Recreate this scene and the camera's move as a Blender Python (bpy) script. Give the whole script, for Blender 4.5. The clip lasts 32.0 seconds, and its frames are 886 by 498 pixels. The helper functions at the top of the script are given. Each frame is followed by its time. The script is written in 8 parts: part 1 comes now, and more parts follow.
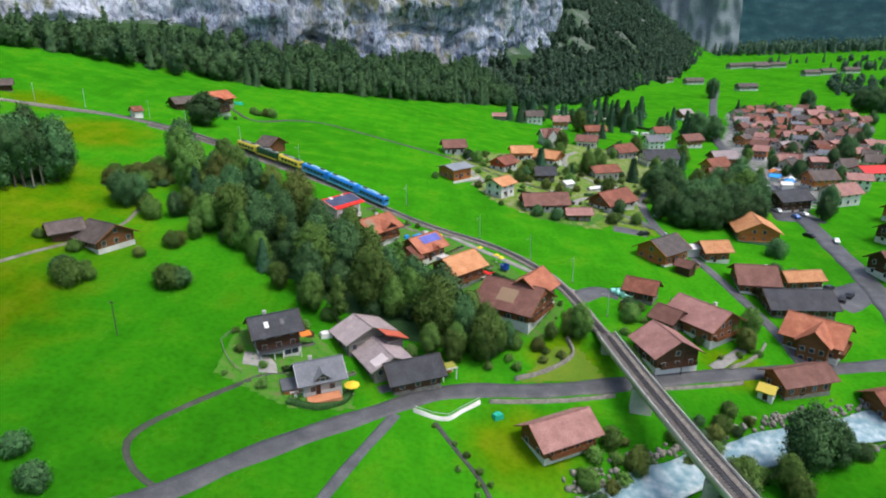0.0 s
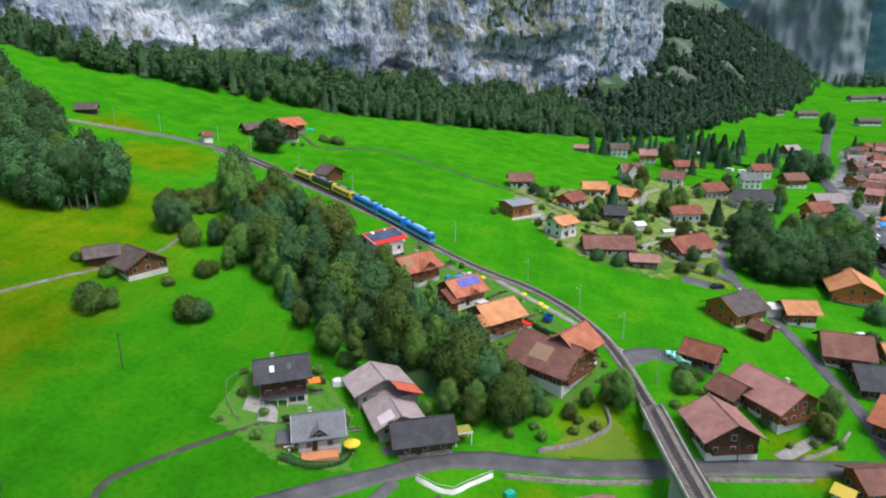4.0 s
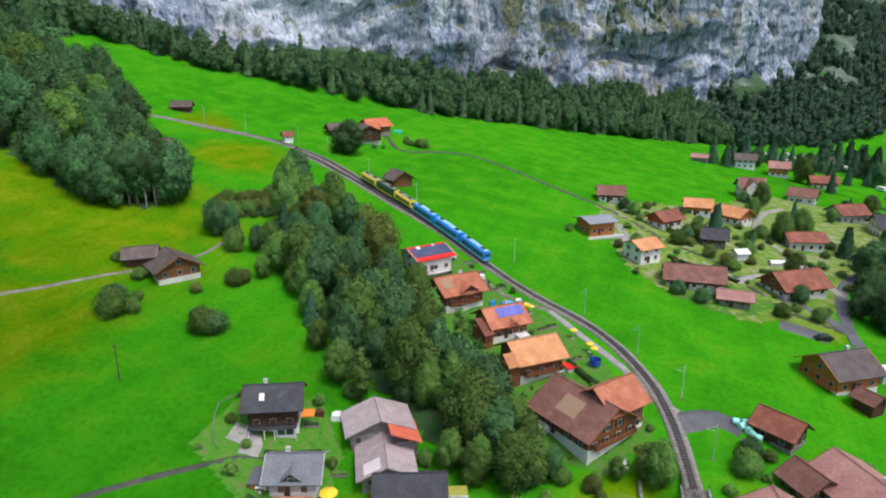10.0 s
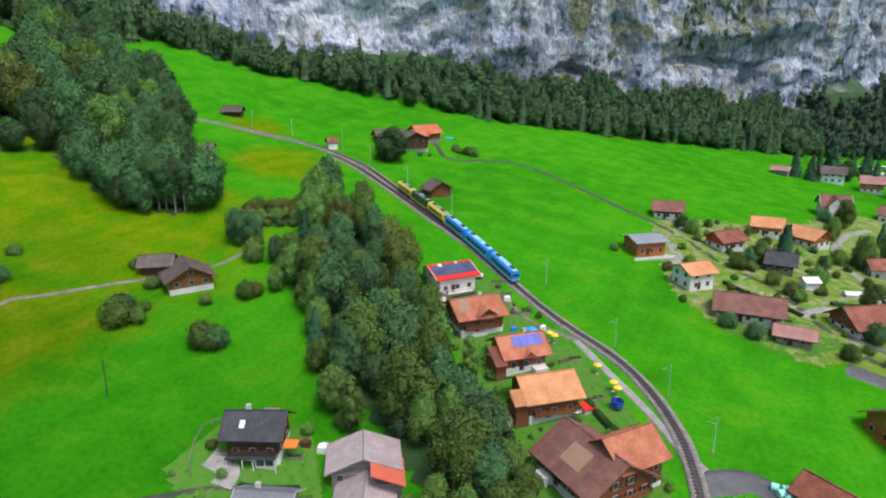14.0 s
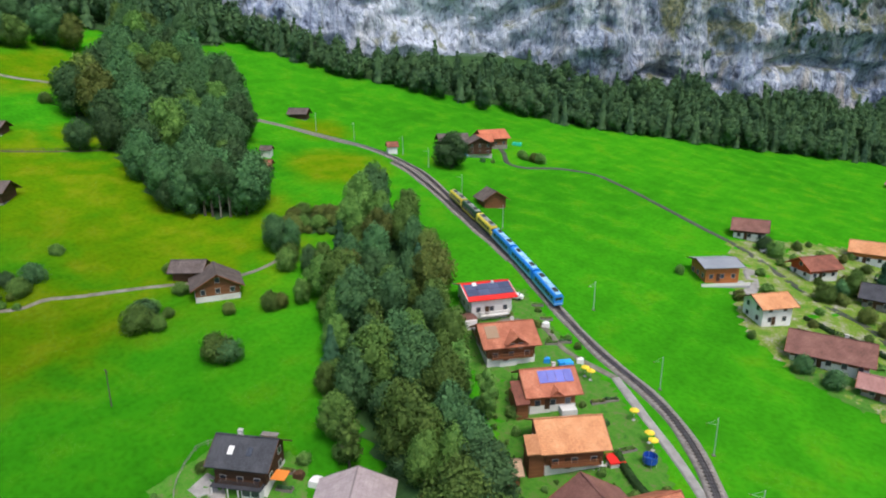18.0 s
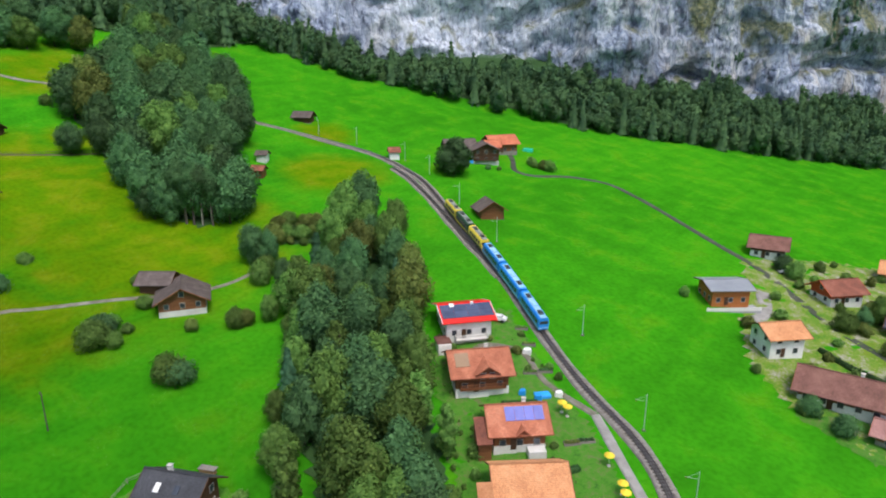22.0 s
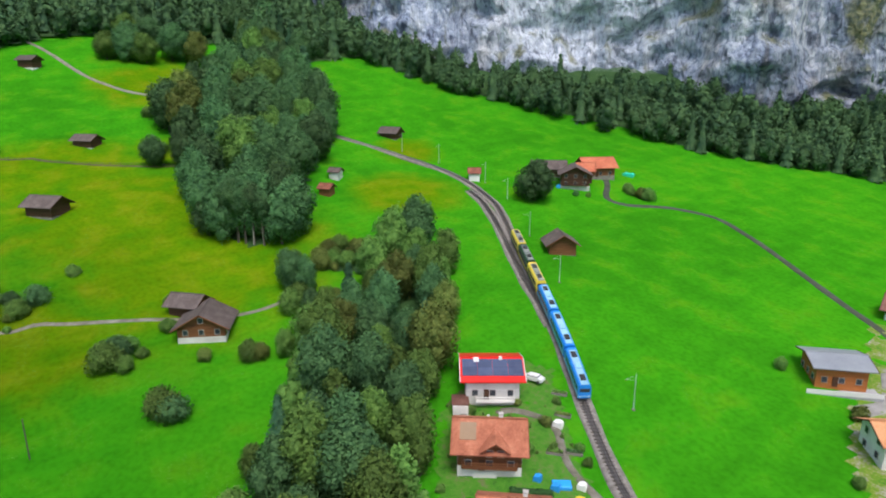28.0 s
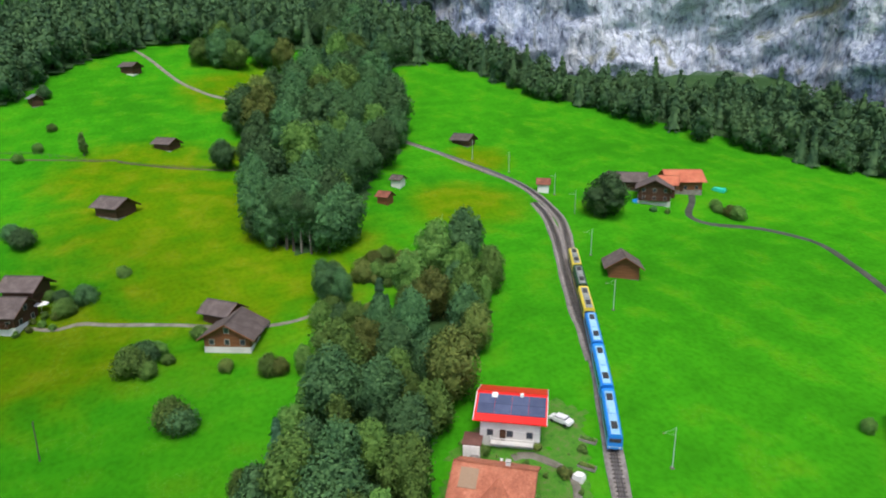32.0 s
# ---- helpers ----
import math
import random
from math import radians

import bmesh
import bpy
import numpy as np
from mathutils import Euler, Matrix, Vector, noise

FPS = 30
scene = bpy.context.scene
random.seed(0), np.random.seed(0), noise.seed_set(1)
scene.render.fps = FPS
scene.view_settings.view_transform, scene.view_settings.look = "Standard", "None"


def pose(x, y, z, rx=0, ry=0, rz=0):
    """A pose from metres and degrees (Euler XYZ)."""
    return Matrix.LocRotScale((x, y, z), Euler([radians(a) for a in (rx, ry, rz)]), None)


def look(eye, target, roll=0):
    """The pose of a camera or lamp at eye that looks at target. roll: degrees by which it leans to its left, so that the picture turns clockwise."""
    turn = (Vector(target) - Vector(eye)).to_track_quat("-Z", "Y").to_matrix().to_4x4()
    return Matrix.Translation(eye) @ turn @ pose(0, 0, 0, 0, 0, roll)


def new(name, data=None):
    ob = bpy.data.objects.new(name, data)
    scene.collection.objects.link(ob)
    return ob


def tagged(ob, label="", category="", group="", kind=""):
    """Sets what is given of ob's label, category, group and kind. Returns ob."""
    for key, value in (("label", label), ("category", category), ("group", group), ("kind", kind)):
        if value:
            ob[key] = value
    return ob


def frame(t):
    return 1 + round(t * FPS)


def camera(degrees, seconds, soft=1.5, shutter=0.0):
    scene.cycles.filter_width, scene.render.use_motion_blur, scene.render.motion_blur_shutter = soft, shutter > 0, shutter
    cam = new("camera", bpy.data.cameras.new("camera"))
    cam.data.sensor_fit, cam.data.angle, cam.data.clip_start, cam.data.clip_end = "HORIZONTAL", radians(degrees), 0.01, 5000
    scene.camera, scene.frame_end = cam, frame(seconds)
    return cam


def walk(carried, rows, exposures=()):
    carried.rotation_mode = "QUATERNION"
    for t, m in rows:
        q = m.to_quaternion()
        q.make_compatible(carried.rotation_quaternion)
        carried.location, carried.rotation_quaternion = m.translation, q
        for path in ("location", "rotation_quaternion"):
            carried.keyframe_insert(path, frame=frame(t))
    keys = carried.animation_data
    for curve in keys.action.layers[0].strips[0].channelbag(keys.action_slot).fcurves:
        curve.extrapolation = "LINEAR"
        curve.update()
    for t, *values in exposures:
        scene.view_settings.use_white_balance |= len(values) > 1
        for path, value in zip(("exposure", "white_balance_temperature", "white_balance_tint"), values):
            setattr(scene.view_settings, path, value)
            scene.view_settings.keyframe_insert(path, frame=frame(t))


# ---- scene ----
cam = camera(69.28, 32.0, soft=2.0)
PATH = [
    (0.0, -0.00, 0.00, 75.00, 71.194, 0.242, 0.169),
    (1.0, 3.69, 3.35, 75.16, 71.184, 0.197, 2.854),
    (1.5, 5.49, 5.09, 75.26, 71.166, 0.152, 4.274),
    (2.0, 7.23, 6.87, 75.36, 71.559, 0.129, 5.591),
    (2.5, 8.94, 8.68, 75.46, 72.224, 0.094, 7.010),
    (3.0, 10.60, 10.47, 75.53, 72.819, 0.059, 8.074),
    (3.5, 12.22, 12.27, 75.59, 73.360, -0.016, 8.483),
    (5.5, 18.43, 19.47, 75.93, 73.406, -0.115, 12.017),
    (6.0, 19.89, 21.26, 76.02, 73.375, -0.112, 13.060),
    (7.0, 22.75, 24.86, 76.16, 73.330, -0.165, 15.120),
    (8.0, 25.51, 28.67, 76.27, 73.283, -0.166, 17.167),
    (9.0, 28.16, 32.55, 76.36, 73.251, -0.166, 19.186),
    (10.0, 30.65, 36.49, 76.49, 73.265, -0.157, 20.991),
    (11.0, 32.91, 40.48, 76.64, 73.373, -0.221, 22.262),
    (12.0, 35.06, 44.55, 76.77, 73.526, -0.139, 23.595),
    (13.0, 37.07, 48.63, 76.88, 73.549, -0.124, 25.505),
    (14.0, 39.03, 52.76, 76.96, 73.554, -0.015, 28.216),
    (14.5, 39.93, 54.95, 77.02, 73.559, 0.006, 29.703),
    (16.5, 42.95, 63.95, 77.36, 73.567, 0.102, 34.684),
    (17.0, 43.66, 66.13, 77.46, 73.564, 0.138, 35.541),
    (18.0, 44.89, 70.43, 77.65, 73.582, 0.106, 36.911),
    (19.0, 45.95, 74.71, 77.85, 73.601, 0.073, 37.949),
    (20.0, 46.98, 78.96, 78.01, 73.597, 0.042, 38.598),
    (21.0, 47.93, 83.14, 78.16, 73.601, 0.040, 39.304),
    (22.0, 48.73, 87.55, 78.30, 73.632, 0.027, 40.405),
    (23.0, 49.26, 92.18, 78.42, 73.915, -0.033, 42.771),
    (24.0, 49.62, 96.98, 78.64, 73.928, 0.013, 45.832),
    (25.0, 49.87, 101.88, 78.92, 74.094, 0.011, 48.326),
    (25.5, 49.98, 104.30, 79.05, 74.282, -0.005, 49.383),
    (27.5, 50.38, 113.76, 79.48, 74.514, -0.028, 52.345),
    (28.0, 50.48, 116.08, 79.58, 74.559, -0.032, 52.948),
    (29.0, 50.55, 120.71, 79.78, 74.724, -0.029, 54.528),
    (30.0, 50.54, 125.33, 79.89, 74.809, -0.030, 57.482),
    (31.0, 50.26, 130.11, 79.88, 74.847, 0.048, 60.359),
    (32.0, 49.90, 134.96, 79.79, 74.923, 0.164, 62.829),
]
walk(cam, [(t, pose(x, y, z, rx, ry, rz)) for t, x, y, z, rx, ry, rz in PATH])

# ---- light ----
SUN_AZ, SUN_EL = radians(112), radians(64)   # from the south-east, high behind thin cloud
world = bpy.data.worlds.new("sky")
scene.world = world
world.use_nodes = True
wn = world.node_tree
sky = wn.nodes.new("ShaderNodeTexSky")
sky.sky_type, sky.sun_disc = "NISHITA", False
sky.sun_elevation, sky.sun_rotation = SUN_EL, SUN_AZ
sky.air_density, sky.dust_density, sky.ozone_density = 1.0, 3.0, 1.0
wn.links.new(sky.outputs[0], wn.nodes["Background"].inputs[0])
wn.nodes["Background"].inputs[1].default_value = 0.15
sun = new("sun", bpy.data.lights.new("sun", "SUN"))
sun.data.energy, sun.data.angle, sun.data.color = 1.15, radians(22), (1.0, 0.95, 0.87)
sun_to = Vector((math.sin(SUN_AZ) * math.cos(SUN_EL), math.cos(SUN_AZ) * math.cos(SUN_EL), math.sin(SUN_EL)))
sun.matrix_world = look(sun_to * 400, (0, 0, 0))
scene.view_settings.exposure = 0.75

# ---- materials ----
MATS = {}


def nodes_of(name):
    m = bpy.data.materials.new(name)
    m.use_nodes = True
    return m, m.node_tree, m.node_tree.nodes, m.node_tree.links


def surface(name, colours, scale=1.0, rough=0.8, metal=0.0, bump=0.3, stretch=(1, 1, 1), vary=0.12, fine=6.0, spec=0.3):
    """A paint-like or rough surface: two noises pick between the given colours, and pieces differ a little."""
    if name in MATS:
        return MATS[name]
    m, t, n, l = nodes_of(name)
    b = n["Principled BSDF"]
    co = n.new("ShaderNodeTexCoord")
    mp = n.new("ShaderNodeMapping")
    mp.inputs["Scale"].default_value = stretch
    l.new(co.outputs["Object"], mp.inputs[0])
    big, small = n.new("ShaderNodeTexNoise"), n.new("ShaderNodeTexNoise")
    big.inputs["Scale"].default_value, small.inputs["Scale"].default_value = scale * 0.35, scale * fine
    big.inputs["Detail"].default_value, small.inputs["Detail"].default_value = 4, 5
    for q in (big, small):
        l.new(mp.outputs[0], q.inputs[0])
    mix = n.new("ShaderNodeMath")
    mix.operation = "MULTIPLY_ADD"
    mix.inputs[1].default_value = 0.55
    half = n.new("ShaderNodeMath")
    half.operation = "MULTIPLY"
    half.inputs[1].default_value = 0.45
    l.new(small.outputs[0], half.inputs[0])
    l.new(big.outputs[0], mix.inputs[0])
    l.new(half.outputs[0], mix.inputs[2])
    ramp = n.new("ShaderNodeValToRGB")
    el = ramp.color_ramp.elements
    el[0].position, el[1].position = 0.34, 0.66
    el[0].color, el[1].color = (*colours[0], 1), (*colours[-1], 1)
    for i, c in enumerate(colours[1:-1]):
        e = el.new(0.34 + 0.32 * (i + 1) / (len(colours) - 1))
        e.color = (*c, 1)
    l.new(mix.outputs[0], ramp.inputs[0])
    info = n.new("ShaderNodeObjectInfo")
    rng = n.new("ShaderNodeMapRange")
    rng.inputs[3].default_value, rng.inputs[4].default_value = 1 - vary, 1 + vary
    l.new(info.outputs["Random"], rng.inputs[0])
    hsv = n.new("ShaderNodeHueSaturation")
    l.new(rng.outputs[0], hsv.inputs["Value"])
    l.new(ramp.outputs[0], hsv.inputs["Color"])
    l.new(hsv.outputs[0], b.inputs["Base Color"])
    b.inputs["Roughness"].default_value, b.inputs["Metallic"].default_value = rough, metal
    b.inputs["Specular IOR Level"].default_value = spec
    if bump:
        bp = n.new("ShaderNodeBump")
        bp.inputs["Strength"].default_value, bp.inputs["Distance"].default_value = bump, 0.05
        l.new(small.outputs[0], bp.inputs["Height"])
        l.new(bp.outputs[0], b.inputs["Normal"])
    MATS[name] = m
    return m


def tiled_roof(name, colours, rows=0.33, rough=0.75, vary=0.1):
    """Roof covering: courses across the slope with their own lines, moss and fading in patches."""
    if name in MATS:
        return MATS[name]
    m = surface(name, colours, 1.2, rough, 0.0, 0.0, vary=vary, fine=3.0)
    t, n, l = m.node_tree, m.node_tree.nodes, m.node_tree.links
    b = n["Principled BSDF"]
    co = n.new("ShaderNodeTexCoord")
    br = n.new("ShaderNodeTexBrick")
    br.inputs["Scale"].default_value = 1.0
    br.inputs["Brick Width"].default_value, br.inputs["Row Height"].default_value = 0.28, rows
    br.inputs["Mortar Size"].default_value, br.inputs["Mortar Smooth"].default_value = 0.035, 0.6
    br.inputs["Color1"].default_value, br.inputs["Color2"].default_value, br.inputs["Mortar"].default_value = (1, 1, 1, 1), (0.72, 0.72, 0.72, 1), (0.45, 0.45, 0.45, 1)
    l.new(co.outputs["UV"], br.inputs["Vector"])
    src = b.inputs["Base Color"].links[0].from_socket
    mx = n.new("ShaderNodeMix")
    mx.data_type, mx.blend_type = "RGBA", "MULTIPLY"
    mx.inputs["Factor"].default_value = 0.7
    l.new(src, mx.inputs[6])
    l.new(br.outputs["Color"], mx.inputs[7])
    l.new(mx.outputs[2], b.inputs["Base Color"])
    bp = n.new("ShaderNodeBump")
    bp.inputs["Strength"].default_value, bp.inputs["Distance"].default_value = 0.6, 0.06
    l.new(br.outputs["Color"], bp.inputs["Height"])
    l.new(bp.outputs[0], b.inputs["Normal"])
    return m


def leaf_mat(name, dark, light, rough=0.65, hue=0.025, grain=3.2):
    """Foliage: each leaf clump (island) takes its own green, and each tree leans a little to yellow or blue."""
    m, t, n, l = nodes_of(name)
    b = n["Principled BSDF"]
    geo, info = n.new("ShaderNodeNewGeometry"), n.new("ShaderNodeObjectInfo")
    co, nz = n.new("ShaderNodeTexCoord"), n.new("ShaderNodeTexNoise")
    nz.inputs["Scale"].default_value = grain
    l.new(co.outputs["Object"], nz.inputs[0])
    add = n.new("ShaderNodeMath")
    add.operation = "MULTIPLY_ADD"
    add.inputs[1].default_value = 0.22
    l.new(geo.outputs["Random Per Island"], add.inputs[0])
    sc = n.new("ShaderNodeMath")
    sc.operation = "MULTIPLY"
    sc.inputs[1].default_value = 0.78
    tips = n.new("ShaderNodeTexNoise")
    tips.inputs["Scale"].default_value, tips.inputs["Detail"].default_value = grain * 4.5, 3
    l.new(co.outputs["Object"], tips.inputs[0])
    both = n.new("ShaderNodeMix")
    both.inputs["Factor"].default_value = 0.5
    l.new(nz.outputs[0], both.inputs[2])
    l.new(tips.outputs[0], both.inputs[3])
    l.new(both.outputs[0], sc.inputs[0])
    l.new(sc.outputs[0], add.inputs[2])
    ramp = n.new("ShaderNodeValToRGB")
    ramp.color_ramp.elements[0].position, ramp.color_ramp.elements[1].position = 0.28, 0.72
    ramp.color_ramp.elements[0].color, ramp.color_ramp.elements[1].color = (*dark, 1), (*light, 1)
    l.new(add.outputs[0], ramp.inputs[0])
    rng, rv = n.new("ShaderNodeMapRange"), n.new("ShaderNodeMapRange")
    rng.inputs[3].default_value, rng.inputs[4].default_value = 0.5 - hue * 0.6, 0.5 + hue * 0.5
    rv.inputs[3].default_value, rv.inputs[4].default_value = 0.72, 1.62
    hsv = n.new("ShaderNodeHueSaturation")
    l.new(info.outputs["Random"], rng.inputs[0])
    l.new(info.outputs["Random"], rv.inputs[0])
    l.new(rng.outputs[0], hsv.inputs["Hue"])
    l.new(rv.outputs[0], hsv.inputs["Value"])
    l.new(ramp.outputs[0], hsv.inputs["Color"])
    l.new(hsv.outputs[0], b.inputs["Base Color"])
    b.inputs["Roughness"].default_value = rough
    b.inputs["Specular IOR Level"].default_value = 0.15
    glow, blend = n.new("ShaderNodeBsdfTranslucent"), n.new("ShaderNodeMixShader")
    l.new(hsv.outputs[0], glow.inputs["Color"])
    blend.inputs[0].default_value = 0.22
    l.new(b.outputs[0], blend.inputs[1])
    l.new(glow.outputs[0], blend.inputs[2])
    l.new(blend.outputs[0], n["Material Output"].inputs["Surface"])
    MATS[name] = m
    return m


def grass_mat():
    """Meadow: fresh green, dry yellow-green patches on the slopes to the west, mown streaks and tufts."""
    m, t, n, l = nodes_of("meadow_grass")
    b = n["Principled BSDF"]
    co = n.new("ShaderNodeTexCoord")

    def noise_at(scale, detail=4, vec=None):
        q = n.new("ShaderNodeTexNoise")
        q.inputs["Scale"].default_value, q.inputs["Detail"].default_value = scale, detail
        l.new(vec or co.outputs["Object"], q.inputs[0])
        return q.outputs[0]

    def math(op, a, c, clamp=False):
        q = n.new("ShaderNodeMath")
        q.operation, q.use_clamp = op, clamp
        for i, v in enumerate((a, c)):
            if isinstance(v, (int, float)):
                q.inputs[i].default_value = v
            else:
                l.new(v, q.inputs[i])
        return q.outputs[0]

    def ramp(fac, stops):
        q = n.new("ShaderNodeValToRGB")
        el = q.color_ramp.elements
        el[0].position, el[0].color = stops[0][0], (*stops[0][1], 1)
        el[1].position, el[1].color = stops[-1][0], (*stops[-1][1], 1)
        for p, c in stops[1:-1]:
            e = el.new(p)
            e.color = (*c, 1)
        l.new(fac, q.inputs[0])
        return q.outputs[0]

    def spot(cx, cy, r):
        d = n.new("ShaderNodeVectorMath")
        d.operation = "DISTANCE"
        flat = n.new("ShaderNodeVectorMath")
        flat.operation = "MULTIPLY"
        flat.inputs[1].default_value = (1, 1, 0)
        l.new(co.outputs["Object"], flat.inputs[0])
        l.new(flat.outputs[0], d.inputs[0])
        d.inputs[1].default_value = (cx, cy, 0)
        return math("SUBTRACT", 1.0, math("DIVIDE", d.outputs["Value"], r), True)

    def mixc(fac, a, c, blend="MIX"):
        q = n.new("ShaderNodeMix")
        q.data_type, q.blend_type = "RGBA", blend
        if isinstance(fac, (int, float)):
            q.inputs["Factor"].default_value = fac
        else:
            l.new(fac, q.inputs["Factor"])
        l.new(a, q.inputs[6])
        l.new(c, q.inputs[7])
        return q.outputs[2]

    broad, mid, tuft, tiny = noise_at(0.018), noise_at(0.11, 5), noise_at(0.9, 5), noise_at(5.0, 4)
    fresh = ramp(math("ADD", math("MULTIPLY", broad, 0.5), math("MULTIPLY", mid, 0.5)),
                 [(0.36, (0.028, 0.185, 0.006)), (0.5, (0.038, 0.246, 0.007)), (0.64, (0.055, 0.295, 0.008))])
    dry = ramp(mid, [(0.3, (0.060, 0.184, 0.003)), (0.5, (0.098, 0.198, 0.003)), (0.7, (0.150, 0.208, 0.006))])
    zones = None
    for cx, cy, r in DRY_SPOTS:
        z = spot(cx, cy, r)
        zones = z if zones is None else math("MAXIMUM", zones, z)
    zones = math("MULTIPLY", math("ADD", math("MULTIPLY", zones, 1.9), math("SUBTRACT", math("MULTIPLY", mid, 1.3), 0.68)), 1.0, True)
    col = mixc(zones, fresh, dry)
    # darker green towards the middle of each listed spot
    darker_zone = None
    for cx, cy, r in DARKER_SPOTS:
        z = spot(cx, cy, r)
        darker_zone = z if darker_zone is None else math("MAXIMUM", darker_zone, z)
    darker_zone = math("ADD", math("MULTIPLY", darker_zone, 2.0), math("SUBTRACT", math("MULTIPLY", broad, 0.8), 0.4), True)
    deep = ramp(darker_zone, [(0.0, (1, 1, 1)), (1.0, (0.68, 0.72, 0.72))])
    col = mixc(1.0, col, deep, "MULTIPLY")
    turn = n.new("ShaderNodeMapping")
    turn.inputs["Rotation"].default_value, turn.inputs["Scale"].default_value = (0, 0, 0.7), (0.30, 0.022, 0.1)
    l.new(co.outputs["Object"], turn.inputs[0])
    mown = ramp(noise_at(1.0, 5, turn.outputs[0]), [(0.35, (0.80, 0.84, 0.8)), (0.5, (1, 1, 1)), (0.68, (1.14, 1.06, 1.0))])
    col = mixc(0.4, col, mown, "MULTIPLY")
    dark = ramp(tuft, [(0.3, (0.62, 0.66, 0.6)), (0.55, (1, 1, 1)), (0.8, (1.12, 1.1, 1.1))])
    col = mixc(0.55, col, dark, "MULTIPLY")
    flecks = math("MULTIPLY", math("GREATER_THAN", tiny, 0.66), math("GREATER_THAN", mid, 0.56))
    pale = n.new("ShaderNodeRGB")
    pale.outputs[0].default_value = (0.13, 0.33, 0.07, 1)
    col = mixc(math("MULTIPLY", flecks, 0.6), col, pale.outputs[0])
    l.new(col, b.inputs["Base Color"])
    b.inputs["Roughness"].default_value, b.inputs["Specular IOR Level"].default_value = 0.95, 0.0
    bp = n.new("ShaderNodeBump")
    bp.inputs["Strength"].default_value, bp.inputs["Distance"].default_value = 0.5, 0.25
    l.new(math("ADD", tuft, math("MULTIPLY", tiny, 0.4)), bp.inputs["Height"])
    l.new(bp.outputs[0], b.inputs["Normal"])
    MATS["meadow_grass"] = m
    return m


def rock_mat():
    """Limestone wall: pale grey with blue-grey water streaks running down, ochre stains and mossy ledges."""
    m, t, n, l = nodes_of("limestone")
    b = n["Principled BSDF"]
    co = n.new("ShaderNodeTexCoord")

    def noise_of(scale, stretch, detail=6, dist=0.0):
        mp = n.new("ShaderNodeMapping")
        mp.inputs["Scale"].default_value = stretch
        l.new(co.outputs["Object"], mp.inputs[0])
        q = n.new("ShaderNodeTexNoise")
        q.inputs["Scale"].default_value, q.inputs["Detail"].default_value, q.inputs["Distortion"].default_value = scale, detail, dist
        l.new(mp.outputs[0], q.inputs[0])
        return q.outputs[0]

    def ramp(fac, stops):
        q = n.new("ShaderNodeValToRGB")
        el = q.color_ramp.elements
        el[0].position, el[0].color = stops[0][0], (*stops[0][1], 1)
        el[1].position, el[1].color = stops[-1][0], (*stops[-1][1], 1)
        for p, c in stops[1:-1]:
            e = el.new(p)
            e.color = (*c, 1)
        l.new(fac, q.inputs[0])
        return q.outputs[0]

    def mixc(fac, a, c, blend="MIX"):
        q = n.new("ShaderNodeMix")
        q.data_type, q.blend_type = "RGBA", blend
        if isinstance(fac, float):
            q.inputs["Factor"].default_value = fac
        else:
            l.new(fac, q.inputs["Factor"])
        l.new(a, q.inputs[6])
        l.new(c, q.inputs[7])
        return q.outputs[2]

    def near_to(centre, reach):
        d = n.new("ShaderNodeVectorMath")
        d.operation = "DISTANCE"
        l.new(co.outputs["Object"], d.inputs[0])
        d.inputs[1].default_value = centre
        q = n.new("ShaderNodeMapRange")
        q.inputs[1].default_value, q.inputs[2].default_value = reach, 0.0
        l.new(d.outputs["Value"], q.inputs[0])
        return q.outputs[0]

    def calc(op, a, c, clamp=False):
        q = n.new("ShaderNodeMath")
        q.operation, q.use_clamp = op, clamp
        for i, v in enumerate((a, c)):
            if isinstance(v, (int, float)):
                q.inputs[i].default_value = v
            else:
                l.new(v, q.inputs[i])
        return q.outputs[0]

    base = ramp(noise_of(0.03, (1, 1, 0.7), 7), [(0.3, (0.21, 0.25, 0.33)), (0.5, (0.36, 0.41, 0.51)), (0.7, (0.60, 0.63, 0.70))])
    streak = ramp(noise_of(0.16, (1, 1, 0.14), 12, 0.9), [(0.34, (0.34, 0.38, 0.47)), (0.47, (0.82, 0.86, 0.94)), (0.60, (1.14, 1.12, 1.08))])
    col = mixc(0.85, base, streak, "MULTIPLY")
    thin = ramp(noise_of(0.55, (1, 1, 0.07), 8, 0.5), [(0.36, (0.42, 0.46, 0.56)), (0.48, (1, 1, 1)), (0.66, (1.16, 1.15, 1.13))])
    col = mixc(0.45, col, thin, "MULTIPLY")
    ochre = ramp(noise_of(0.05, (1, 1, 0.5), 6, 0.6), [(0.52, (0, 0, 0)), (0.68, (1, 1, 1))])
    tan = n.new("ShaderNodeRGB")
    tan.outputs[0].default_value = (0.44, 0.36, 0.24, 1)
    col = mixc(calc("MULTIPLY", ochre, 0.5), col, tan.outputs[0])
    # the pale scar of an old rock fall
    scar = calc("MULTIPLY", near_to((-186, 378, 110), 82), calc("ADD", noise_of(0.06, (1, 1, 0.25), 8, 0.8), 0.75), True)
    pale = n.new("ShaderNodeRGB")
    pale.outputs[0].default_value = (0.58, 0.62, 0.71, 1)
    col = mixc(scar, col, pale.outputs[0])
    stain = calc("MULTIPLY", near_to((-86, 458, 78), 95), calc("ADD", noise_of(0.05, (1, 1, 0.5), 10, 1.0), 0.35), True)
    brown = n.new("ShaderNodeRGB")
    brown.outputs[0].default_value = (0.62, 0.60, 0.58, 1)
    col = mixc(calc("MULTIPLY", stain, 0.9), col, mixc(1.0, col, brown.outputs[0], "MULTIPLY"))
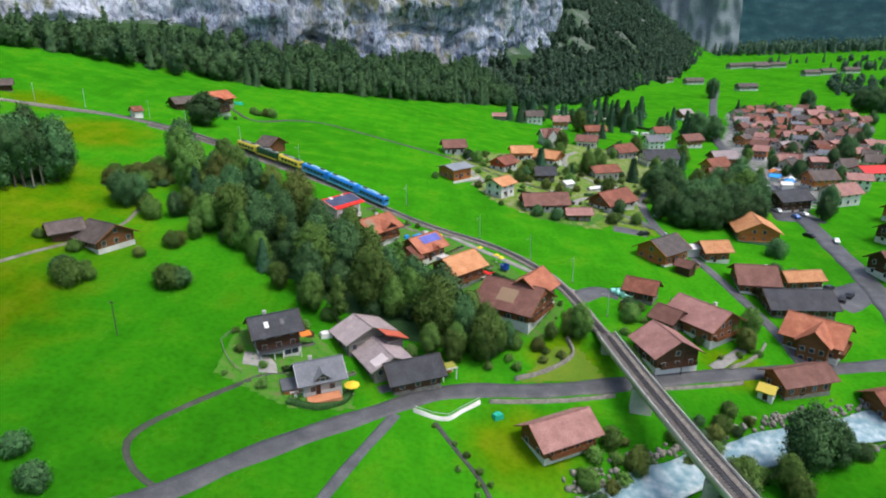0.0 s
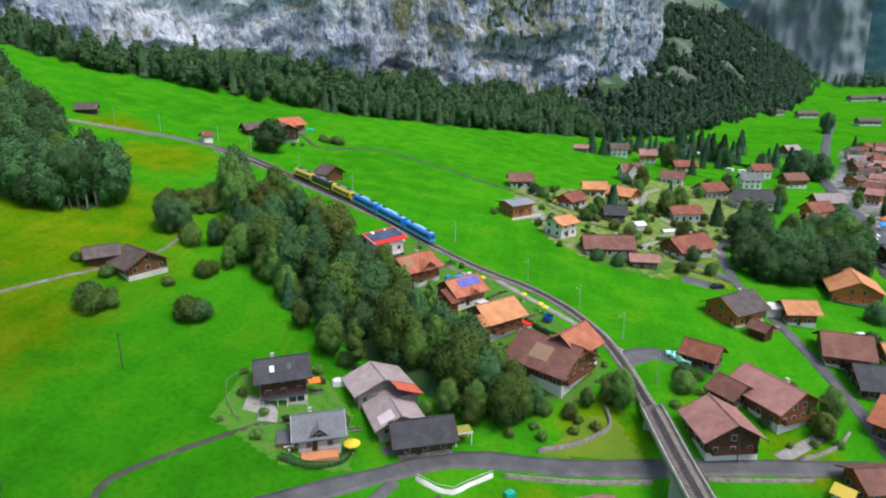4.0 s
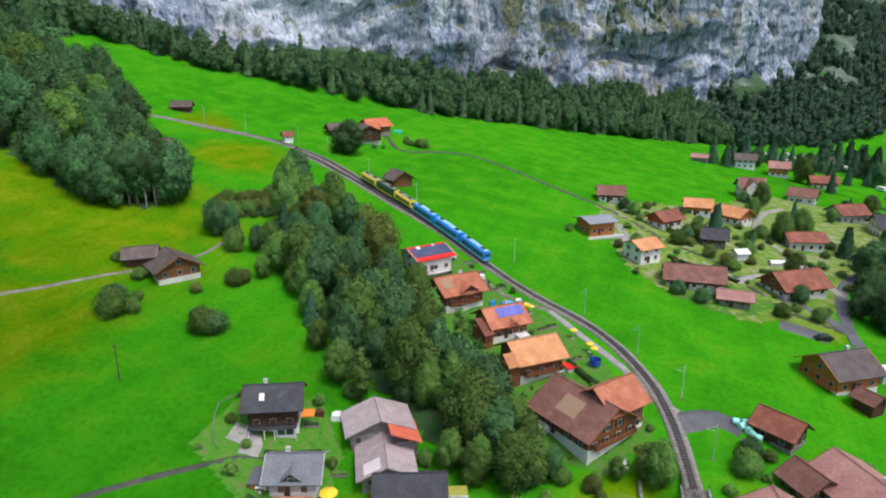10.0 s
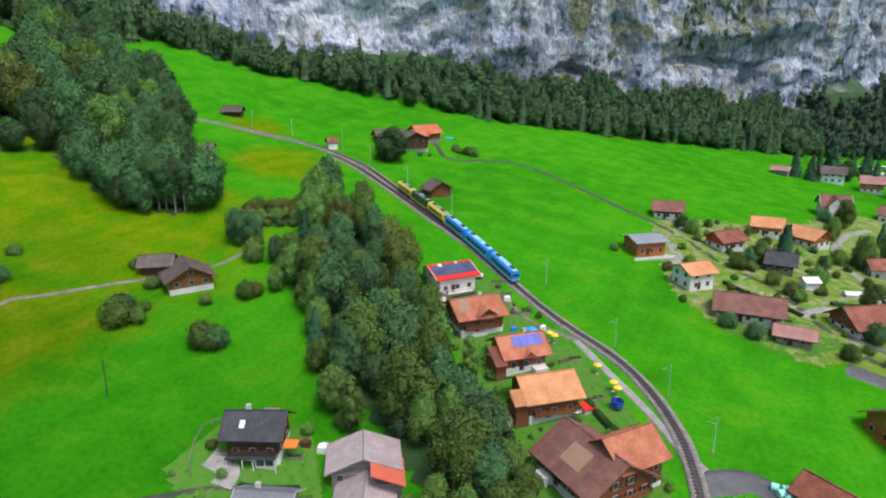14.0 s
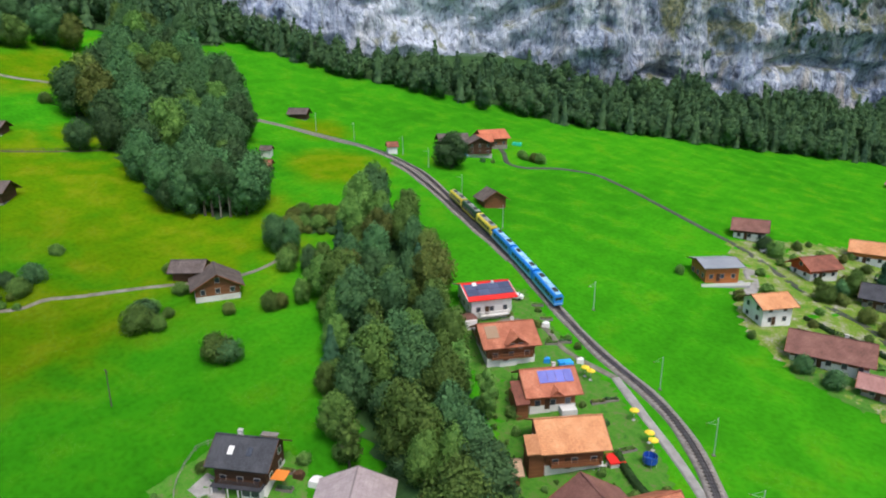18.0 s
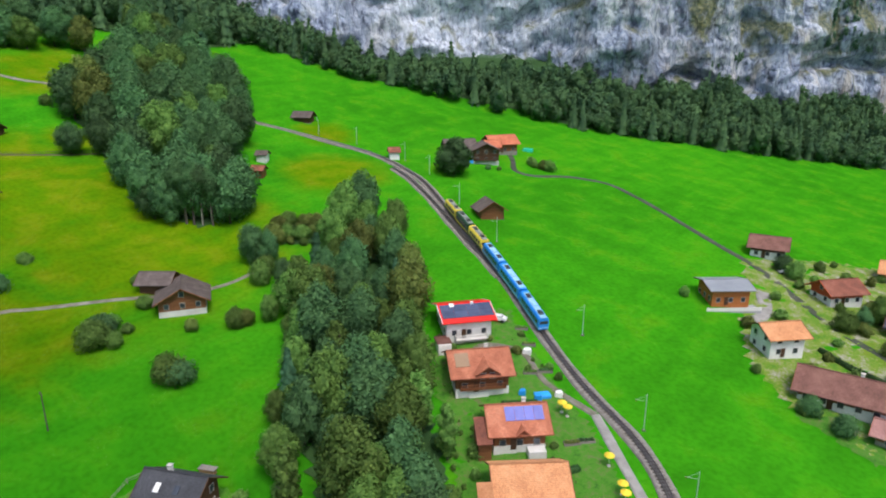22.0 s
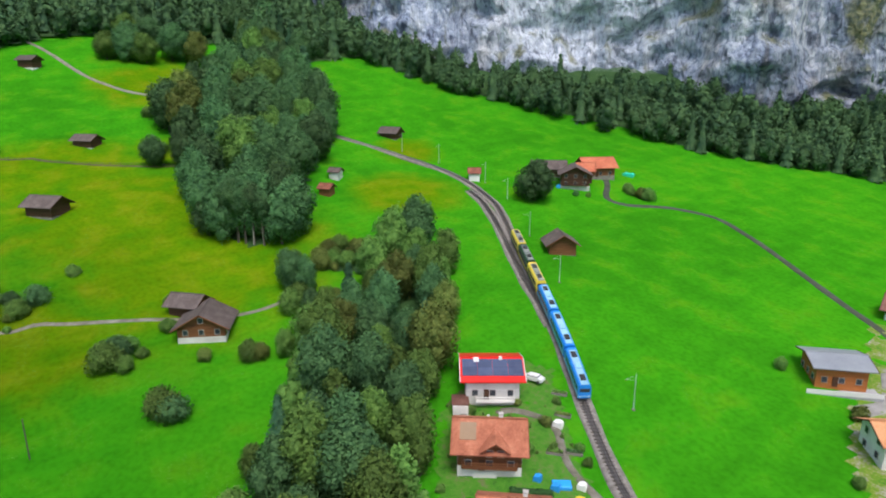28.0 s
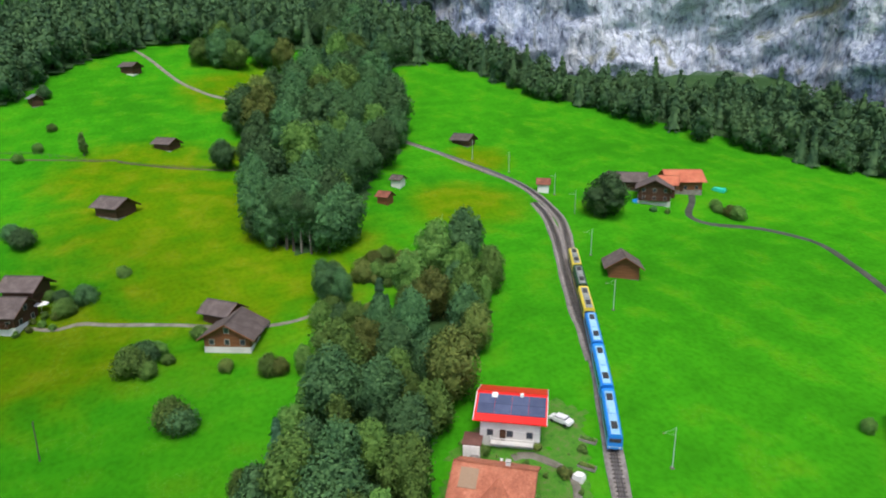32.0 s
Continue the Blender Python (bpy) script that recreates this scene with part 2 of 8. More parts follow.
    for scale, stretch, strength in ((0.20, (1, 1, 0.8), 0.75), (0.80, (1, 1, 0.4), 0.55)):
        crack = ramp(noise_of(scale, stretch, 12, 0.5), [(0.36, (0.20, 0.22, 0.27)), (0.44, (0.86, 0.88, 0.92)), (0.60, (1.16, 1.15, 1.12))])
        col = mixc(strength, col, crack, "MULTIPLY")
    geo, sep = n.new("ShaderNodeNewGeometry"), n.new("ShaderNodeSeparateXYZ")
    l.new(geo.outputs["Normal"], sep.inputs[0])
    ledge = calc("ADD", calc("MULTIPLY", sep.outputs[2], 0.16), noise_of(0.045, (1, 1, 0.6), 12, 1.6))
    for centre, reach, k in (((-76, 470, 104), 42, 0.16), ((-40, 510, 122), 60, 0.22), ((20, 560, 118), 70, 0.24), ((-130, 420, 120), 30, 0.14)):
        ledge = calc("ADD", ledge, calc("MULTIPLY", near_to(centre, reach), k))
    grow = ramp(ledge, [(0.60, (0, 0, 0)), (0.74, (0.85, 0.85, 0.85))])
    moss = ramp(noise_of(0.5, (1, 1, 1)), [(0.35, (0.05, 0.07, 0.03)), (0.65, (0.19, 0.19, 0.07))])
    col = mixc(grow, col, moss)
    l.new(col, b.inputs["Base Color"])
    b.inputs["Roughness"].default_value, b.inputs["Specular IOR Level"].default_value = 0.85, 0.25
    bp = n.new("ShaderNodeBump")
    bp.inputs["Strength"].default_value, bp.inputs["Distance"].default_value = 1.0, 4.0
    l.new(noise_of(0.3, (1, 1, 0.6), 10, 0.5), bp.inputs["Height"])
    l.new(bp.outputs[0], b.inputs["Normal"])
    MATS["limestone"] = m
    return m


# darker meadows, then meadows that are cut dry and yellowish: centre and reach
DARKER_SPOTS = [(-95, 85, 80), (-60, 45, 90), (-60, 110, 60), (60, 90, 40)]
DRY_SPOTS = [(28, 131, 11), (66, 131, 10), (66, 212, 10), (58, 222, 9), (42, 252, 8), (70, 236, 7), (52, 215, 7), (-118, 162, 50), (-150, 150, 46), (-185, 140, 36), (-190, 175, 16), (-125, 232, 24), (-160, 258, 16), (-255, 190, 34), (-100, 118, 30), (14, 104, 14)]
GRASS, ROCK = grass_mat(), rock_mat()
ASPHALT = surface("asphalt", [(0.060, 0.062, 0.068), (0.095, 0.098, 0.105), (0.15, 0.15, 0.155)], 0.8, 0.55, 0, 0.2)
LANE = surface("worn_tar_lane", [(0.030, 0.042, 0.026), (0.050, 0.058, 0.042), (0.085, 0.086, 0.074)], 0.9, 0.8, 0, 0.3)
PALE_GRAVEL = surface("pale_gravel", [(0.20, 0.195, 0.18), (0.29, 0.28, 0.265), (0.38, 0.37, 0.35)], 1.5, 0.95, 0, 0.4)
GRAVEL = surface("gravel_path", [(0.10, 0.10, 0.07), (0.18, 0.165, 0.13), (0.26, 0.25, 0.22)], 1.5, 0.95, 0, 0.4)
BALLAST = surface("ballast", [(0.13, 0.115, 0.10), (0.21, 0.19, 0.172), (0.30, 0.28, 0.26)], 3.0, 0.95, 0, 0.8)
CONCRETE = surface("concrete", [(0.34, 0.32, 0.29), (0.48, 0.46, 0.42), (0.55, 0.53, 0.49)], 1.0, 0.85, 0, 0.3)
STEEL = surface("rail_steel", [(0.16, 0.14, 0.13), (0.28, 0.26, 0.25)], 2.0, 0.4, 0.9, 0.1)
SLEEPER = surface("sleeper_wood", [(0.05, 0.04, 0.035), (0.10, 0.085, 0.07)], 3.0, 0.9)
WOOD_DARK = surface("dark_chalet_wood", [(0.035, 0.018, 0.010), (0.075, 0.036, 0.018), (0.11, 0.055, 0.028)], 1.2, 0.75, 0, 0.5, (0.6, 0.6, 5))
WOOD_BROWN = surface("brown_chalet_wood", [(0.12, 0.045, 0.018), (0.19, 0.075, 0.03), (0.25, 0.105, 0.045)], 1.2, 0.7, 0, 0.5, (0.6, 0.6, 5))
WOOD_ORANGE = surface("fresh_larch_boards", [(0.34, 0.10, 0.025), (0.46, 0.155, 0.04), (0.52, 0.20, 0.06)], 1.2, 0.65, 0, 0.4, (0.6, 0.6, 5))
WOOD_GREY = surface("weathered_boards", [(0.13, 0.115, 0.10), (0.23, 0.205, 0.185), (0.30, 0.275, 0.25)], 1.2, 0.85, 0, 0.5, (0.6, 0.6, 5))
WOOD_RED = surface("red_stained_boards", [(0.30, 0.05, 0.018), (0.42, 0.075, 0.025), (0.46, 0.11, 0.04)], 1.2, 0.7, 0, 0.4, (0.6, 0.6, 5))
PLASTER = surface("white_plaster", [(0.50, 0.48, 0.45), (0.68, 0.67, 0.64), (0.78, 0.77, 0.75)], 0.9, 0.85, 0, 0.15)
PLASTER_GREY = surface("grey_plaster", [(0.34, 0.34, 0.36), (0.44, 0.44, 0.46)], 0.6, 0.85, 0, 0.15)
STONE = surface("rubble_stone", [(0.11, 0.105, 0.09), (0.21, 0.195, 0.17), (0.30, 0.28, 0.25)], 3.0, 0.9, 0, 0.9)
TIE = surface("dusty_sleepers", [(0.075, 0.066, 0.058), (0.13, 0.115, 0.10)], 3.0, 0.95)
TRIM = surface("white_painted_wood", [(0.70, 0.69, 0.66), (0.80, 0.79, 0.77)], 1.0, 0.5, 0, 0.05)
R_BROWN = tiled_roof("brown_tiles", [(0.150, 0.068, 0.053), (0.225, 0.102, 0.080), (0.290, 0.145, 0.112)])
R_RUST = tiled_roof("rust_red_tiles", [(0.16, 0.060, 0.040), (0.28, 0.095, 0.060), (0.40, 0.155, 0.10)])
R_BRICK = tiled_roof("light_rust_tiles", [(0.33, 0.11, 0.062), (0.49, 0.165, 0.09), (0.62, 0.26, 0.155)])
R_REDTILE = tiled_roof("red_orange_tiles", [(0.42, 0.11, 0.06), (0.58, 0.17, 0.09), (0.66, 0.24, 0.13)])
R_ORANGE = tiled_roof("orange_tiles", [(0.50, 0.20, 0.085), (0.66, 0.30, 0.135), (0.76, 0.38, 0.19)])
R_PINK = tiled_roof("faded_pink_tiles", [(0.30, 0.150, 0.132), (0.43, 0.215, 0.188), (0.52, 0.285, 0.25)])
R_DARK = tiled_roof("anthracite_slate", [(0.040, 0.042, 0.050), (0.060, 0.062, 0.072), (0.085, 0.087, 0.098)])
R_SLATEBROWN = tiled_roof("dark_weathered_tiles", [(0.070, 0.060, 0.060), (0.105, 0.088, 0.085), (0.15, 0.12, 0.115)])
R_GREY = tiled_roof("grey_slate", [(0.15, 0.16, 0.18), (0.20, 0.21, 0.235), (0.25, 0.26, 0.285)])
R_LILAC = tiled_roof("pale_lilac_sheet", [(0.33, 0.27, 0.28), (0.40, 0.33, 0.335), (0.46, 0.39, 0.39)], 0.8)
R_SHINGLE = tiled_roof("weathered_shingles", [(0.085, 0.066, 0.060), (0.135, 0.105, 0.096), (0.20, 0.16, 0.148)], 0.25)
R_RED = surface("red_sheet_metal", [(0.62, 0.018, 0.014), (0.70, 0.03, 0.022)], 0.8, 0.45, 0.0, 0.05)
R_ZINC = surface("zinc_standing_seam", [(0.26, 0.28, 0.31), (0.34, 0.36, 0.39)], 0.6, 0.45, 0.3, 0.05)
SOLAR = surface("solar_panel", [(0.055, 0.07, 0.13), (0.085, 0.10, 0.17)], 2.0, 0.22, 0.0, 0.0, spec=0.6)
SOLAR_BLUE = surface("blue_solar_panel", [(0.10, 0.11, 0.42), (0.14, 0.16, 0.50)], 2.0, 0.25, 0.0, 0.0, spec=0.6)
GLASS = surface("window_glass", [(0.03, 0.035, 0.045), (0.07, 0.08, 0.10)], 0.4, 0.12, 0.0, 0.0, spec=0.7)
BARK = surface("bark", [(0.06, 0.05, 0.04), (0.14, 0.12, 0.10)], 2.0, 0.95, 0, 0.8, (1, 1, 0.3))
PALE_BARK = surface("pale_bark", [(0.22, 0.20, 0.17), (0.34, 0.32, 0.28)], 2.0, 0.9, 0, 0.5, (1, 1, 0.3))
LEAF_DEEP = leaf_mat("leaves_deep_green", (0.024, 0.074, 0.030), (0.104, 0.215, 0.074))
LEAF_MID = leaf_mat("leaves_mid_green", (0.046, 0.118, 0.024), (0.165, 0.285, 0.060))
LEAF_YELLOW = leaf_mat("leaves_turning_yellow", (0.060, 0.105, 0.022), (0.180, 0.215, 0.050))
LEAF_FIR = leaf_mat("fir_needles", (0.020, 0.070, 0.034), (0.056, 0.135, 0.060))
LEAF_WOOD = leaf_mat("mixed_forest_leaves", (0.018, 0.054, 0.029), (0.084, 0.152, 0.054), grain=0.075)
# forest green lightened and blued: distance haze is part of this leaf colour
LEAF_HAZE = leaf_mat("hazed_forest_leaves", (0.040, 0.100, 0.066), (0.100, 0.175, 0.098), hue=0.0, grain=0.03)
# undergrowth green, darkened in its colour for the shade under the trees
SHADED_FLOOR = surface("shaded_undergrowth", [(0.016, 0.050, 0.014), (0.026, 0.072, 0.018), (0.042, 0.090, 0.024)], 0.4, 0.95, 0, 0.6)
LAWN = surface("olive_lawn", [(0.078, 0.165, 0.009), (0.112, 0.195, 0.011), (0.155, 0.212, 0.015)], 0.5, 0.95, 0, 0.4)
GARDEN_SOIL = surface("garden_beds", [(0.024, 0.085, 0.012), (0.042, 0.165, 0.010), (0.056, 0.195, 0.012), (0.085, 0.160, 0.028), (0.125, 0.120, 0.065)], 2.0, 0.95, 0, 0.6, fine=2.2)

# ---- geometry helpers ----
def part(name, bm, material, parent=None, label=""):
    """Links a bmesh as one mesh object under a thing or a part."""
    me = bpy.data.meshes.new(name)
    bm.to_mesh(me)
    bm.free()
    return share(name, me, material, parent, label)


def share(name, me, material=None, parent=None, label=""):
    if material and not me.materials:
        me.materials.append(material)
    ob = new(name, me)
    if parent:
        ob.parent = parent
    if label:
        ob["label"] = label
    return ob


def add_box(bm, x0, y0, z0, x1, y1, z1):
    v = [bm.verts.new((x, y, z)) for z in (z0, z1) for x, y in ((x0, y0), (x1, y0), (x1, y1), (x0, y1))]
    for f in ((3, 2, 1, 0), (4, 5, 6, 7), (0, 1, 5, 4), (1, 2, 6, 5), (2, 3, 7, 6), (3, 0, 4, 7)):
        bm.faces.new([v[i] for i in f])
    return v


def box(x0, y0, z0, x1, y1, z1, bev=0.0):
    bm = bmesh.new()
    add_box(bm, min(x0, x1), min(y0, y1), min(z0, z1), max(x0, x1), max(y0, y1), max(z0, z1))
    if bev:
        bmesh.ops.bevel(bm, geom=bm.edges[:], offset=bev, segments=1, affect="EDGES")
    return bm


def tube(p, q, r0, r1=None, n=8):
    """A tapered round bar from p to q."""
    bm = bmesh.new()
    add_tube(bm, p, q, r0, r1, n)
    return bm


def add_tube(bm, p, q, r0, r1=None, n=8):
    r1 = r0 if r1 is None else r1
    p, q = Vector(p), Vector(q)
    d = (q - p).normalized()
    a = d.orthogonal().normalized()
    b = d.cross(a)
    rings = []
    for c, r in ((p, r0), (q, r1)):
        rings.append([bm.verts.new(c + (a * math.cos(2 * math.pi * k / n) + b * math.sin(2 * math.pi * k / n)) * r) for k in range(n)])
    for k in range(n):
        bm.faces.new((rings[0][k], rings[0][(k + 1) % n], rings[1][(k + 1) % n], rings[1][k]))
    bm.faces.new(rings[0][::-1])
    bm.faces.new(rings[1])


def empty(name, m, label="", category="", group="", kind=""):
    ob = new(name)
    ob.matrix_world = m
    ob.empty_display_size = 0.5
    return tagged(ob, label, category, group, kind)


# ---- the lie of the land ----
LAND = np.array([
    [25.55, 19.41, -11.01, -1.82, 2.24, 0.72],
    [-34.81, -0.5, -5.77, -0.08, 1.09, 0],
    [11.83, -6.77, -0.35, 1.27, 0, 0],
    [-1.66, -0.44, 1.14, 0, 0, 0],
    [2.18, 0.24, 0, 0, 0, 0],
    [0.61, 0, 0, 0, 0, 0]])
# single rises and hollows: x, y, height
BUMPS = [(-12, 106, -1.7), (33, 153, 2.5), (-59, 219, 2.4), (30, 107, -3.0), (-21, 134, -2.4), (-154, 133, 3.0), (0, 20, 2.1),
         (-60, 60, 2.6), (94, 313, -2.3), (-87, 170, -1.4), (-160, 254, -1.2), (58, 205, 0.9), (4, 286, 1.2), (-150, 330, 1.2),
         (-60, 400, 1.0), (28, 127, 0.9), (-50, 150, 0.9), (120, 200, -1.0)]
RIVER = [(-80, -60), (-20, 55), (28, 92), (43, 100), (60, 107), (83, 114), (110, 121), (170, 128), (300, 140), (700, 170)]


def soft_clamp(v, a, b, k=25.0):
    return a + k * np.logaddexp(0, (v - a) / k) - k * np.logaddexp(0, (v - b) / k)


def line_distance(x, y, pts):
    best = np.full(np.shape(x), 1e9)
    for (ax, ay), (bx, by) in zip(pts, pts[1:]):
        dx, dy = bx - ax, by - ay
        t = np.clip(((x - ax) * dx + (y - ay) * dy) / (dx * dx + dy * dy), 0, 1)
        best = np.minimum(best, np.hypot(x - ax - t * dx, y - ay - t * dy))
    return best


def open_land(x, y):
    x, y = np.asarray(x, float), np.asarray(y, float)
    u, v = (soft_clamp(x, -360, 170) + 60) / 200, (soft_clamp(y, -30, 470) - 200) / 200
    z = np.polynomial.polynomial.polyval2d(u, v, LAND)
    for bx, by, h in BUMPS:
        z = z + h * np.exp(-((x - bx) ** 2 + (y - by) ** 2) / 1800)
    z = z + 0.4 * np.maximum(0, -360 - x)
    far = np.hypot(x - 100, y - 300)
    return z + 0.012 * np.maximum(0, far - 250) + 0.02 * np.maximum(0, far - 600)


# the foot of the rock wall, from the south-west to the north-east
FOOT_A, FOOT_DIR = Vector((-209, 347, 0)), Vector((0.72, 0.694, 0))
FOOT_N = Vector((-0.694, 0.72, 0))


# where the meadow ends and the woods begin, along the foot and out from it
EDGE_S = [-500, -200, -102, -41, -10, 66, 126, 180, 280, 420, 604, 785, 1200, 2000]
EDGE_N = [60, 30, 9, -10, -19, -36, -51, -50, -47, -30, 26, 52, 211, 500]


def beyond_foot(x, y):
    return (np.asarray(x) + 209) * -0.694 + (np.asarray(y) - 347) * 0.72


def height_np(x, y):
    z = open_land(x, y)
    d = line_distance(np.asarray(x, float), np.asarray(y, float), RIVER)
    z = z - 2.6 * np.exp(-(d / 6.8) ** 4)
    b = beyond_foot(x, y)
    along = (np.asarray(x) + 209) * 0.72 + (np.asarray(y) - 347) * 0.694
    spur = np.clip(b - np.interp(along, EDGE_S, EDGE_N) - 6, 0, 260) * np.clip((along - 300) / 110, 0, 1)
    return z + 0.42 * np.clip(b + 38, 0, 140) * np.clip((360 - along) / 100, 0, 1) * np.interp(along, [-260, -120, 0, 110], [0.3, 0.22, 0.25, 1.0]) + 0.72 * spur


def height(x, y):
    return float(height_np(np.array([x]), np.array([y]))[0])


def mesh_from(name, verts, quads, smooth=True):
    me = bpy.data.meshes.new(name)
    verts, quads = np.asarray(verts, np.float32), np.asarray(quads, np.int32)
    k = quads.shape[1]
    me.vertices.add(len(verts))
    me.vertices.foreach_set("co", verts.ravel())
    me.loops.add(quads.size)
    me.loops.foreach_set("vertex_index", quads.ravel())
    me.polygons.add(len(quads))
    me.polygons.foreach_set("loop_start", np.arange(0, quads.size, k, dtype=np.int32))
    me.update(calc_edges=True)
    if smooth:
        me.polygons.foreach_set("use_smooth", np.ones(len(quads), bool))
    me.validate()
    return me


def grid_mesh(name, xs, ys, zfun):
    X, Y = np.meshgrid(xs, ys)
    Z = zfun(X, Y)
    nx, ny = len(xs), len(ys)
    i = np.arange(nx * ny).reshape(ny, nx)
    q = np.stack([i[:-1, :-1], i[:-1, 1:], i[1:, 1:], i[1:, :-1]], -1).reshape(-1, 4)
    return mesh_from(name, np.stack([X, Y, Z], -1).reshape(-1, 3), q)


def axis(lo, a, b, hi, step):
    out = list(np.arange(a, b + 0.1, step))
    s, v = step, b
    while v < hi:
        s *= 1.25
        v += s
        out.append(v)
    s, v = step, a
    while v > lo:
        s *= 1.25
        v -= s
        out.insert(0, v)
    return np.array(out)


def ground_z(x, y):
    z = height_np(x, y)
    rough = 0.35 * np.sin(x * 0.13 + 1.3 * np.sin(y * 0.07)) * np.sin(y * 0.11 + np.sin(x * 0.05))
    # old terrace edges on the dry slope
    for x0, y0, x1, y1, h in ((-102, 122.5, -158, 169, 1.1), (-128, 120, -165, 150, 0.7), (-170, 105, -215, 150, 0.8)):
        L = math.hypot(x1 - x0, y1 - y0)
        u = ((x - x0) * (x1 - x0) + (y - y0) * (y1 - y0)) / L
        v = ((x - x0) * (y1 - y0) - (y - y0) * (x1 - x0)) / L + 2.5 * np.sin(u * 0.11)
        z = z + h * np.exp(-(v / 3.2) ** 2) * np.clip(u / 10, 0, 1) * np.clip((L - u) / 10, 0, 1)
    return z + rough * np.clip((-x - 60) / 80, 0, 1) - 0.04


ground = share("ground", grid_mesh("ground", axis(-2400, -330, 190, 2600, 2.5), axis(-1500, 20, 470, 3200, 2.5), ground_z), GRASS)
tagged(ground, "bright green alpine meadow with dry yellowish patches", "meadow", kind="structure")


def smooth_line(pts, step=2.0):
    """A smooth curve through plan points, at even steps."""
    P = [np.array(p, float) for p in pts]
    P = [2 * P[0] - P[1]] + P + [2 * P[-1] - P[-2]]
    out = []
    for a, b, c, d in zip(P, P[1:], P[2:], P[3:]):
        n = max(2, int(np.linalg.norm(c - b) / step))
        for k in range(n):
            t = k / n
            out.append(0.5 * ((2 * b) + (c - a) * t + (2 * a - 5 * b + 4 * c - d) * t * t + (3 * b - a - 3 * c + d) * t ** 3))
    out.append(P[-2])
    return out


def normals_2d(line):
    L = np.array([p[:2] for p in line])
    d = np.gradient(L, axis=0)
    d /= np.linalg.norm(d, axis=1)[:, None]
    return L, np.stack([-d[:, 1], d[:, 0]], 1)


def ribbon(name, pts, width, lift, material, label, category, depth=0.5, step=2.0, zs=None, kind="structure", parent=None):
    """A strip laid on the land along a line, with sides that go into the ground."""
    L, N = normals_2d(smooth_line(pts, step))
    offs = np.linspace(-0.5, 0.5, 5) * width
    rows = []
    for k in range(len(L)):
        w = 1 + 0.06 * math.sin(k * 0.9) + 0.04 * math.sin(k * 0.37 + 2)
        P = L[k] + N[k] * offs[:, None] * w
        z = ground_z(P[:, 0], P[:, 1]) + 0.06 + lift if zs is None else np.full(5, zs(*L[k]))
        row = [(P[0, 0] - N[k, 0] * 0.1, P[0, 1] - N[k, 1] * 0.1, z[0] - depth)]
        row += [(P[j, 0], P[j, 1], z[j]) for j in range(5)]
        row += [(P[-1, 0] + N[k, 0] * 0.1, P[-1, 1] + N[k, 1] * 0.1, z[-1] - depth)]
        rows.append(row)
    n = len(rows[0])
    V = [v for r in rows for v in r]
    Q = [(i * n + j, i * n + j + 1, (i + 1) * n + j + 1, (i + 1) * n + j) for i in range(len(rows) - 1) for j in range(n - 1)]
    Q = [q[::-1] for q in Q]
    ob = share(name, mesh_from(name, V, Q, False), material, parent)
    if parent is None:
        tagged(ob, label, category, kind=kind)
    return ob

# ---- rock wall, roads, water, railway ----
def rock_point(s, h):
    """A point of the wall: s along its foot, h up it. Ledges, ribs and overhangs."""
    big = noise.noise(Vector((s * 0.011, 3.1, h * 0.006)))
    rib = noise.noise(Vector((s * 0.035, 7.7, h * 0.016)))
    fine = noise.noise(Vector((s * 0.11, 1.7, h * 0.06)))
    tiny = noise.noise(Vector((s * 0.3, 9.7, h * 0.2)))
    gully = abs(noise.noise(Vector((s * 0.11, 2.2, h * 0.010)))) * 8.0
    caves = 0.0
    for cs, ch, half, deep in ((170, 37, 24, 9), (205, 30, 16, 6), (275, 42, 50, 6), (95, 52, 26, 2.5), (360, 44, 36, 5), (20, 46, 22, 2)):
        arc = ch - 9 * ((s - cs) / half) ** 2 + 5 * rib
        caves += deep * math.exp(-((s - cs) / half) ** 2) * max(0.0, 1 - abs((h - arc + 3.2) / 3.6) ** 3)
    bed = (h + 9 * big + 3 * rib + 0.03 * s) / 8.5
    step = 0.8 * (bed - math.floor(bed)) ** 2.2
    bay = -30 * math.exp(-((s - 128) / 45) ** 2) - 16 * math.exp(-((s - 225) / 40) ** 2) + 10 * math.exp(-((s + 330) / 200) ** 2)
    turn = 0.0011 * max(0, s - 300) ** 2 if s < 650 else 0.0011 * 350 ** 2 + 0.77 * (s - 650)
    ledge = 1.3 * math.sin(h * 0.11 + 4.5 * big + 2 * rib + s * 0.009)
    cleft = max(0.0, noise.noise(Vector((s * 0.05, 5.3, h * 0.07))) - 0.18) * 16
    roof_over = -7 * math.exp(-((h - 44 - 0.05 * s + 14 * big) / 7) ** 2) * max(0.0, 0.4 + noise.noise(Vector((s * 0.02, 0.5, 0.0))))
    back = bay + turn + 14 + 13 * big + 8 * rib + 3.4 * fine + 1.3 * tiny + ledge + cleft + roof_over + gully + caves - step + 0.07 * h
    p = FOOT_A + FOOT_DIR * s + FOOT_N * back
    return p.x, p.y


ss = np.concatenate([np.arange(-700, -260, 12), np.arange(-260, 620, 2.2), np.arange(620, 1900, 14)])
hs = np.concatenate([np.arange(-20, 110, 1.7), np.arange(110, 130, 4), np.arange(130, 460, 14)])
V = []
for s in ss:
    g = FOOT_A + FOOT_DIR * float(s)
    z0 = 38 + max(0.0, -float(s)) * 0.12
    for h in hs:
        x, y = rock_point(float(s), float(h))
        V.append((x, y, z0 + float(h)))
nh = len(hs)
Q = [(i * nh + j, (i + 1) * nh + j, (i + 1) * nh + j + 1, i * nh + j + 1) for i in range(len(ss) - 1) for j in range(nh - 1)]
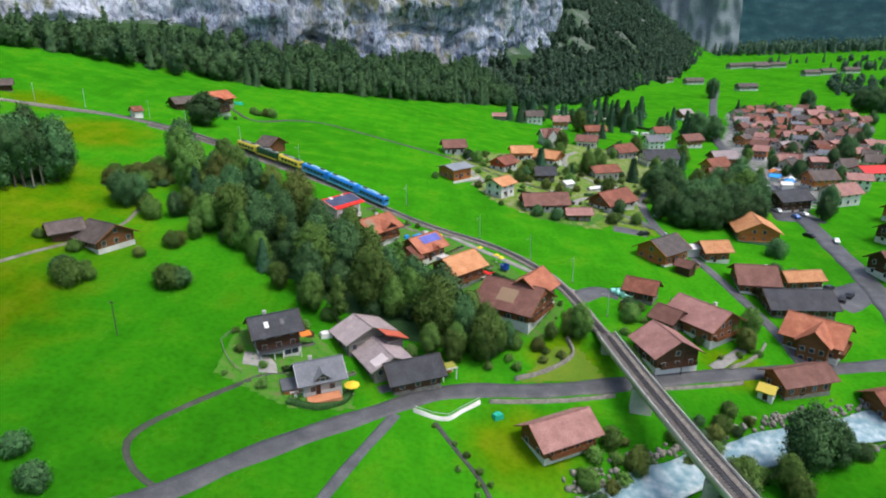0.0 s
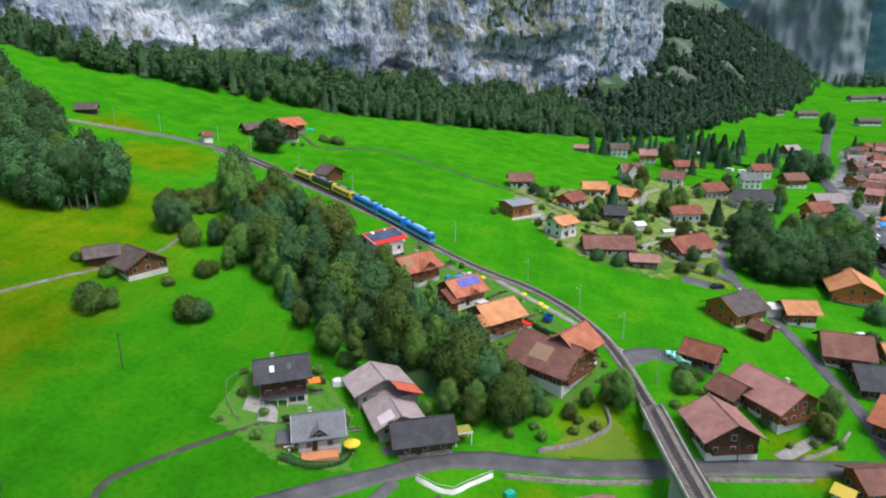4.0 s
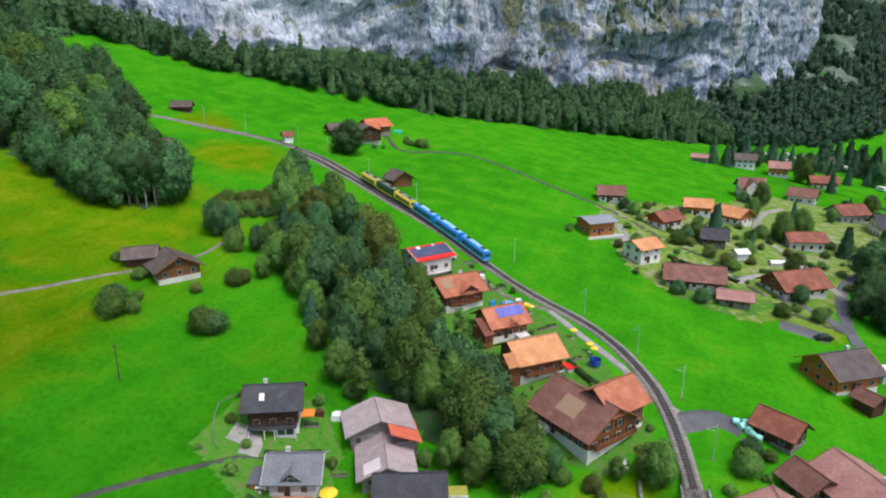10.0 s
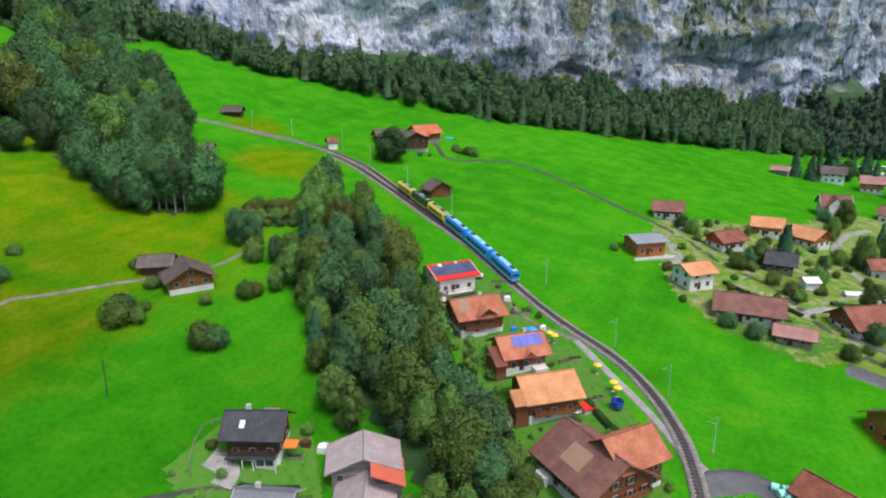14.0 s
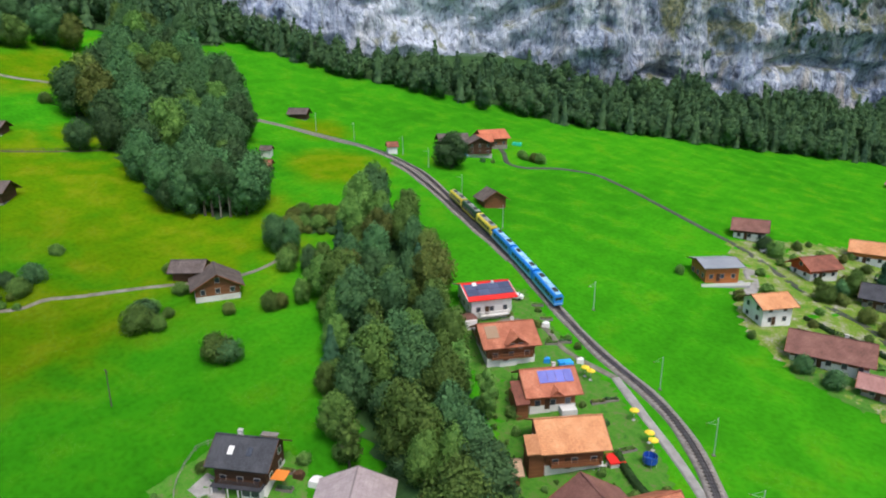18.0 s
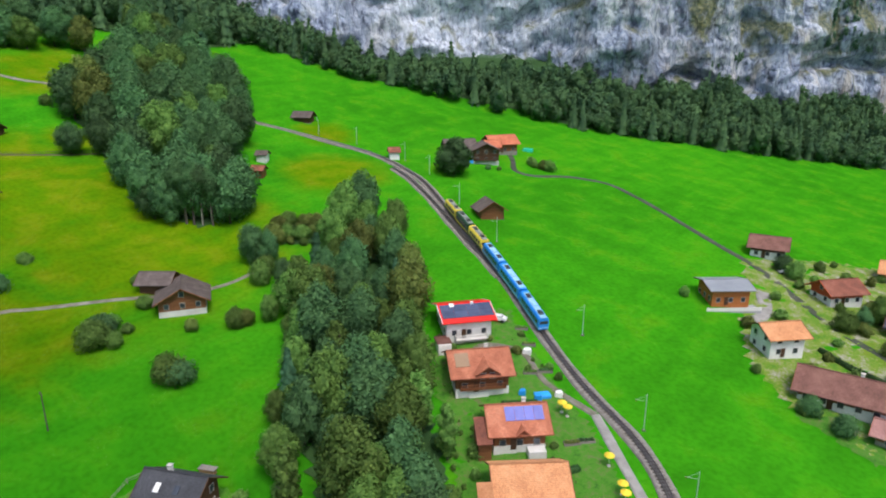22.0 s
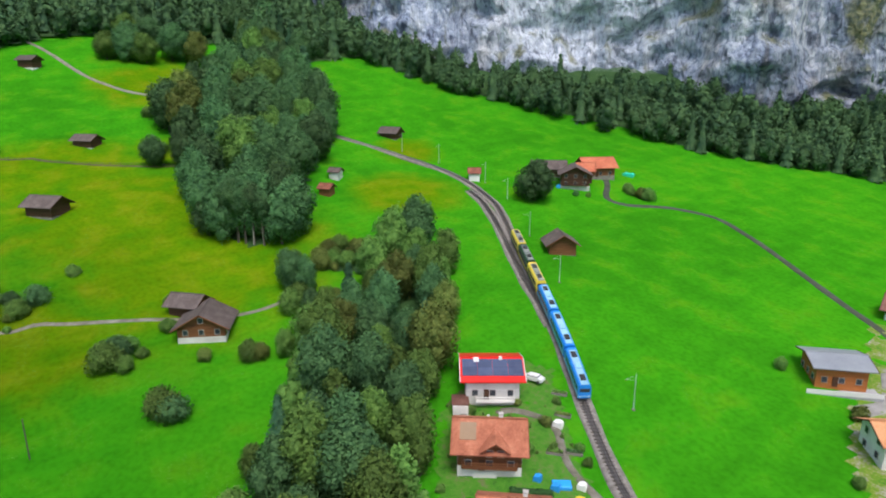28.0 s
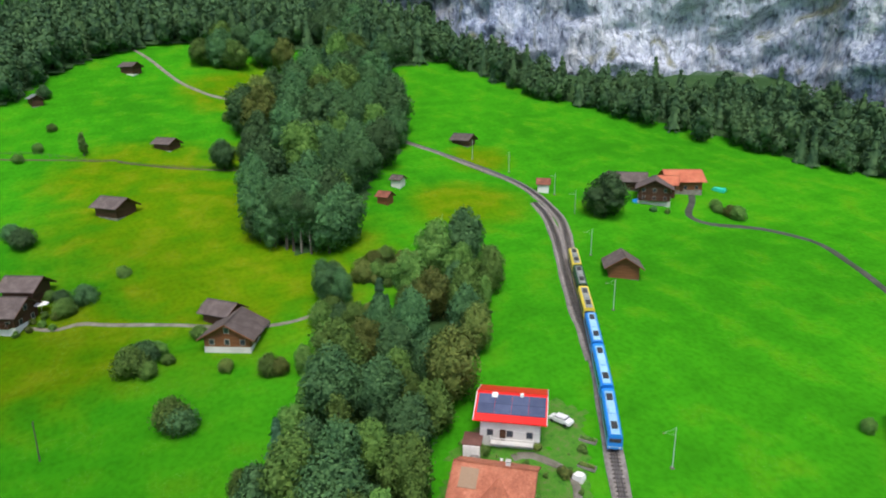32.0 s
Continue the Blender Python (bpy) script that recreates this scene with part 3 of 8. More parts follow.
cliff = share("rock_wall", mesh_from("rock_wall", V, Q), ROCK)
tagged(cliff, "tall pale grey limestone cliff with dark water streaks", "cliff", kind="structure")

# far side of the valley and its head, closing the place
def ridge_of(x, y):
    r = np.hypot(x - 150, y - 250)
    a = np.arctan2(y - 250, x - 150)
    lift = np.clip((r - 1420) / 900, 0, 1.3)
    return ground_z(x, y) - 6 + 620 * lift ** 1.1 * (1 + 0.22 * np.sin(3 * a + 1) + 0.1 * np.sin(11 * a)) + 22 * np.sin(x * 0.012) * np.sin(y * 0.011) * lift


# dark woodland green, with the blue haze of distance mixed into the colour
MOUNTAIN = surface("haze_blue_mountainside", [(0.008, 0.032, 0.040), (0.016, 0.050, 0.056), (0.034, 0.080, 0.084)], 0.08, 0.95, 0, 0.5, fine=5, spec=0.05)
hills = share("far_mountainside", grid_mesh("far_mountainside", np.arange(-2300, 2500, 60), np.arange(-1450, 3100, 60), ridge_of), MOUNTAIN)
tagged(hills, "dark wooded mountainside closing the valley", "mountain", kind="structure")

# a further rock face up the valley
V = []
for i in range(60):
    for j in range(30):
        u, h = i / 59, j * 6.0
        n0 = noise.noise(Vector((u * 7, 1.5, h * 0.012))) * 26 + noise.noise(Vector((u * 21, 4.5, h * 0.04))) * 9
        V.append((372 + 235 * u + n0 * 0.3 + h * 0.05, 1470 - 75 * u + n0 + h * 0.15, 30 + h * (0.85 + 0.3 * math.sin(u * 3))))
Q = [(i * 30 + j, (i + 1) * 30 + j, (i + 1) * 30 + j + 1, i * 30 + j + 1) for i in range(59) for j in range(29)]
# limestone toned blue-grey and low in contrast: aerial haze painted into the rock
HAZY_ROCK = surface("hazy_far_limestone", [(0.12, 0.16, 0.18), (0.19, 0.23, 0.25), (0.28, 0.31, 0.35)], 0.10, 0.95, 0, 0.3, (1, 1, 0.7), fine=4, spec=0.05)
tagged(share("distant_cliff", mesh_from("distant_cliff", V, Q), HAZY_ROCK), "distant rock face up the valley, haze in its blue-grey colour", "cliff", kind="structure")
ROAD = [(-70, 48), (-56, 68), (-43, 80.6), (-35, 90), (-24, 101), (-12.3, 110.4), (-3, 116.5), (7, 119), (19.3, 119.8), (33.3, 122), (51.6, 125.8), (72.4, 129.8), (95, 134), (130, 140), (200, 150)]
road = ribbon("road", ROAD, 4.0, 0.10, ASPHALT, "grey asphalt valley road", "road")
ribbon("side_road", [(-10, 109.5), (-15.3, 97.8), (-19.5, 87), (-25, 70), (-30, 50)], 2.0, 0.08, ASPHALT, "narrow asphalt side road through the meadow", "road")
ribbon("field_path", [(-32, 116), (-35.7, 115.5), (-45.8, 102.9), (-52.2, 91.9), (-50.9, 85.9), (-46.6, 82), (-43, 80.6)], 1.1, 0.05, LANE, "narrow tarred field path", "path")
ribbon("village_lane", [(84, 132), (83.5, 149.5), (81, 170), (77.5, 192.9), (74, 213), (76.3, 240.5), (84, 262), (100, 285)], 3.2, 0.08, ASPHALT, "asphalt village lane", "road")
ribbon("meadow_path", [(-104, 309), (-97, 302), (-91, 294), (-87, 291.5), (-81.6, 293.5), (-76, 302), (-71, 307.4), (-60, 312.5), (-47, 308), (-35, 301.5), (-10.4, 285.7), (5.5, 276), (27.4, 256.3), (42, 247), (50, 233), (61, 218), (73, 213)], 2.1, 0.05, LANE, "tarred farm lane across the meadow", "path")
ribbon("barn_path", [(-118, 104), (-107.3, 117.1), (-106, 123.2), (-103, 130.2), (-97.1, 142.8), (-92, 152), (-87.1, 163.8), (-86.8, 176)], 1.0, 0.05, GRAVEL, "pale gravel footpath", "path")
ribbon("hill_path", [(-226, 200), (-241.3, 186.6), (-256.2, 172.7), (-277.5, 162.8), (-306.4, 152.9), (-330, 140)], 1.7, 0.06, GRAVEL, "gravel track up the hillside", "path")
EARTH = surface("bare_earth_bank", [(0.045, 0.055, 0.018), (0.075, 0.070, 0.030), (0.11, 0.095, 0.05)], 1.2, 0.95, 0, 0.5)
ribbon("field_bank", [(-218, 96), (-213.5, 100.5), (-209, 112), (-202.4, 126.1), (-193, 140), (-184.7, 151.4), (-179, 164), (-174.4, 175.5)], 0.9, 0.05, EARTH, "narrow earth bank across the dry slope", "bank")
ribbon("garden_path", [(2, 186), (-10, 188), (-19, 193), (-26, 190), (-27, 187)], 1.3, 0.14, GRAVEL, "gravel drive beside the railway", "path")
ribbon("garden_path", [(34, 157), (29.5, 160.5), (20, 170), (10.5, 178.5), (2, 186)], 1.7, 0.16, PALE_GRAVEL, "gravel footpath along the railway", "path")
ribbon("street", [(112, 138), (122, 158), (130, 190), (135, 220), (141, 250), (150, 290), (172, 380), (198, 475), (235, 570), (282, 689), (330, 800)], 7.0, 0.08, ASPHALT, "wide village main street", "road")
ribbon("forecourt", [(34, 154), (41, 158.5), (46, 157)], 5.0, 0.05, ASPHALT, "tarred level crossing forecourt", "road")

WATER = surface("glacier_water", [(0.10, 0.23, 0.29), (0.20, 0.36, 0.42), (0.42, 0.54, 0.58), (0.75, 0.80, 0.82)], 1.6, 0.3, 0, 1.0, (1, 1, 1), spec=0.5)
ribbon("river", RIVER, 7.6, 0.9, WATER, "fast pale blue mountain river with white foam", "river", depth=0.3, kind="structure")

TRACK = [(60, 30), (52, 55), (47.2, 78), (44.2, 93), (40.3, 116), (38.3, 130), (36.5, 142), (33.4, 153), (28.8, 163.5), (20.8, 175), (10.8, 184), (-4.9, 192.5), (-21.5, 203),
         (-30.4, 209), (-47.5, 219.6), (-61.5, 228), (-80, 239.4), (-94, 248.2), (-104, 253.3), (-121, 257.4), (-136, 257.6), (-150, 254), (-166, 247.5), (-180, 240), (-197, 230), (-220, 216)]
SIDING = [(-40, 214.5), (-50, 219.6), (-57.5, 223.2), (-74.4, 233), (-92, 243.4), (-106, 250.2), (-116, 253)]


def track_z(x, y):
    deck = 7.0 + 0.035 * (y - 116)
    k = min(1.0, max(0.0, (y - 134) / 16))
    return deck * (1 - k) + (height(x, y) + 0.32) * k


def rails_on(pts, name):
    L, N = normals_2d(smooth_line(pts, 1.6))
    V, Q, base = [], [], 0
    for off, w, h in ((-0.4, 0.07, 0.30), (0.4, 0.07, 0.30), (0, 0.10, 0.24)):
        for k in range(len(L)):
            z = track_z(*L[k])
            for o, dz in ((-w, 0.1), (-w, h), (w, h), (w, 0.1)):
                p = L[k] + N[k] * (off + o)
                V.append((p[0], p[1], z + dz))
        for k in range(len(L) - 1):
            for j in range(3):
                a = base + k * 4 + j
                Q.append((a + 1, a, a + 4, a + 5))
        base = len(V)
    rails = share("rails", mesh_from("rails", V, Q, False), STEEL)
    tagged(rails, "narrow-gauge steel rails with a rack between", "railway track", kind="structure")
    V, Q = [], []
    L, N = normals_2d(smooth_line(pts, 0.8))
    for k in range(len(L)):
        if L[k][1] < 60:
            continue
        t = np.array([N[k][1], -N[k][0]])
        z = track_z(*L[k])
        b = len(V)
        for dz in (0.02, 0.14):
            for a, c in ((-0.85, -0.11), (0.85, -0.11), (0.85, 0.11), (-0.85, 0.11)):
                p = L[k] + N[k] * a + t * c
                V.append((p[0], p[1], z + dz))
        Q += [(b + i, b + j, b + m, b + o) for i, j, m, o in ((4, 5, 6, 7), (0, 1, 5, 4), (1, 2, 6, 5), (2, 3, 7, 6), (3, 0, 4, 7))]
    ties = share("sleepers", mesh_from("sleepers", V, Q, False), TIE)
    tagged(ties, "row of dark wooden railway sleepers", "sleepers", kind="stuff")


ribbon("trackbed", TRACK[5:], 3.2, 0.30, BALLAST, "brown-grey ballast bed of the rack railway", "railway bed", depth=0.8, zs=track_z)
ribbon("trackbed", SIDING, 3.2, 0.27, BALLAST, "brown-grey ballast bed of the passing loop", "railway bed", depth=0.8)
rails_on(TRACK, "main")
rails_on(SIDING, "loop")

# railway bridge over road and river
bridge = empty("railway_bridge", pose(38.3, 130, 0), "concrete and steel railway bridge over road and river", "bridge")


def on_bridge(ob):
    ob.matrix_world = ob.matrix_world @ Matrix()
    ob.parent = bridge
    ob.matrix_parent_inverse = bridge.matrix_world.inverted()
    return ob


def strip(pts, o0, o1, z0, z1):
    L, N = normals_2d(smooth_line(pts, 3))
    V, Q = [], []
    for k in range(len(L)):
        z = 7.0 + 0.035 * (L[k][1] - 116)
        for o, dz in ((o0, z0), (o1, z0), (o1, z1), (o0, z1)):
            p = L[k] + N[k] * o
            V.append((p[0], p[1], z + dz))
    n = len(L)
    for k in range(n - 1):
        for j in range(4):
            a, b = k * 4 + j, k * 4 + (j + 1) % 4
            Q.append((a, a + 4, b + 4, b))
    Q += [(0, 1, 2, 3), ((n - 1) * 4 + 3, (n - 1) * 4 + 2, (n - 1) * 4 + 1, (n - 1) * 4)]
    return mesh_from("bridge_strip", V, Q, False)


SPAN = TRACK[1:6] + [(37.4, 136)]
bpy.context.view_layer.update()
on_bridge(share("deck", strip(SPAN, -2.1, 2.1, -0.55, 0.03), BALLAST))
for o in (-2.25, 2.05):
    on_bridge(share("parapet", strip(SPAN, o, o + 0.22, -0.9, 0.55), CONCRETE, None, "pale concrete parapet"))
for o in (-1.5, 1.1):
    on_bridge(share("girder", strip(SPAN, o, o + 0.4, -1.9, -0.55), CONCRETE, None, "grey concrete girder"))
L, N = normals_2d(smooth_line(SPAN, 3))
for o in (-2.2, 2.2):
    bm = bmesh.new()
    for k in range(len(L)):
        p = L[k] + N[k] * o
        z = 7.0 + 0.035 * (L[k][1] - 116)
        add_tube(bm, (p[0], p[1], z + 0.5), (p[0], p[1], z + 1.35), 0.035, n=5)
        if k:
            q = L[k - 1] + N[k - 1] * o
            for dz in (0.95, 1.35):
                add_tube(bm, (q[0], q[1], z + dz), (p[0], p[1], z + dz), 0.03, n=5)
    on_bridge(part("railing", bm, STEEL, None, "grey steel railing"))
for px, py in ((40.3, 115.5), (45.0, 88), (38.0, 133)):
    zg = height(px, py) - 2.5
    bm = bmesh.new()
    v = add_box(bm, -2.0, -0.9, zg, 2.0, 0.9, 5.2 + 0.035 * (py - 116))
    for q in v[:4]:
        q.co.x *= 1.1
        q.co.y *= 1.25
    ob = part("pier", bm, CONCRETE, None, "pale concrete pier")
    ob.matrix_world = pose(px, py, 0, 0, 0, -9)
    bpy.context.view_layer.update()
    on_bridge(ob)

# ---- trees ----
rng = np.random.default_rng(7)


def quads_at(c, nrm, size, r, loose=0.4):
    """Square leaf clumps at c, facing nrm with some scatter."""
    n = len(c)
    out = nrm / (np.linalg.norm(nrm, axis=1)[:, None] + 1e-9)
    nrm = out + r.normal(0, loose, (n, 3))
    nrm /= np.linalg.norm(nrm, axis=1)[:, None] + 1e-9
    nrm *= np.where((nrm * out).sum(1) < 0, -1, 1)[:, None]
    a = np.cross(nrm, r.normal(0, 1, (n, 3)))
    a /= np.linalg.norm(a, axis=1)[:, None] + 1e-9
    b = np.cross(nrm, a)
    s = size * r.uniform(0.6, 1.35, (n, 1))
    a, b = a * s, b * s * 0.8
    V = np.stack([c - a - b * 0.4, c + b * -0.9 + a * 0.2, c + a + b * 0.3, c + b - a * 0.3], 1)
    return V.reshape(-1, 3), np.arange(4 * n).reshape(n, 4)


def unit(v):
    return v / (np.linalg.norm(v, axis=1)[:, None] + 1e-9)


ICO = {}


def blob_points(r, fine=1):
    if fine not in ICO:
        bm = bmesh.new()
        bmesh.ops.create_icosphere(bm, subdivisions=fine, radius=1)
        ICO[fine] = (np.array([v.co[:] for v in bm.verts]), np.array([[v.index for v in f.verts] for f in bm.faces]))
        bm.free()
    return ICO[fine]


def broadleaf(seed, leaves=5600, size=0.0168, wide=0.30, low=0.06, lobes=42, fine=1, rise=0.25, fringe=0.12):
    """Crown of a broadleaf tree one metre high: overlapping rounded boughs round the stem, clad in leaf clumps."""
    r = np.random.default_rng(seed)
    n = max(5, lobes // 3)
    t = (np.arange(n) + r.random(n)) / n
    a = np.arange(n) * 2.4 + r.normal(0, 0.4, n)
    env = np.where(t > 0.36, np.sqrt(np.clip(1 - ((t - 0.36) / 0.68) ** 2, 0, 1)), 1 - rise * ((0.36 - t) / 0.36) ** 1.4)
    rc = wide * r.uniform(0.38, 0.62, n) * (0.6 + 0.4 * env)
    rho = np.maximum(0, wide * env * r.uniform(0.82, 1.2, n) - rc * 0.8)
    B = np.stack([np.cos(a) * rho, np.sin(a) * rho, low + rc * 0.9 + t * (1.0 - low - 2.0 * rc)], 1)
    stem = np.array([(0, 0, low + (1 - low) * k) for k in (0.28, 0.5, 0.7)])
    B, rc = np.concatenate([B, stem]), np.concatenate([rc, wide * np.array([0.62, 0.62, 0.46])])
    B[:, :2] += r.normal(0, 0.05, 2)[None] * B[:, 2:]
    c = np.array([0, 0, (1 + low) * 0.45])
    m = leaves * 4
    k = r.choice(len(rc), m, p=rc ** 2 / (rc ** 2).sum())
    d = unit(r.normal(0, 1, (m, 3)) + np.array([0, 0, 0.25]))
    tall = np.array([1, 1, 1.3])
    p = B[k] + d * tall * rc[k][:, None] * r.uniform(0.72, 1.22, (m, 1)) * np.where(r.random((m, 1)) < fringe, 1.22, 1)
    gap = np.linalg.norm((p[:, None] - B[None]) / tall, axis=2) / rc[None]
    gap[np.arange(m), k] = 9
    keep = np.nonzero(gap.min(1) > 0.74)[0][:leaves]
    p, d = p[keep], d[keep]
    nn = unit(d * 0.8 + unit(p - c) * 0.35 + np.array([0, 0, 0.2]))
    LV, Q = quads_at(p, nn, size, r, 0.65)
    nn = unit(nn + r.normal(0, 0.25, nn.shape))
    iv, it = blob_points(r, fine)
    iv = unit(iv)
    CV = (B[:, None] + iv[None] * tall * (rc[:, None] * (0.74 - 0.5 * fringe) * r.uniform(0.9, 1.08, (len(rc), len(iv))))[..., None]).reshape(-1, 3)
    CT = (it[None] + (np.arange(len(rc)) * len(iv))[:, None, None]).reshape(-1, 3)
    CN = unit(np.tile(iv, (len(rc), 1)) * 0.8 + unit(CV - c) * 0.35)
    return LV, Q, CV, CT, np.concatenate([np.repeat(nn, 4, 0), CN])


def conifer(seed, layers=17, arms=10, wide=0.17, leaf=0.03):
    """Crown of a spruce one metre high: tiers of drooping boughs round a tiered inner cone."""
    r = np.random.default_rng(seed)
    P, D = [], []
    for i in range(layers):
        h = 0.05 + 0.93 * i / layers
        reach = wide * (1 - h) ** 0.85 * r.uniform(0.82, 1.18) + 0.008
        for k in range(arms):
            a = 2 * math.pi * (k + r.uniform(0, 0.8)) / arms + i
            for u in (0.45, 0.75, 1.0):
                P.append((math.cos(a) * reach * u, math.sin(a) * reach * u, h - 0.35 * reach * u * u + 0.012 * r.normal()))
                D.append((math.cos(a) * 0.7, math.sin(a) * 0.7, 0.6 + 0.2 * r.normal()))
    P, D = np.array(P), np.array(D)
    LV, Q = quads_at(P, D, leaf, r)
    n, rings = 9, []
    for i in range(5):
        h = 0.04 + 0.19 * i
        rings.append((h, wide * (1 - h) ** 0.9 * 0.86))
        rings.append((h + 0.13, wide * (1 - h - 0.13) ** 0.9 * 0.58))
    CV = np.array([(math.cos(2 * math.pi * (k + 0.5 * (j % 2)) / n) * q * r.uniform(0.85, 1.15), math.sin(2 * math.pi * (k + 0.5 * (j % 2)) / n) * q * r.uniform(0.85, 1.15), h)
                   for j, (h, q) in enumerate(rings) for k in range(n)] + [(0, 0, 0.99)])
    CT = []
    for j in range(len(rings) - 1):
        for k in range(n):
            a, b = j * n + k, j * n + (k + 1) % n
            CT += [(a, b, a + n), (b, b + n, a + n)]
    CT += [((len(rings) - 1) * n + k, (len(rings) - 1) * n + (k + 1) % n, len(CV) - 1) for k in range(n)]
    CN = unit(CV * np.array([1, 1, 0]) / wide + np.array([0, 0, 0.35]))
    return LV, Q, CV, np.array(CT), np.concatenate([np.repeat(unit(D), 4, 0), CN])


def crown_mesh(name, data, leaf, core=None):
    LV, Q, CV, CT = data[:4]
    nv = len(LV)
    me = bpy.data.meshes.new(name)
    V = np.concatenate([LV, CV]).astype(np.float32)
    me.vertices.add(len(V))
    me.vertices.foreach_set("co", V.ravel())
    idx = np.concatenate([Q.ravel(), (CT + nv).ravel()]).astype(np.int32)
    me.loops.add(len(idx))
    me.loops.foreach_set("vertex_index", idx)
    starts = np.concatenate([np.arange(0, Q.size, 4), Q.size + np.arange(0, CT.size, 3)]).astype(np.int32)
    me.polygons.add(len(starts))
    me.polygons.foreach_set("loop_start", starts)
    me.update(calc_edges=True)
    me.polygons.foreach_set("material_index", np.concatenate([np.zeros(len(Q)), np.ones(len(CT))]).astype(np.int32))
    me.polygons.foreach_set("use_smooth", np.ones(len(starts), bool))
    if len(data) > 4:
        me.normals_split_custom_set_from_vertices(data[4].astype(np.float32))
    me.materials.append(leaf)
    me.materials.append(core or leaf)
    return me


def trunk_mesh(name, seed, forks=5, low=0.22, r0=0.018):
    r = random.Random(seed)
    bm = bmesh.new()
    add_tube(bm, (0, 0, -0.04), (0, 0, low + 0.1), r0 * 1.3, r0 * 0.8, 7)
    add_tube(bm, (0, 0, low + 0.1), (0.02, 0.01, 0.75), r0 * 0.8, r0 * 0.25, 6)
    for k in range(forks):
        a = k * 2.4 + r.random()
        z = low + 0.07 * k
        add_tube(bm, (0, 0, z), (math.cos(a) * 0.2, math.sin(a) * 0.2, z + 0.22), r0 * 0.5, r0 * 0.15, 5)
    me = bpy.data.meshes.new(name)
    bm.to_mesh(me)
    bm.free()
    me.materials.append(BARK)
    return me


CROWNS = {"deep": [crown_mesh("crown", broadleaf(s), LEAF_DEEP) for s in (1, 2, 3, 4)],
          "mid": [crown_mesh("crown", broadleaf(s), LEAF_MID) for s in (11, 12, 13)],
          "yellow": [crown_mesh("crown", broadleaf(s), LEAF_YELLOW) for s in (21, 22)],
          "bush": [crown_mesh("crown", broadleaf(s, 3000, 0.032, 0.50, 0.0, 36, 1, 0.1, 0.32), LEAF_MID) for s in (31, 32)],
          "bush_deep": [crown_mesh("crown", broadleaf(s, 3000, 0.032, 0.50, 0.0, 36, 1, 0.1, 0.32), LEAF_DEEP) for s in (33, 34)],
          "bush_yellow": [crown_mesh("crown", broadleaf(s, 3000, 0.032, 0.50, 0.0, 36, 1, 0.1, 0.32), LEAF_YELLOW) for s in (35, 36)],
          "slim": [crown_mesh("crown", broadleaf(s, 2000, 0.019, 0.17, 0.08), LEAF_MID) for s in (41, 42)],
          "shrub": [crown_mesh("crown", broadleaf(s, 800, 0.058, 0.52, -0.02, 24, 1, 0.1, 0.32), LEAF_MID) for s in (71, 72)],
          "shrub_yellow": [crown_mesh("crown", broadleaf(s, 800, 0.058, 0.52, -0.02, 24, 1, 0.1, 0.32), LEAF_YELLOW) for s in (73, 74)],
          "fir": [crown_mesh("crown", conifer(s, 17, 12, 0.24, 0.036), LEAF_FIR) for s in (51, 52, 53)]}
TRUNKS = [trunk_mesh("trunk", s) for s in (1, 2, 3)]
FIR_TRUNK = trunk_mesh("trunk", 9, 0, 0.5, 0.012)
TREE_WORDS = {"deep": ("dark green broadleaf tree in full leaf", "tree"), "mid": ("fresh green broadleaf tree in full leaf", "tree"),
              "yellow": ("broadleaf tree turning yellow and brown", "tree"), "bush": ("round green bush on the meadow", "bush"),
              "bush_deep": ("dense dark green bush", "bush"), "bush_yellow": ("yellowish green garden bush", "bush"),
              "shrub": ("small green garden shrub", "bush"), "shrub_yellow": ("small yellowish garden shrub", "bush"), "slim": ("slim upright green tree", "tree"), "fir": ("dark green spruce tree", "tree")}
tree_count = 0


def tree(x, y, h, kind="deep", group="", wide=1.0):
    global tree_count
    tree_count += 1
    k = tree_count
    label, cat = TREE_WORDS[kind]
    a = (k * 137.5) % 360
    t = empty(cat if cat == "bush" else ("spruce_tree" if kind == "fir" else "tree"), pose(x, y, height(x, y) - 0.15, 0, 0, a), label, cat, group)
    t.scale = (h * wide, h * wide, h)
    share("trunk", FIR_TRUNK if kind == "fir" else TRUNKS[k % 3], None, t)
    share("crown", CROWNS[kind][k % len(CROWNS[kind])], None, t)
    return t


def inside(x, y, poly):
    c = False
    for (ax, ay), (bx, by) in zip(poly, poly[1:] + poly[:1]):
        if (ay > y) != (by > y) and x < (bx - ax) * (y - ay) / (by - ay) + ax:
            c = not c
    return c


def scatter(poly, gap, seed, limit=1000):
    r = random.Random(seed)
    xs, ys = [p[0] for p in poly], [p[1] for p in poly]
    out = []
    for _ in range(limit * 30):
        p = (r.uniform(min(xs), max(xs)), r.uniform(min(ys), max(ys)))
        if inside(*p, poly) and all((p[0] - q[0]) ** 2 + (p[1] - q[1]) ** 2 > gap * gap for q in out):
            out.append(p)
            if len(out) >= limit:
                break
    return out


# tree belt along the stream
BELT = [(-90, 214), (-84, 216), (-72, 211), (-60, 201), (-47, 189), (-37, 179), (-28, 171), (-17, 164), (-8, 158), (0, 148), (9, 138), (15, 130), (8, 124), (0, 127), (-8, 126),
        (-20, 134), (-31, 139), (-42, 147), (-53, 155), (-64, 165), (-69, 177), (-78, 190), (-89, 204)]
mix = random.Random(3)


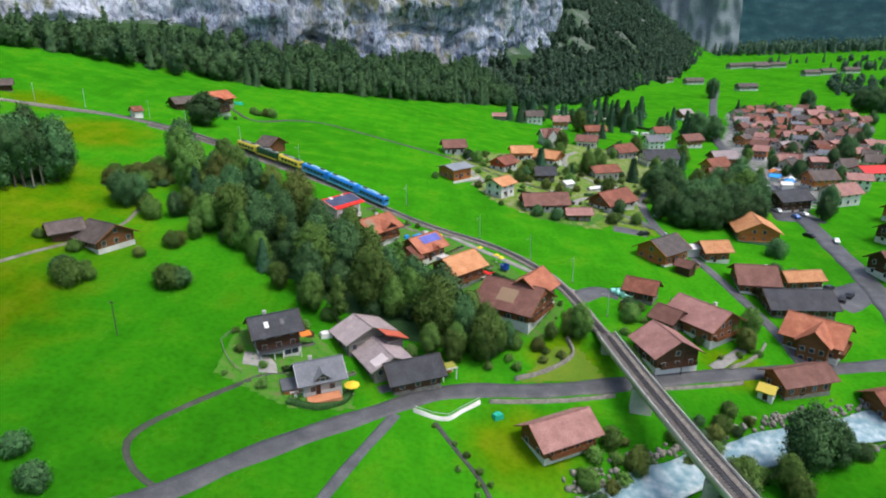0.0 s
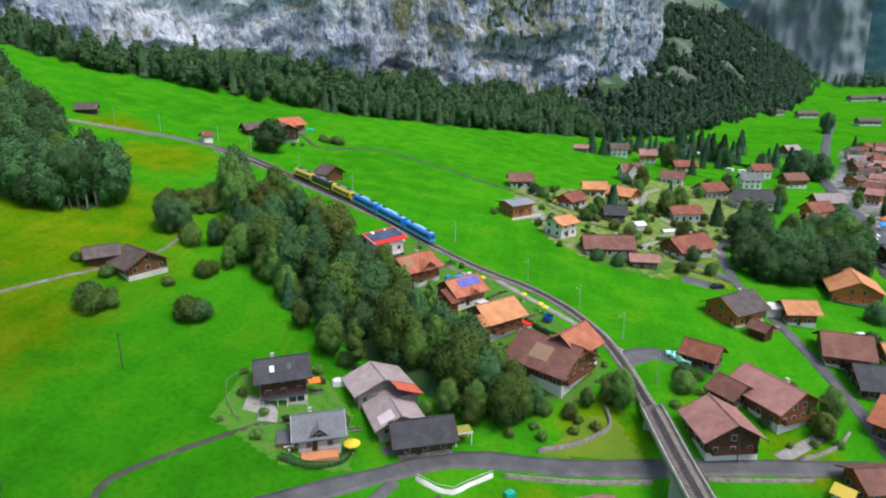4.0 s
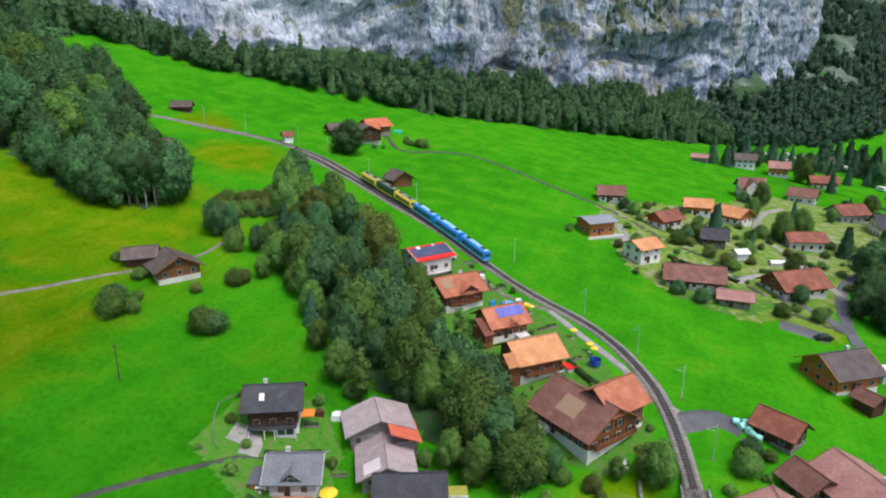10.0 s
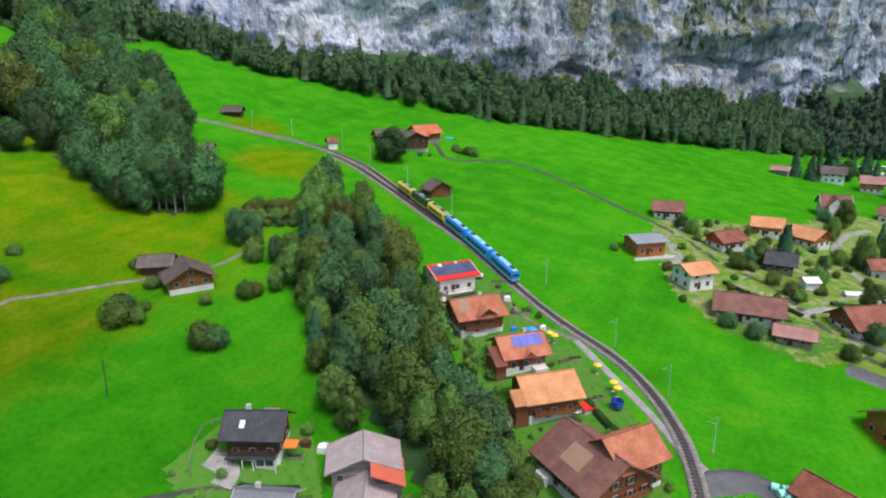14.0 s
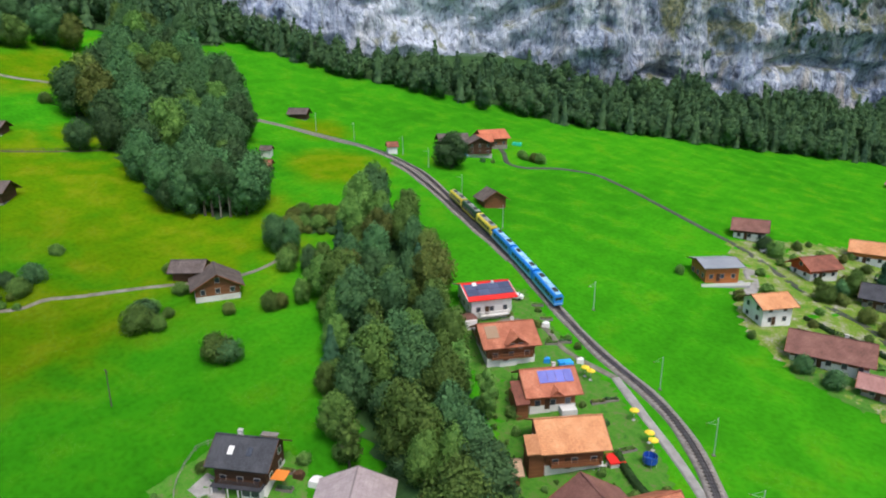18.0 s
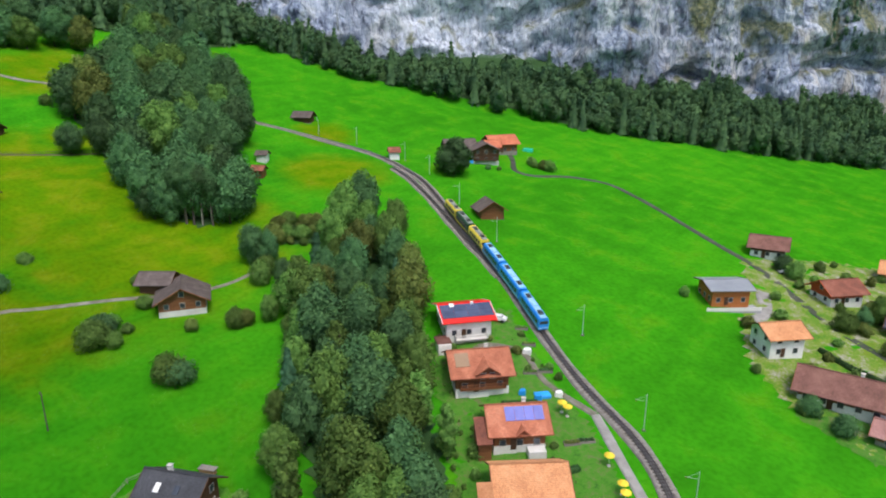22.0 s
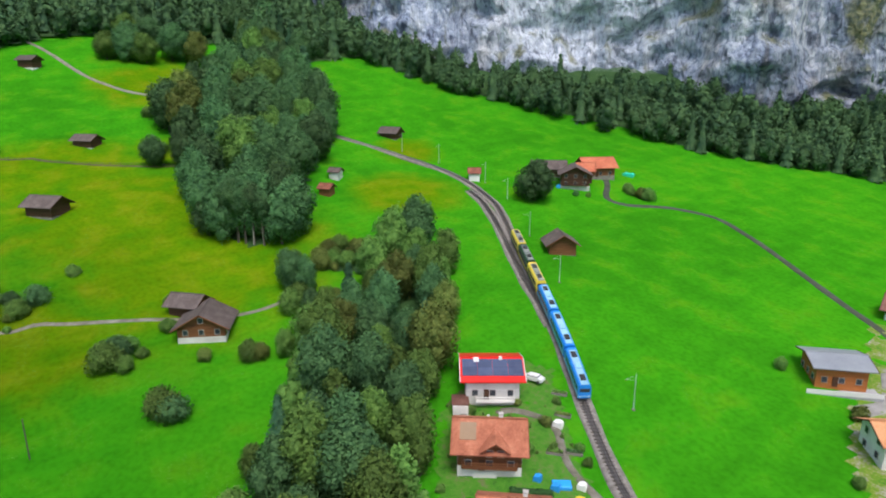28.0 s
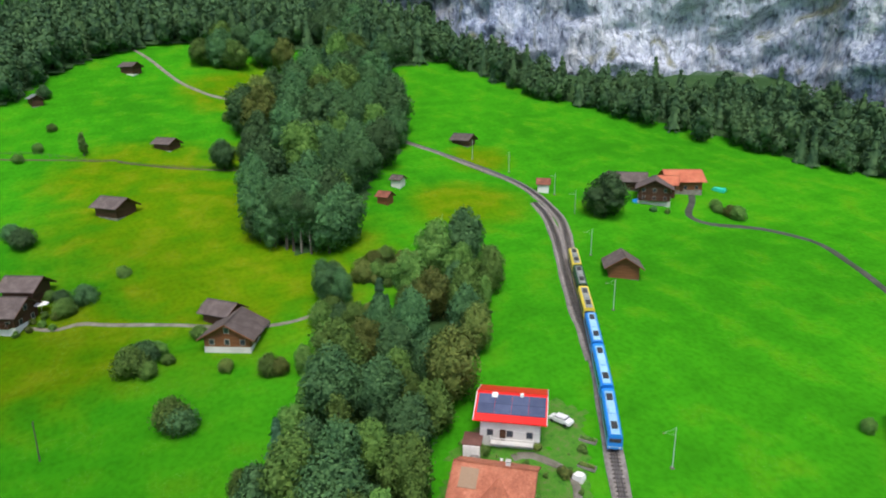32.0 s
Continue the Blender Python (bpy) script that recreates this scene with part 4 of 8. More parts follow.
def patch(name, poly, lift, material, label, category, cell=1.5):
    """A thin sheet on the land inside an outline."""
    xs = np.arange(min(p[0] for p in poly), max(p[0] for p in poly) + cell, cell)
    ys = np.arange(min(p[1] for p in poly), max(p[1] for p in poly) + cell, cell)
    X, Y = np.meshgrid(xs, ys)
    Z = height_np(X, Y) + lift
    keep = np.array([[inside(x + cell / 2, y + cell / 2, poly) for x in xs] for y in ys])
    i = np.arange(X.size).reshape(X.shape)
    q = np.stack([i[:-1, :-1], i[:-1, 1:], i[1:, 1:], i[1:, :-1]], -1)[keep[:-1, :-1]]
    used, q = np.unique(q, return_inverse=True)
    q = q.reshape(-1, 4)
    jit = np.random.default_rng(len(poly)).normal(0, cell * 0.22, (len(used), 2))
    V = np.stack([X.ravel()[used] + jit[:, 0], Y.ravel()[used] + jit[:, 1], Z.ravel()[used]], -1)
    return tagged(share(name, mesh_from(name, V, q), material), label, category, kind="structure")


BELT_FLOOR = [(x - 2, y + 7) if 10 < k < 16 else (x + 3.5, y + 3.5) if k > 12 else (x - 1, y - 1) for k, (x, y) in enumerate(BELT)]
# dark sheet below the crowns; its colour carries their shade
patch("undergrowth", BELT_FLOOR, 0.28, SHADED_FLOOR, "undergrowth below the stream's trees, shade in its colour", "undergrowth", 2.0)
for x, y in scatter(BELT, 5.9, 5, 165):
    west = (x + 45) * -0.72 + (y - 160) * -0.69 > 6
    kind = mix.choices(["deep", "mid", "yellow", "slim", "fir"], [0.14, 0.70, 0.08, 0.06, 0.02] if west else [0.40, 0.44, 0.05, 0.07, 0.04])[0]
    if math.hypot(x + 2.1, y - 150.5) < 5 or math.hypot(x + 11.5, y - 133) < 7.5 or (west and mix.random() < 0.3):
        continue
    low = 0.72 if y < 134 else 0.9 if y < 142 or x + y > 134 else 1.0
    tree(x, y, mix.uniform(8.5, 17) * low * (0.8 if west else 1), kind, "trees along the stream", mix.uniform(0.85, 1.1) * (1.1 if west else 1))
for x, y in scatter(BELT, 8, 77, 40):
    tree(x, y, mix.uniform(2.5, 4.5), mix.choice(["bush", "bush_deep"]), "bushes along the stream")
for x, y, h in ((-3.7, 129.5, 8), (2.5, 129, 9), (7.4, 129.5, 8.5), (11.1, 131.5, 9), (-0.2, 135.5, 12), (4.9, 138, 11), (-5.0, 139.5, 12), (9.3, 135.5, 10), (13.7, 133, 7), (-3.5, 142, 12), (-8.5, 144.5, 12), (-12.5, 141.5, 11), (-6.5, 148, 13), (-16, 146, 12), (-3.6, 136.5, 10), (-14.8, 150.5, 13)):
    tree(x, y, h, mix.choice(["mid", "mid", "deep"]), "trees along the stream", mix.uniform(0.8, 1.0))
# grove on the hillside
GROVE = [(-115, 177), (-120, 189), (-137, 203), (-153, 212), (-176, 232), (-215, 248), (-262, 262), (-300, 262), (-300, 244), (-262, 236), (-224, 198), (-208, 181), (-176, 176), (-150, 170), (-130, 168)]
patch("undergrowth", GROVE, 0.15, SHADED_FLOOR, "undergrowth below the grove, shade in its colour", "undergrowth", 2.5)
for x, y in scatter(GROVE, 8.6, 8, 130):
    if math.hypot(x + 116, y - 176) < 5.5:
        continue
    kind = mix.choices(["deep", "mid", "yellow", "fir"], [0.76, 0.13, 0.03, 0.08])[0]
    tree(x, y, mix.uniform(12, 20) + (3 if x < -180 else 0), kind, "trees of the hillside grove", mix.uniform(0.9, 1.2))
# tall bare-stemmed trees at the grove's lower end
for x, y, h in ((-118, 175.5, 18), (-116.5, 177.3, 17), (-119.5, 174, 18), (-115, 179.5, 16)):
    t = tree(x, y, h, "deep", "trees of the hillside grove", 0.9)
    top = [c for c in t.children if c.name.startswith("crown")][0]
    top.matrix_local = pose(0, 0, 0.45) @ Matrix.Diagonal((0.75, 0.75, 0.56, 1))
    part("stem", tube((0.01, 0, -0.02), (0.015, 0.01, 0.62), 0.015, 0.010, 8), PALE_BARK, t, "pale bare stem")
for x, y, h in ((-122.5, 171.5, 15), (-126, 175, 17), (-113.5, 184, 16), (-117, 188, 17), (-121.5, 180, 18), (-126.5, 168.5, 11)):
    tree(x, y, h, "deep", "trees of the hillside grove", 1.15)
# thicket between belt and grove
THICKET = [(-102, 187), (-97, 185), (-86, 194), (-84, 200), (-90, 207), (-99, 204), (-103, 196)]
patch("undergrowth", THICKET, 0.10, SHADED_FLOOR, "rough undergrowth between stream and grove", "undergrowth", 2.0)
for x, y in scatter(THICKET, 3.0, 15, 45):
    tree(x, y, mix.uniform(1.8, 4.6), mix.choices(["bush", "bush_deep", "bush_yellow"], [0.25, 0.05, 0.7])[0], "bushes of the thicket", mix.uniform(0.9, 1.5))
for x, y, h, k in ((-91, 176.5, 10.5, "deep"), (-88, 179, 9, "deep"), (-94, 179, 8, "deep"), (-82, 172, 5.5, "bush"), (-84, 175, 5, "bush"), (-73.5, 177, 8.5, "mid"), (-76, 174.5, 7.5, "deep"), (-79, 182, 3.5, "bush_yellow"), (-77.5, 186, 5.5, "fir"), (-62, 171, 8.5, "mid"), (-67, 164, 6.5, "mid"), (-71, 157.5, 4.2, "bush"), (-69.5, 159.5, 3.6, "bush_yellow"), (-53, 162, 11, "mid"), (-48, 156, 9, "mid")):
    tree(x, y, h, k, "", 1.0)
# single trees and bushes on the meadows
for x, y, h, k in ((-178, 168, 10, "deep"), (-64.5, 138.5, 5.6, "bush"), (-62.5, 140, 4.6, "bush_deep"), (-84, 133, 5.5, "bush"), (-86.5, 136, 4.5, "bush_deep"), (-81.5, 136, 3.2, "bush"), (-88, 138.5, 3, "bush"), (-84, 140, 2.2, "bush"), (-121, 134, 3.0, "bush"), (-81.4, 304.5, 4.2, "bush"), (-84, 304, 3.6, "bush_yellow"), (-89.8, 304.5, 3.2, "bush"), (-87.5, 303, 2.6, "bush"),
                   (-96, 284, 1.8, "bush_deep"), (-93, 287, 1.6, "bush"), (-207, 126, 8, "slim"), (-147, 111, 5, "bush_deep"), (-152, 108, 4.5, "bush_deep"), (-111, 121, 4, "bush"), (-114, 125, 4.5, "bush_deep"), (-209, 106, 3, "bush"), (-216, 112, 3, "bush"), (-283, 186, 15, "deep"), (-287, 178, 13, "mid"), (-279, 193, 14, "mid"), (-281, 205, 17, "deep"), (-273, 214, 16, "yellow"), (-298, 200, 15, "deep"),
                   (-292, 190, 15, "deep"), (-303, 212, 12, "fir"), (-310, 192, 13, "mid"), (-232, 116, 3, "bush"), (-222, 178, 4, "bush"), (-90, 147, 3, "bush"), (-76, 150, 2.6, "bush_yellow"), (-60, 77, 4, "bush_deep"), (-66, 83, 3.6, "bush_deep"),
                   (-70, 76, 3.4, "bush"), (-100, 150, 2.4, "bush"), (-263, 113, 6, "deep")):
    tree(x, y, h, k, "", 1.35 if k in ("deep", "mid") else 1.15)
tree(-99, 267, 13.5, "deep", "", 1.6)
# by the bridge and the river
for x, y, h, k in ((67, 100, 14.5, "deep"), (74, 103, 10, "deep"), (50, 91, 12, "mid"), (45, 85, 9, "yellow"), (62, 92, 7, "mid"), (21, 133, 3.0, "bush_yellow"), (46, 146, 4.5, "bush"), (47, 151, 3.5, "bush_deep"),
                   (31.8, 137.2, 9.5, "mid"), (29.4, 138.6, 7, "yellow"), (24.7, 136.8, 4.5, "mid"), (75.5, 144.5, 8, "mid"), (72, 138, 6.5, "yellow"), (70, 142, 5, "mid"), (32, 106, 4, "bush"), (36, 102, 4.5, "bush_yellow"), (26, 97, 4, "bush"), (54, 110, 4, "bush_yellow"), (16, 133, 3.2, "bush"), (10, 131, 5, "bush_deep"), (27, 92, 4, "bush_deep"), (62, 96, 8, "mid")):
    tree(x, y, h, k)
# village gardens
for x, y, h, k in ((120, 258, 19, "deep"), (114, 252, 15, "deep"), (126, 251, 15, "deep"), (98, 222, 15, "deep"), (106, 226, 16, "deep"), (84, 218, 11, "deep"), (90, 226, 13, "deep"), (78, 226, 9, "deep"), (94, 236, 13, "deep"), (84, 236, 11, "mid"), (108, 199, 6, "bush_deep"), (67, 217, 4, "bush"), (64, 228, 5, "bush_deep"),
                   (58, 214, 4, "bush"), (43, 283, 11, "fir"), (36, 266, 8, "mid"), (33, 260, 6, "deep"), (30, 256, 5, "bush"), (58, 288, 5, "bush"), (86, 292, 11, "fir"), (14, 278, 5, "bush"), (10, 281, 4.5, "bush_deep"), (32, 214, 4, "bush_deep"),
                   (38, 212, 4, "bush_deep"), (45, 246, 4, "bush_yellow"), (40, 251, 4, "bush_yellow"), (54, 280, 4, "bush"), (-4, 244, 2.5, "bush"), (20, 222, 2, "bush"), (50, 221, 2.5, "bush"), (66, 260, 4, "bush_deep"), (52, 262, 5, "bush"),
                   (103, 178, 4.5, "bush_deep"), (99, 181, 4.5, "bush_deep"), (146, 238, 10, "deep"), (152, 246, 12, "deep"), (228, 361, 12, "deep"), (236, 372, 13, "deep"), (146, 500, 17, "fir"), (152, 508, 15, "fir"), (175, 499, 18, "fir"),
                   (168, 492, 15, "fir"), (121, 540, 16, "fir"), (141, 552, 16, "fir"), (179, 473, 17, "fir"), (185, 468, 18, "fir"), (290, 715, 20, "fir"), (341, 614, 15, "fir"), (160, 480, 12, "deep"), (110, 470, 13, "fir"), (100, 478, 14, "deep"),
                   (118, 462, 12, "fir"), (92, 496, 14, "fir"), (70, 470, 12, "deep"), (62, 490, 15, "fir"), (130, 470, 14, "fir"), (56, 348, 5, "bush_deep"), (100, 372, 6, "deep"), (170, 330, 9, "deep")):
    tree(x, y, h, k)


for x, y in scatter([(77, 229), (86, 214), (101, 224), (118, 232), (128, 262), (118, 268), (104, 252), (86, 260)], 7.0, 45, 22):
    tree(x, y, mix.uniform(10, 16), mix.choices(["deep", "mid"], [0.7, 0.3])[0], "tall trees beside the village lane", mix.uniform(1.05, 1.3))


# woods at the foot of the wall: one mass of trees
def woods(name, spots, label, sizes=(13, 21), fir=0.55, seed=1, light=False, zs=None, leaf=None):
    r = np.random.default_rng(seed)
    firs = [conifer(60 + k, 10, 8, 0.19, 0.036) for k in range(4)]
    broad = [broadleaf(80 + k, 560, 0.040, 0.34, 0.03, 22, 1) for k in range(4)]
    if light:
        firs = [conifer(60 + k, 6, 6, 0.2, 0.055) for k in range(4)]
        broad = [broadleaf(80 + k, 150, 0.070, 0.36, 0.03, 12, 1) for k in range(4)]
    LVs, CVs, CTs, LNs, CNs, base = [], [], [], [], [], 0
    for i, (x, y) in enumerate(spots):
        conif = r.random() < fir
        LV, Q, CV, CT, NN = (firs if conif else broad)[r.integers(4)]
        h = r.uniform(*sizes) * (1.12 if conif else 0.88)
        a = r.uniform(0, 6.28)
        turn = np.array([[math.cos(a), -math.sin(a), 0], [math.sin(a), math.cos(a), 0], [0, 0, 1]])
        o = np.array([x, y, (zs[i] if zs else height(x, y)) - 0.3])
        LVs.append(LV @ turn.T * h + o)
        CVs.append(CV @ turn.T * h + o)
        NN = NN @ turn.T
        LNs.append(NN[:len(LV)])
        CNs.append(NN[len(LV):])
        CTs.append(CT + base)
        base += len(CV)
    LV = np.concatenate(LVs)
    me = crown_mesh(name, (LV, np.arange(len(LV)).reshape(-1, 4), np.concatenate(CVs), np.concatenate(CTs), np.concatenate(LNs + CNs)), leaf or LEAF_WOOD, leaf or LEAF_WOOD)
    return tagged(share(name, me), label, "forest", kind="stuff")


def wall_xy(s, n):
    p = FOOT_A + FOOT_DIR * s + FOOT_N * n
    return p.x, p.y


def edge_n(s):
    return float(np.interp(s, EDGE_S, EDGE_N))


def wood_depth(s):
    return float(np.interp(s, [-260, -120, 0, 110, 340, 400], [60, 26, 20, 42, 60, 190]))


S, K = np.arange(-420, 1250, 9.0), np.linspace(0, 1, 26)
V = []
for s in S:
    for k in K:
        x, y = wall_xy(float(s), edge_n(float(s)) + 1 + (wood_depth(float(s)) + 40) * float(k) + 2)
        V.append((x, y, height(x, y) + 0.12 + 1.2 * min(1.0, 5 * float(k))))
Q = [(i * 26 + j, (i + 1) * 26 + j, (i + 1) * 26 + j + 1, i * 26 + j + 1) for i in range(len(S) - 1) for j in range(25)]
SPUR = surface("scrub_and_scree", [(0.030, 0.075, 0.035), (0.05, 0.10, 0.05), (0.12, 0.15, 0.12), (0.26, 0.28, 0.28)], 0.12, 0.95, 0, 0.6, fine=5)
# the first material has the woods' shade painted in, the second is scrub
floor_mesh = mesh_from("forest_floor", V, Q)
floor_mesh.materials.append(SHADED_FLOOR)
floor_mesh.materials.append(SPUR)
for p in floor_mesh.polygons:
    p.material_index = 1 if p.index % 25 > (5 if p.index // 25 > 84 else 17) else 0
tagged(share("forest_floor", floor_mesh), "forest floor below the wall, tree shade in its colour", "forest floor", kind="structure")
spots, r = [], random.Random(12)
for s in np.arange(-300, 340, 6.2):
    n = edge_n(float(s)) + r.uniform(-2, 2)
    top = n + wood_depth(float(s))
    while n < top:
        spots.append(wall_xy(float(s) + r.uniform(-3, 3), n + r.uniform(-2.5, 2.5)))
        n += 6.4
woods("woods", spots, "dense dark mixed forest below the rock wall", (10, 19), 0.25, 2)
spots = []
for s in np.arange(335, 1250, 9):
    n = edge_n(float(s))
    top = n + 190
    while n < top:
        p = wall_xy(float(s) + r.uniform(-4.5, 4.5), n + r.uniform(-4, 4))
        if n < edge_n(float(s)) + 50 or noise.noise(Vector((p[0] * 0.02, p[1] * 0.02, 3.3))) < 0.12:
            spots.append(p)
        n += 8.5
woods("spur_woods", spots, "hazy green forest covering the steep spur", (11, 20), 0.25, 5, True, None, LEAF_HAZE)
woods("far_woods", scatter([(420, 1400), (640, 1360), (980, 1420), (1000, 1520), (640, 1500), (420, 1460)], 15, 61, 340), "dark forest at the valley's head, blue with painted haze", (18, 30), 0.5, 6, True, None, LEAF_HAZE)
LEFTWOOD = [(-252, 90), (-267, 104), (-286, 114), (-303, 132), (-316, 160), (-316, 190), (-302, 220), (-284, 246), (-262, 268), (-262, 300), (-350, 312), (-370, 250), (-380, 150), (-340, 70), (-290, 60)]
woods("hillside_woods", scatter(LEFTWOOD, 6.2, 4, 560), "dark mixed forest on the upper hillside", (15, 23), 0.4, 3)
patch("undergrowth", LEFTWOOD, 0.8, SHADED_FLOOR, "forest floor on the hillside, dark with painted tree shade", "undergrowth", 4.0)
spots, zs = [], []
while len(spots) < 300:
    s, h = r.uniform(120, 440), r.uniform(30, 128)
    if noise.noise(Vector((s * 0.016, 4.4, h * 0.03))) + 0.006 * (h - 66) + 0.001 * (s - 250) > 0.2:
        spots.append(rock_point(s, h))
        zs.append(38 + max(0.0, -s) * 0.12 + h - 2)
woods("ledge_trees", spots, "dark trees and scrub on the ledges of the wall", (3, 7.5), 0.2, 9, True, zs, LEAF_HAZE)

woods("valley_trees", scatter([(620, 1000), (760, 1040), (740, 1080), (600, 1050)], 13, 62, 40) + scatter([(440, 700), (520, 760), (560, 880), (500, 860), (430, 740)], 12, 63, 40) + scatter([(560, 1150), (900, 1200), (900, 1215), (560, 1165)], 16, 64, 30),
      "dark tree rows on the far valley floor", (9, 18), 0.2, 11, True, None, LEAF_HAZE)
# more trees between the houses of the upper village
for x, y in scatter([(52, 262), (60, 236), (80, 250), (96, 262), (130, 290), (150, 330), (120, 380), (90, 400), (50, 330), (60, 300)], 11, 41, 26):
    k = mix.choices(["deep", "mid", "fir", "bush_deep"], [0.15, 0.42, 0.2, 0.23])[0]
    tree(x, y, mix.uniform(2.5, 4) if k == "bush_deep" else mix.uniform(6, 12), k, "trees of the upper village")
for x, y in scatter([(40, 440), (90, 420), (170, 440), (190, 520), (120, 560), (60, 500)], 13, 42, 14):
    tree(x, y, mix.uniform(9, 18), mix.choices(["fir", "deep", "mid"], [0.6, 0.25, 0.15])[0], "trees behind the upper village")
for x, y in scatter([(160, 300), (215, 300), (345, 520), (340, 620), (250, 600), (190, 420)], 17, 43, 34):
    tree(x, y, mix.uniform(6, 13), mix.choices(["fir", "deep", "mid"], [0.25, 0.5, 0.25])[0], "trees of the far village")
for x, y, h in ((85.2, 286.7, 12), (42.1, 284.7, 10), (62.7, 466, 19), (80.7, 496, 18), (109.7, 497, 22), (121, 516, 20), (131.5, 536, 20), (135, 513, 20), (138, 494, 22), (141, 503, 19), (168, 560, 20), (51.6, 447, 14), (60, 470, 15), (128, 500, 17)):
    tree(x, y, h, "fir", "spruces behind the upper village", 1.25)

# ---- houses ----
def roof_slab(L, half, z_eave, z_ridge, side, thick=0.22, uv=True):
    """One slope of a gable roof: ridge along x, falling to side * half."""
    bm = bmesh.new()
    run = math.hypot(half, z_ridge - z_eave)
    nx, nz = (z_ridge - z_eave) / run, half / run
    pts = [(-L / 2, 0, z_ridge), (L / 2, 0, z_ridge), (L / 2, side * half, z_eave), (-L / 2, side * half, z_eave)]
    top = [bm.verts.new(p) for p in pts]
    bot = [bm.verts.new((p[0], p[1] - side * nx * thick * 0.2, p[2] - thick)) for p in pts]
    faces = [top if side < 0 else top[::-1], bot[::-1] if side < 0 else bot]
    for i in range(4):
        j = (i + 1) % 4
        faces.append([top[j], top[i], bot[i], bot[j]] if side < 0 else [top[i], top[j], bot[j], bot[i]])
    layer = bm.loops.layers.uv.new("UVMap")
    for f in faces:
        q = bm.faces.new(f)
        for lp in q.loops:
            c = lp.vert.co
            lp[layer].uv = (c.x, math.hypot(c.y, z_ridge - c.z))
    bmesh.ops.recalc_face_normals(bm, faces=bm.faces[:])
    return bm


def prism(L, W, z0, ze, zr):
    """Walls with gables, ridge along x."""
    bm = bmesh.new()
    ends = []
    for x in (-L / 2, L / 2):
        ends.append([bm.verts.new(p) for p in ((x, -W / 2, z0), (x, W / 2, z0), (x, W / 2, ze), (x, 0, zr), (x, -W / 2, ze))])
    a, b = ends
    bm.faces.new(a[::-1])
    bm.faces.new(b)
    for i in range(5):
        j = (i + 1) % 5
        bm.faces.new((a[i], a[j], b[j], b[i]))
    bmesh.ops.recalc_face_normals(bm, faces=bm.faces[:])
    return bm


def mesh_of(name, bm, *mats):
    me = bpy.data.meshes.new(name)
    bm.to_mesh(me)
    bm.free()
    for m in mats:
        me.materials.append(m)
    return me


def frame_bm(w, h, d=0.10, t=0.06, filled=False):
    """A window frame in one piece: an outer ring with its reveal; filled: with the glass in it."""
    bm = bmesh.new()

    def ring(o, y):
        return [bm.verts.new((x, y, z)) for x, z in ((-w / 2 - o, -o), (w / 2 + o, -o), (w / 2 + o, h + o), (-w / 2 - o, h + o))]

    back, front, lip, reveal = ring(t, 0.02), ring(t, -d), ring(0, -d), ring(0, -0.04)
    for p, q in ((back, front), (front, lip), (lip, reveal)):
        for i in range(4):
            bm.faces.new((p[i], p[(i + 1) % 4], q[(i + 1) % 4], q[i]))
    if filled:
        bm.faces.new(reveal).material_index = 1
    bmesh.ops.recalc_face_normals(bm, faces=bm.faces[:])
    return bm


FRAME_PAINT = surface("weathered_window_paint", [(0.36, 0.33, 0.29), (0.52, 0.50, 0.46)], 1.0, 0.6, 0, 0.05)
WIN_FRAME = mesh_of("window_frame", frame_bm(1.0, 1.15), FRAME_PAINT)
WIN_PANE = mesh_of("pane", box(-0.5, -0.05, 0, 0.5, 0.02, 1.15), GLASS)
SHUTTER = {}
DOOR_LEAF = mesh_of("door_leaf", box(-0.5, -0.08, 0, 0.5, 0.03, 2.05), WOOD_DARK)


FAR_WINDOW = mesh_of("window", frame_bm(1.2, 1.4, filled=True), TRIM, GLASS)


def window(parent, x, y, z, turn, shutters=None):
    """A window in the wall at x, y, z of its house, facing away by turn degrees (0: towards -y)."""
    f = share("window", WIN_FRAME, None, parent)
    f.matrix_local = pose(x, y, z, 0, 0, turn)
    share("pane", WIN_PANE, None, f, "dark window glass")
    if shutters:
        if shutters.name not in SHUTTER:
            SHUTTER[shutters.name] = mesh_of("shutter", box(-0.25, -0.1, 0, 0.25, -0.02, 1.2), shutters)
        for dx in (-0.87, 0.87):
            s = share("shutter", SHUTTER[shutters.name], None, f)
            s.matrix_local = pose(dx, 0, 0)


def balcony_bm(w, depth=1.1, h=0.95):
    bm = bmesh.new()
    add_box(bm, -w / 2, -depth, -0.12, w / 2, 0, 0)
    n = max(6, int(w / 0.35))
    for k in range(n + 1):
        x = -w / 2 + w * k / n
        add_box(bm, x - 0.06, -depth, 0, x + 0.06, -depth + 0.04, h)
    add_box(bm, -w / 2, -depth - 0.05, h, w / 2, -depth + 0.08, h + 0.08)
    for s in (-1, 1):
        add_box(bm, s * (w / 2) - 0.05, -depth, 0.0, s * (w / 2) + 0.05, 0, h)
    return bm


